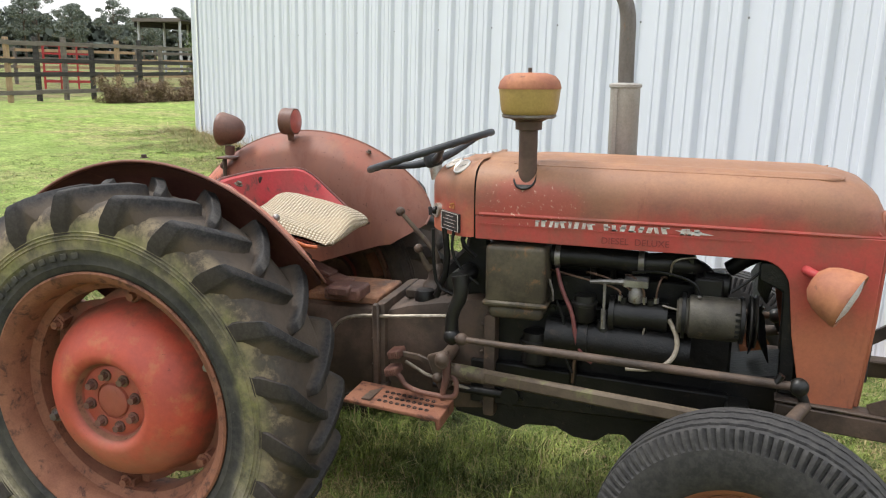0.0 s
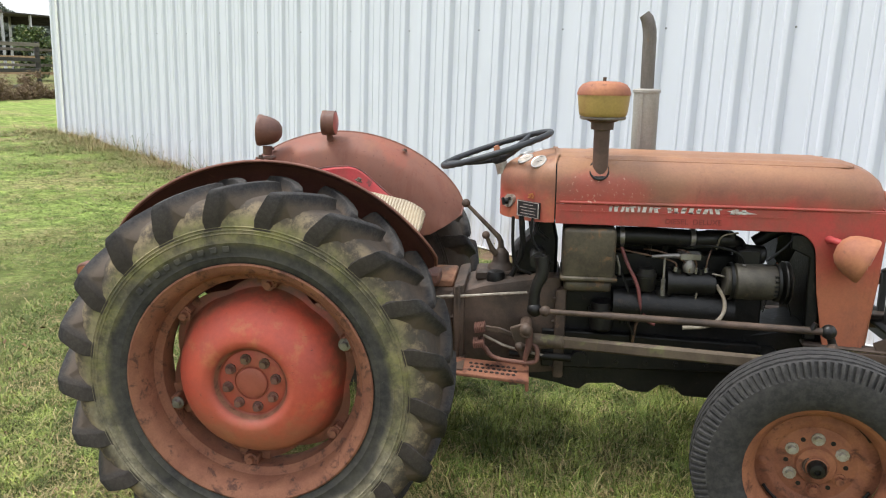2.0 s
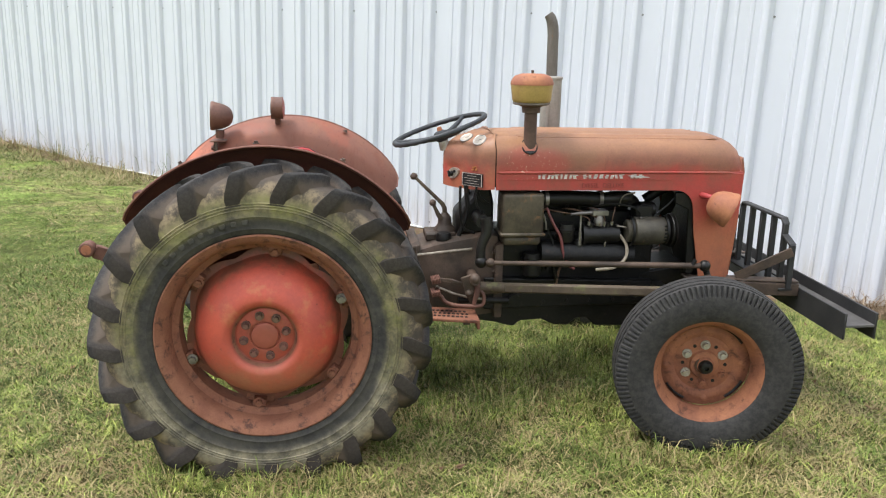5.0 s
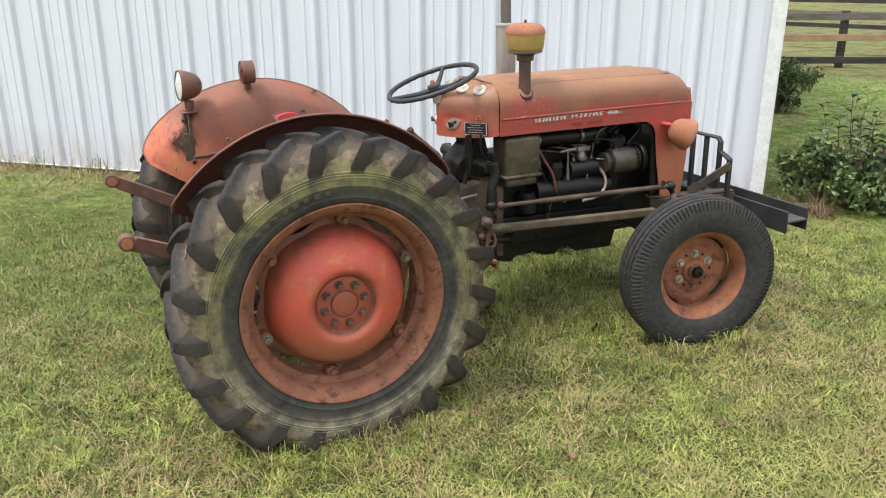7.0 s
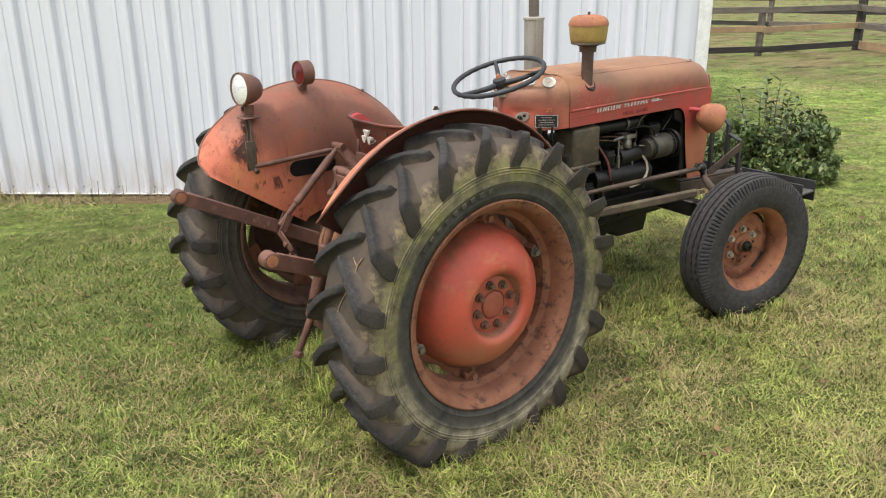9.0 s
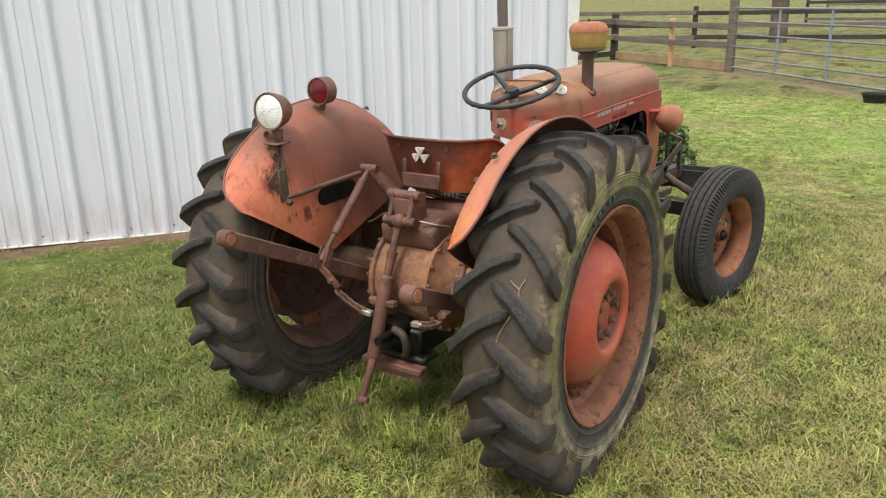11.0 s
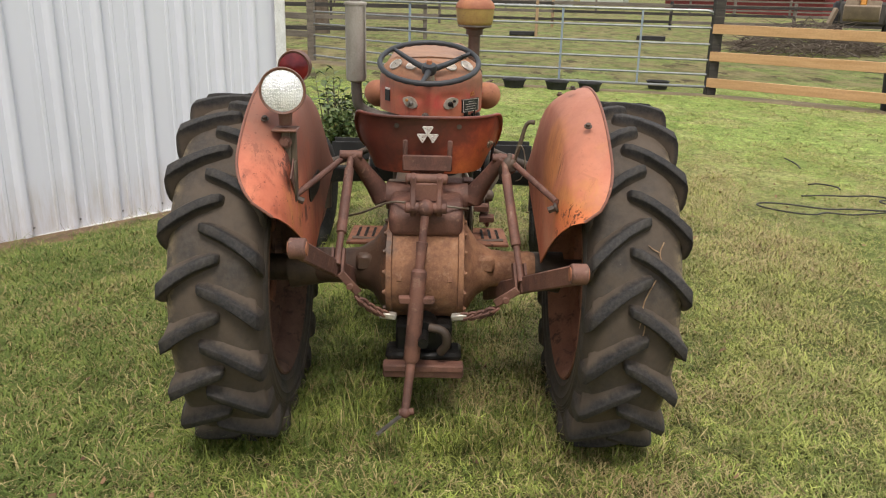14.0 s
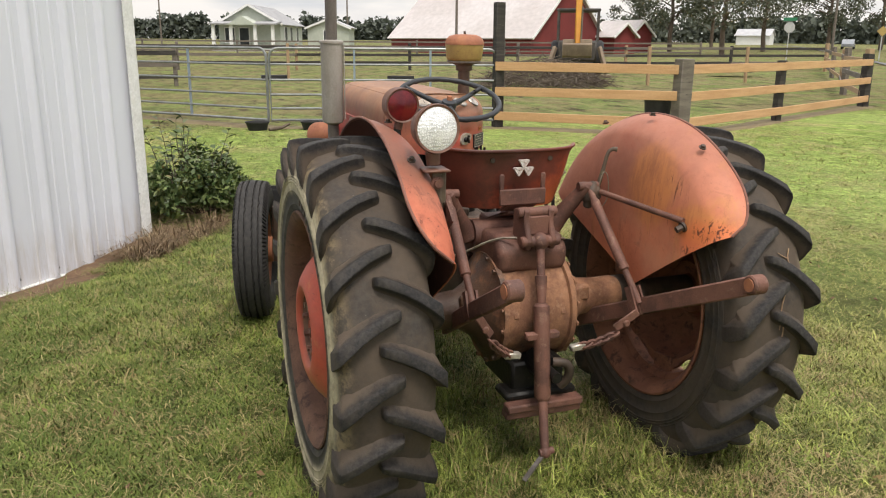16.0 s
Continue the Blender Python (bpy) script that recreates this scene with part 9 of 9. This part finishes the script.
house = gable_building("house", 89.5, -9.0, -22, 6.8, 11.0, 2.9, 1.9, M_SAGE, M_SHINGLE, "small sage green house with white trim and a front porch", "house",
                       [("right", 2.4, 0.9, 1.0, 1.6), ("right", 5.0, 0.9, 1.0, 1.6), ("right", 8.2, 0.9, 1.0, 1.6), ("front", 0.6, 0.2, 1.0, 2.1), ("front", 2.2, 0.8, 1.0, 1.5)], base=0.1)
pr = Shape()
pr.box((-2.6, -3.4, -0.6), (0, 3.4, 0.1))
part("porch_floor", pr, M_HOUSEWHITE, house)
rf_ = Shape()
rf_.add([(-3.0, -3.6, 2.6), (-3.0, 3.6, 2.6), (0.0, 3.6, 2.9), (0.0, -3.6, 2.9)], [(0, 1, 2, 3)])
part("porch_roof", rf_, M_SHINGLE, house, solid=0.14)
pg = Shape()
pg.add([(-3.05, -1.6, 2.6), (-3.05, 1.6, 2.6), (-3.05, 0, 3.5), (-0.5, -1.6, 2.6), (-0.5, 1.6, 2.6), (-0.5, 0, 3.5)], [(0, 1, 2), (5, 4, 3), (0, 3, 4, 1), (1, 4, 5, 2), (2, 5, 3, 0)])
part("porch_gable", pg, M_SAGE, house)
for y in (-3.2, -1.3, 1.3, 3.2):
    p = Shape()
    p.box((-2.75, y - 0.16, 0.1), (-2.43, y + 0.16, 2.6))
    part("porch_post", p, M_HOUSEWHITE, house)
gable_building("cottage", 107.0, -21.3, -20, 5.6, 6.0, 2.7, 1.1, M_SAGE, M_ROOFTIN, "small pale green outbuilding with a tin roof", "shed", [("front", 0.0, 0.8, 1.2, 1.5)], base=0.0)
gable_building("red_barn", 72.9, -39.4, 31, 14.0, 18.5, 2.1, 5.6, M_REDBARN, M_WHITEROOF, "long dark red barn under a pale tin roof", "barn", base=-0.3)
gable_building("red_barn", 73.5, -46.4, 12, 3.0, 5.4, 1.9, 1.2, M_REDBARN, M_WHITEROOF, "small dark red barn with a gabled front", "barn", base=0.1)
gable_building("red_barn", 76.5, -50.4, 12, 3.2, 6.0, 2.0, 1.4, M_REDBARN, M_WHITEROOF, "small dark red barn with a gabled front", "barn", base=0.1)
gable_building("grey_shed", 86.6, -32.0, 72, 5.0, 4.6, 1.5, 1.3, M_GREYWOOD, M_HOUSEWHITE, "open weathered shed with a low pale roof", "shed", base=0.1)
gable_building("white_house", 150.0, -124.0, -140, 6.0, 7.0, 2.0, 1.3, M_HOUSEWHITE, M_ROOFTIN, "distant white building with a grey roof", "house", [("front", -1.6, 0.6, 1.0, 1.1), ("front", 1.6, 0.6, 1.0, 1.1)])

# far pasture fences
board_fence([(43.0, 6.0), (42.0, 0.0), (41.0, -6.0), (40.0, -12.0), (39.0, -18.0), (37.5, -24.0), (36.0, -30.0), (35.0, -36.0)], (1.2, 0.8, 0.4), 1.4, 0.14, [M_BLACKWOOD, M_BLACKWOOD, M_GREYWOOD], [M_BLACKWOOD, M_GREYWOOD, M_TANWOOD], "dark weathered pasture fence")
board_fence([(76.0, 10.0), (74.5, 2.0), (73.0, -6.0), (71.5, -14.0), (70.0, -22.0), (68.0, -30.0), (64.0, -38.0), (60.0, -46.0)], (1.2, 0.8, 0.4), 1.35, 0.16, M_GREYWOOD, M_GREYWOOD, "grey weathered pasture fence")
board_fence([P4, (17.5, -19.5), (22.0, -24.0), (27.5, -29.0), (33.0, -34.0), (38.0, -39.0)], (1.15, 0.75, 0.35), 1.45, 0.16, [M_TANWOOD, M_GREYWOOD], [M_TANWOOD, M_GREYWOOD], "sun-bleached tan board fence beside the road")
for x, y in ((24.1, -16.6), (25.1, -22.0), (31.0, -4.0)):
    p = Shape()
    p.bar((0, 0, -0.2), (0, 0, 1.45), 0.11, 0.11, up=(0, 1, 0))
    o = single("yellow_post", p, M_TANWOOD, "single tan wooden post in the pasture", "post", "pasture posts", bevel=0.01)
    o.matrix_basis = pose(x, y, lift(x, y))
tl_ = Shape()
tl_.box((-1.0, -0.7, 0.35), (1.0, 0.7, 0.47))
tl_.box((-1.0, -0.7, 0.47), (-0.92, 0.7, 0.62))
flat_tr = single("flat_trailer", tl_, M_TUB, "low dark flat trailer standing in the pasture", "trailer", bevel=0.02)
flat_tr.matrix_basis = pose(29.7, -25.1, lift(29.7, -25.1) - 0.1, 0, 0, 40)
pl2 = Shape()
pl2.box((-0.55, -0.16, 0.0), (0.55, 0.16, 0.18))
for k, (x, y) in enumerate(((30.0, -8.5), (31.5, -3.5))):
    o = single("dark_trough", pl2.mesh("dark_trough", 0.03) if k else pl2, M_TUB, "dark low feed trough in the pasture", "trough", "troughs")
    o.matrix_basis = pose(x, y, lift(x, y), 0, 0, 70 + 20 * k)

# road, signs, poles, car
road = Shape()
rows = []
for x, y, w in ((14.0, -27.0, 2.6), (24.0, -34.0, 2.8), (36.0, -43.0, 3.0), (50.0, -55.0, 3.0), (70.0, -72.0, 3.0), (110.0, -105.0, 3.2), (170.0, -150.0, 3.5)):
    nn = Vector((0.66, 0.75))
    rows.append([(x + nn.x * w * q, y - nn.y * w * q, lift(x, y) + 0.03) for q in (-1, 0, 1)])
road.sheet(rows)
single("road", road, M_ASPHALT, "grey asphalt country road", kind="structure")


def pole_sign(x, y, h, shape, material, label, extra=None):
    t = thing("road_sign", pose(x, y, lift(x, y), 0, 0, 143), label, "sign")
    p = Shape()
    p.bar((0, 0, -0.2), (0, 0, h + 0.3), 0.07, 0.07, up=(0, 1, 0))
    part("sign_post", p, M_SIGNGREY, t)
    s = Shape()
    n_ = shape
    r = 0.42
    off = math.pi / 8 if n_ == 8 else 0.0
    s.lathe([(0.0005, 0.045), (r, 0.045), (r, 0.060), (0.0005, 0.060)], Matrix.Translation((0, 0, h)) @ Matrix.Rotation(radians(90), 4, "Y") @ Matrix.Rotation(off, 4, "Z"), n_)
    part("sign_plate", s, material, t)
    if extra:
        e = Shape()
        e.box((0.04, -0.5, h + 0.50), (0.055, 0.5, h + 0.75))
        part("name_plate", e, extra, t)


pole_sign(49.2, -46.0, 2.55, 8, M_SIGNGREY, "back of an eight-sided road sign below a green name plate", M_SIGNGREEN)
pole_sign(48.0, -54.3, 2.3, 4, M_SIGNYEL, "diamond-shaped road sign seen from behind")
for k, (x, y, h) in enumerate(((137.5, -0.3, 9.0), (129.0, -29.0, 10.0), (64.7, -66.0, 10.0), (72.4, -26.8, 9.5))):
    p = Shape()
    p.rod((0, 0, -0.5), (0, 0, h), 0.15, 0.10, 10)
    p.bar((0, -0.9, h - 0.5), (0, 0.9, h - 0.5), 0.1, 0.1)
    o = single("utility_pole", p, M_GREYWOOD, "tall wooden utility pole with a cross arm", "pole", "utility poles")
    o.matrix_basis = pose(x, y, lift(x, y), 0, 0, -20 * k)
for z0, z1 in ((9.0, 9.6), (8.6, 9.2)):
    w_ = Shape()
    pts = []
    for i in range(13):
        q = i / 12
        pts.append((129.0 + (64.7 - 129.0) * q, -29.0 + (-66.0 + 29.0) * q, lift(129, -29) * (1 - q) + lift(64.7, -66) * q + z0 + (z1 - z0) * q - 1.2 * 4 * q * (1 - q)))
    w_.tube(pts, 0.02, 5)
    single("overhead_wire", w_, M_CORD, "thin overhead wire between poles", "wire", "overhead wires")


def car(x, y, turn, label):
    t = thing("parked_car", pose(x, y, lift(x, y), 0, 0, turn), label, "car")
    b = Shape()
    prof = [(-2.1, 0.35), (-2.15, 0.75), (-1.5, 0.92), (-0.9, 1.42), (0.8, 1.45), (1.5, 0.95), (2.15, 0.8), (2.2, 0.35)]
    b.prism(prof, -0.85, 0.85)
    part("body", b, M_CARPAINT, t, bevel=0.06, segs=2)
    for s in (-1, 1):
        gl = Shape()
        gl.prism([(-1.25, 0.97), (-0.82, 1.36), (0.72, 1.38), (1.25, 0.98)], 0.852 * s, 0.862 * s)
        part("side_glass", gl, M_DARKPANE, t)
        for wx in (-1.35, 1.35):
            w = Shape()
            w.lathe([(0.0005, -0.1), (0.3, -0.1), (0.33, -0.05), (0.33, 0.05), (0.3, 0.1), (0.0005, 0.1)], Matrix.Translation((wx, 0.80 * s, 0.33)) @ Matrix.Rotation(radians(90), 4, "X"), 20)
            part("wheel", w, M_TUB, t)


car(94.3, -98.7, 131, "silver-grey car parked by the road")

# ---- trees ----
for i, (x, y, h, c) in enumerate(((75.3, -53.4, 13, 5.5), (68.0, -54.7, 14, 6.0), (80.6, -70.9, 15, 6.5), (82.8, -83.3, 14, 6.0), (85.0, -94.9, 15, 6.0), (95.0, -62.0, 12, 5.0), (72.0, -88.0, 13, 5.5), (100.0, -78.0, 14, 6))):
    tree(x, y, h, c, M_OAK, 40 + i, "tall broad-leaved tree at the edge of the pasture", 0.26, 130, 0.17, 40, 0.75, "roadside trees")
tree(29.5, 4.6, 16.0, 5.0, M_OAK, 60, "tall pasture tree with a stout trunk", 0.42, 90, 0.16, 40, 0.7, "pasture trees")
for i, (x, y) in enumerate(((-66.9, 63.3), (-65.8, 66.4), (-67.4, 69.9), (-58.2, 64.8), (-61.6, 75.0), (-56.2, 72.9), (-56.1, 79.2), (-72.0, 60.0), (-63.0, 84.0), (-50.0, 84.0), (-47.0, 90.0), (-70.0, 78.0))):
    tree(x, y, 5.3 + 1.0 * ((i * 7) % 5) / 2, 1.9 + 0.25 * (i % 3), M_PINE, 80 + i, "tall pine with a broken rounded crown", 0.42, 150, 0.105, 26, 0.55, "pines behind the pen")


def wood_line(name, pts, h, seed, label):
    """A far wood: many small clumps along a line, with an uneven top."""
    g = np.random.default_rng(seed)
    cs, rs = [], []
    for (x0, y0), (x1, y1) in zip(pts[:-1], pts[1:]):
        L_ = math.hypot(x1 - x0, y1 - y0)
        for k in range(int(L_ / 0.45)):
            q = g.random()
            x, y = x0 + (x1 - x0) * q, y0 + (y1 - y0) * q
            top = h * (0.86 + 0.14 * math.sin(x * 0.21 + y * 0.17) * math.sin(x * 0.05 + 1.0)) * g.uniform(0.70, 1.05)
            for z in np.arange(0.6, top, 1.7):
                cs.append((x + g.normal(0, 0.8), y + g.normal(0, 0.8), lift(x, y) + z + g.uniform(-0.5, 0.5)))
                rs.append(g.uniform(1.3, 2.2))
    me = leaf_cloud(name, cs, rs, 12, 0.75, seed, 0.9, 0.7)
    me.materials.append(M_FARWOOD)
    return tagged(new(name, me), label, "wood", kind="stuff")


wood_line("far_woods", [(262.0, 70.0), (257.0, 8.0), (250.0, -60.0), (232.0, -110.0), (190.0, -150.0), (142.0, -165.0), (90.0, -170.0)], 7.4, 101, "dark far edge of the woods")
wood_line("far_woods", [(-95.0, 20.0), (-88.0, 60.0), (-80.0, 92.0), (-60.0, 115.0), (-20.0, 130.0), (40.0, 130.0)], 6.0, 102, "dark far edge of the woods")
wood_line("far_woods", [(60.0, 120.0), (130.0, 100.0), (200.0, 80.0), (262.0, 70.0)], 7.4, 103, "dark far edge of the woods")

# ---- beyond the barn's far corner ----
shed = thing("open_shed", pose(-34.6, 49.4, lift(-34.6, 49.4), 0, 0, 80), "open pole shed with a flat dark roof on pale posts", "shed")
r_ = Shape()
r_.box((-2.6, -2.2, 3.72), (2.6, 2.2, 3.80))
part("roof", r_, M_BLACKWOOD, shed)
fs_ = Shape()
fs_.box((-2.72, -2.3, 3.66), (-2.60, 2.3, 3.90))
part("fascia", fs_, M_GREYWOOD, shed)
# added dark boards at the back, for the shade under the roof
for lo, hi in (((2.5, -2.2, 3.15), (2.6, 2.2, 3.72)), ((-2.6, 2.1, 3.3), (2.5, 2.2, 3.72))):
    bd = Shape()
    bd.box(lo, hi)
    part("back_board", bd, M_BLACKWOOD, shed)
for x in (-2.4, 0.0, 2.4):
    for y in (-2.0, 2.0):
        p = Shape()
        p.bar((x, y, -0.3), (x, y, 3.73), 0.13, 0.13, up=(0, 1, 0))
        part("post", p, M_ROOFTIN, shed)
pen = thing("cattle_chute", pose(-25.2, 27.2, 0, 0, 0, 42), "red painted steel cattle chute with rails", "chute")
for x in (-1.0, -0.35, 0.35, 1.0):
    for y in (-0.5, 0.5):
        p = Shape()
        p.bar((x, y, 0), (x, y, 1.9), 0.07, 0.07, up=(0, 1, 0))
        part("upright", p, M_REDGATE, pen)
for z in (0.35, 0.75, 1.15, 1.55, 1.9):
    for y in (-0.5, 0.5):
        p = Shape()
        p.bar((-1.05, y, z), (1.05, y, z), 0.06, 0.08)
        part("rail", p, M_REDGATE, pen)
board_fence([(-33.0, 24.0), (-30.0, 29.0), (-27.0, 34.0), (-24.0, 39.0)], (1.6, 1.2, 0.8, 0.4), 1.8, 0.14, [M_GREYWOOD, M_TANWOOD], M_GREYWOOD, "weathered inner pen fence")
rng = random.Random(52)
cs, rs = [], []
for i in range(170):
    q = rng.random()
    top = (0.44 + 0.28 * math.sin(q * 17.0 + 0.6) + 0.14 * math.sin(q * 41.0)) * rng.random()
    x, y = -16.95 + 0.75 * q + rng.uniform(-0.45, 0.45), 19.5 + 4.9 * q
    cs.append((x, y, lift(x, y) + max(0.06, top)))
    rs.append(rng.uniform(0.14, 0.30))
me = leaf_cloud("fence_weeds", cs, rs, 110, 0.075, 53, 0.9, 0.13)
me.materials.append(M_DEADSTALK)
tagged(new("fence_weeds", me), "tangled dry weeds standing in front of the pen fence", "weeds", kind="stuff")
bush = thing("shrub", pose(-25.5, 38.0, lift(-25.5, 38.0)), "bright yellow-green bush beside the pole shed", "shrub")
cs = [(rng.gauss(0, 0.45), rng.gauss(0, 0.45), 0.3 + 2.3 * rng.random()) for i in range(60)]
me = leaf_cloud("leaves", cs, [rng.uniform(0.2, 0.42) for c in cs], 60, 0.09, 54, 0.9, 0.5)
me.materials.append(M_BUSHLEAF)
part("leaves", me, M_BUSHLEAF, bush)
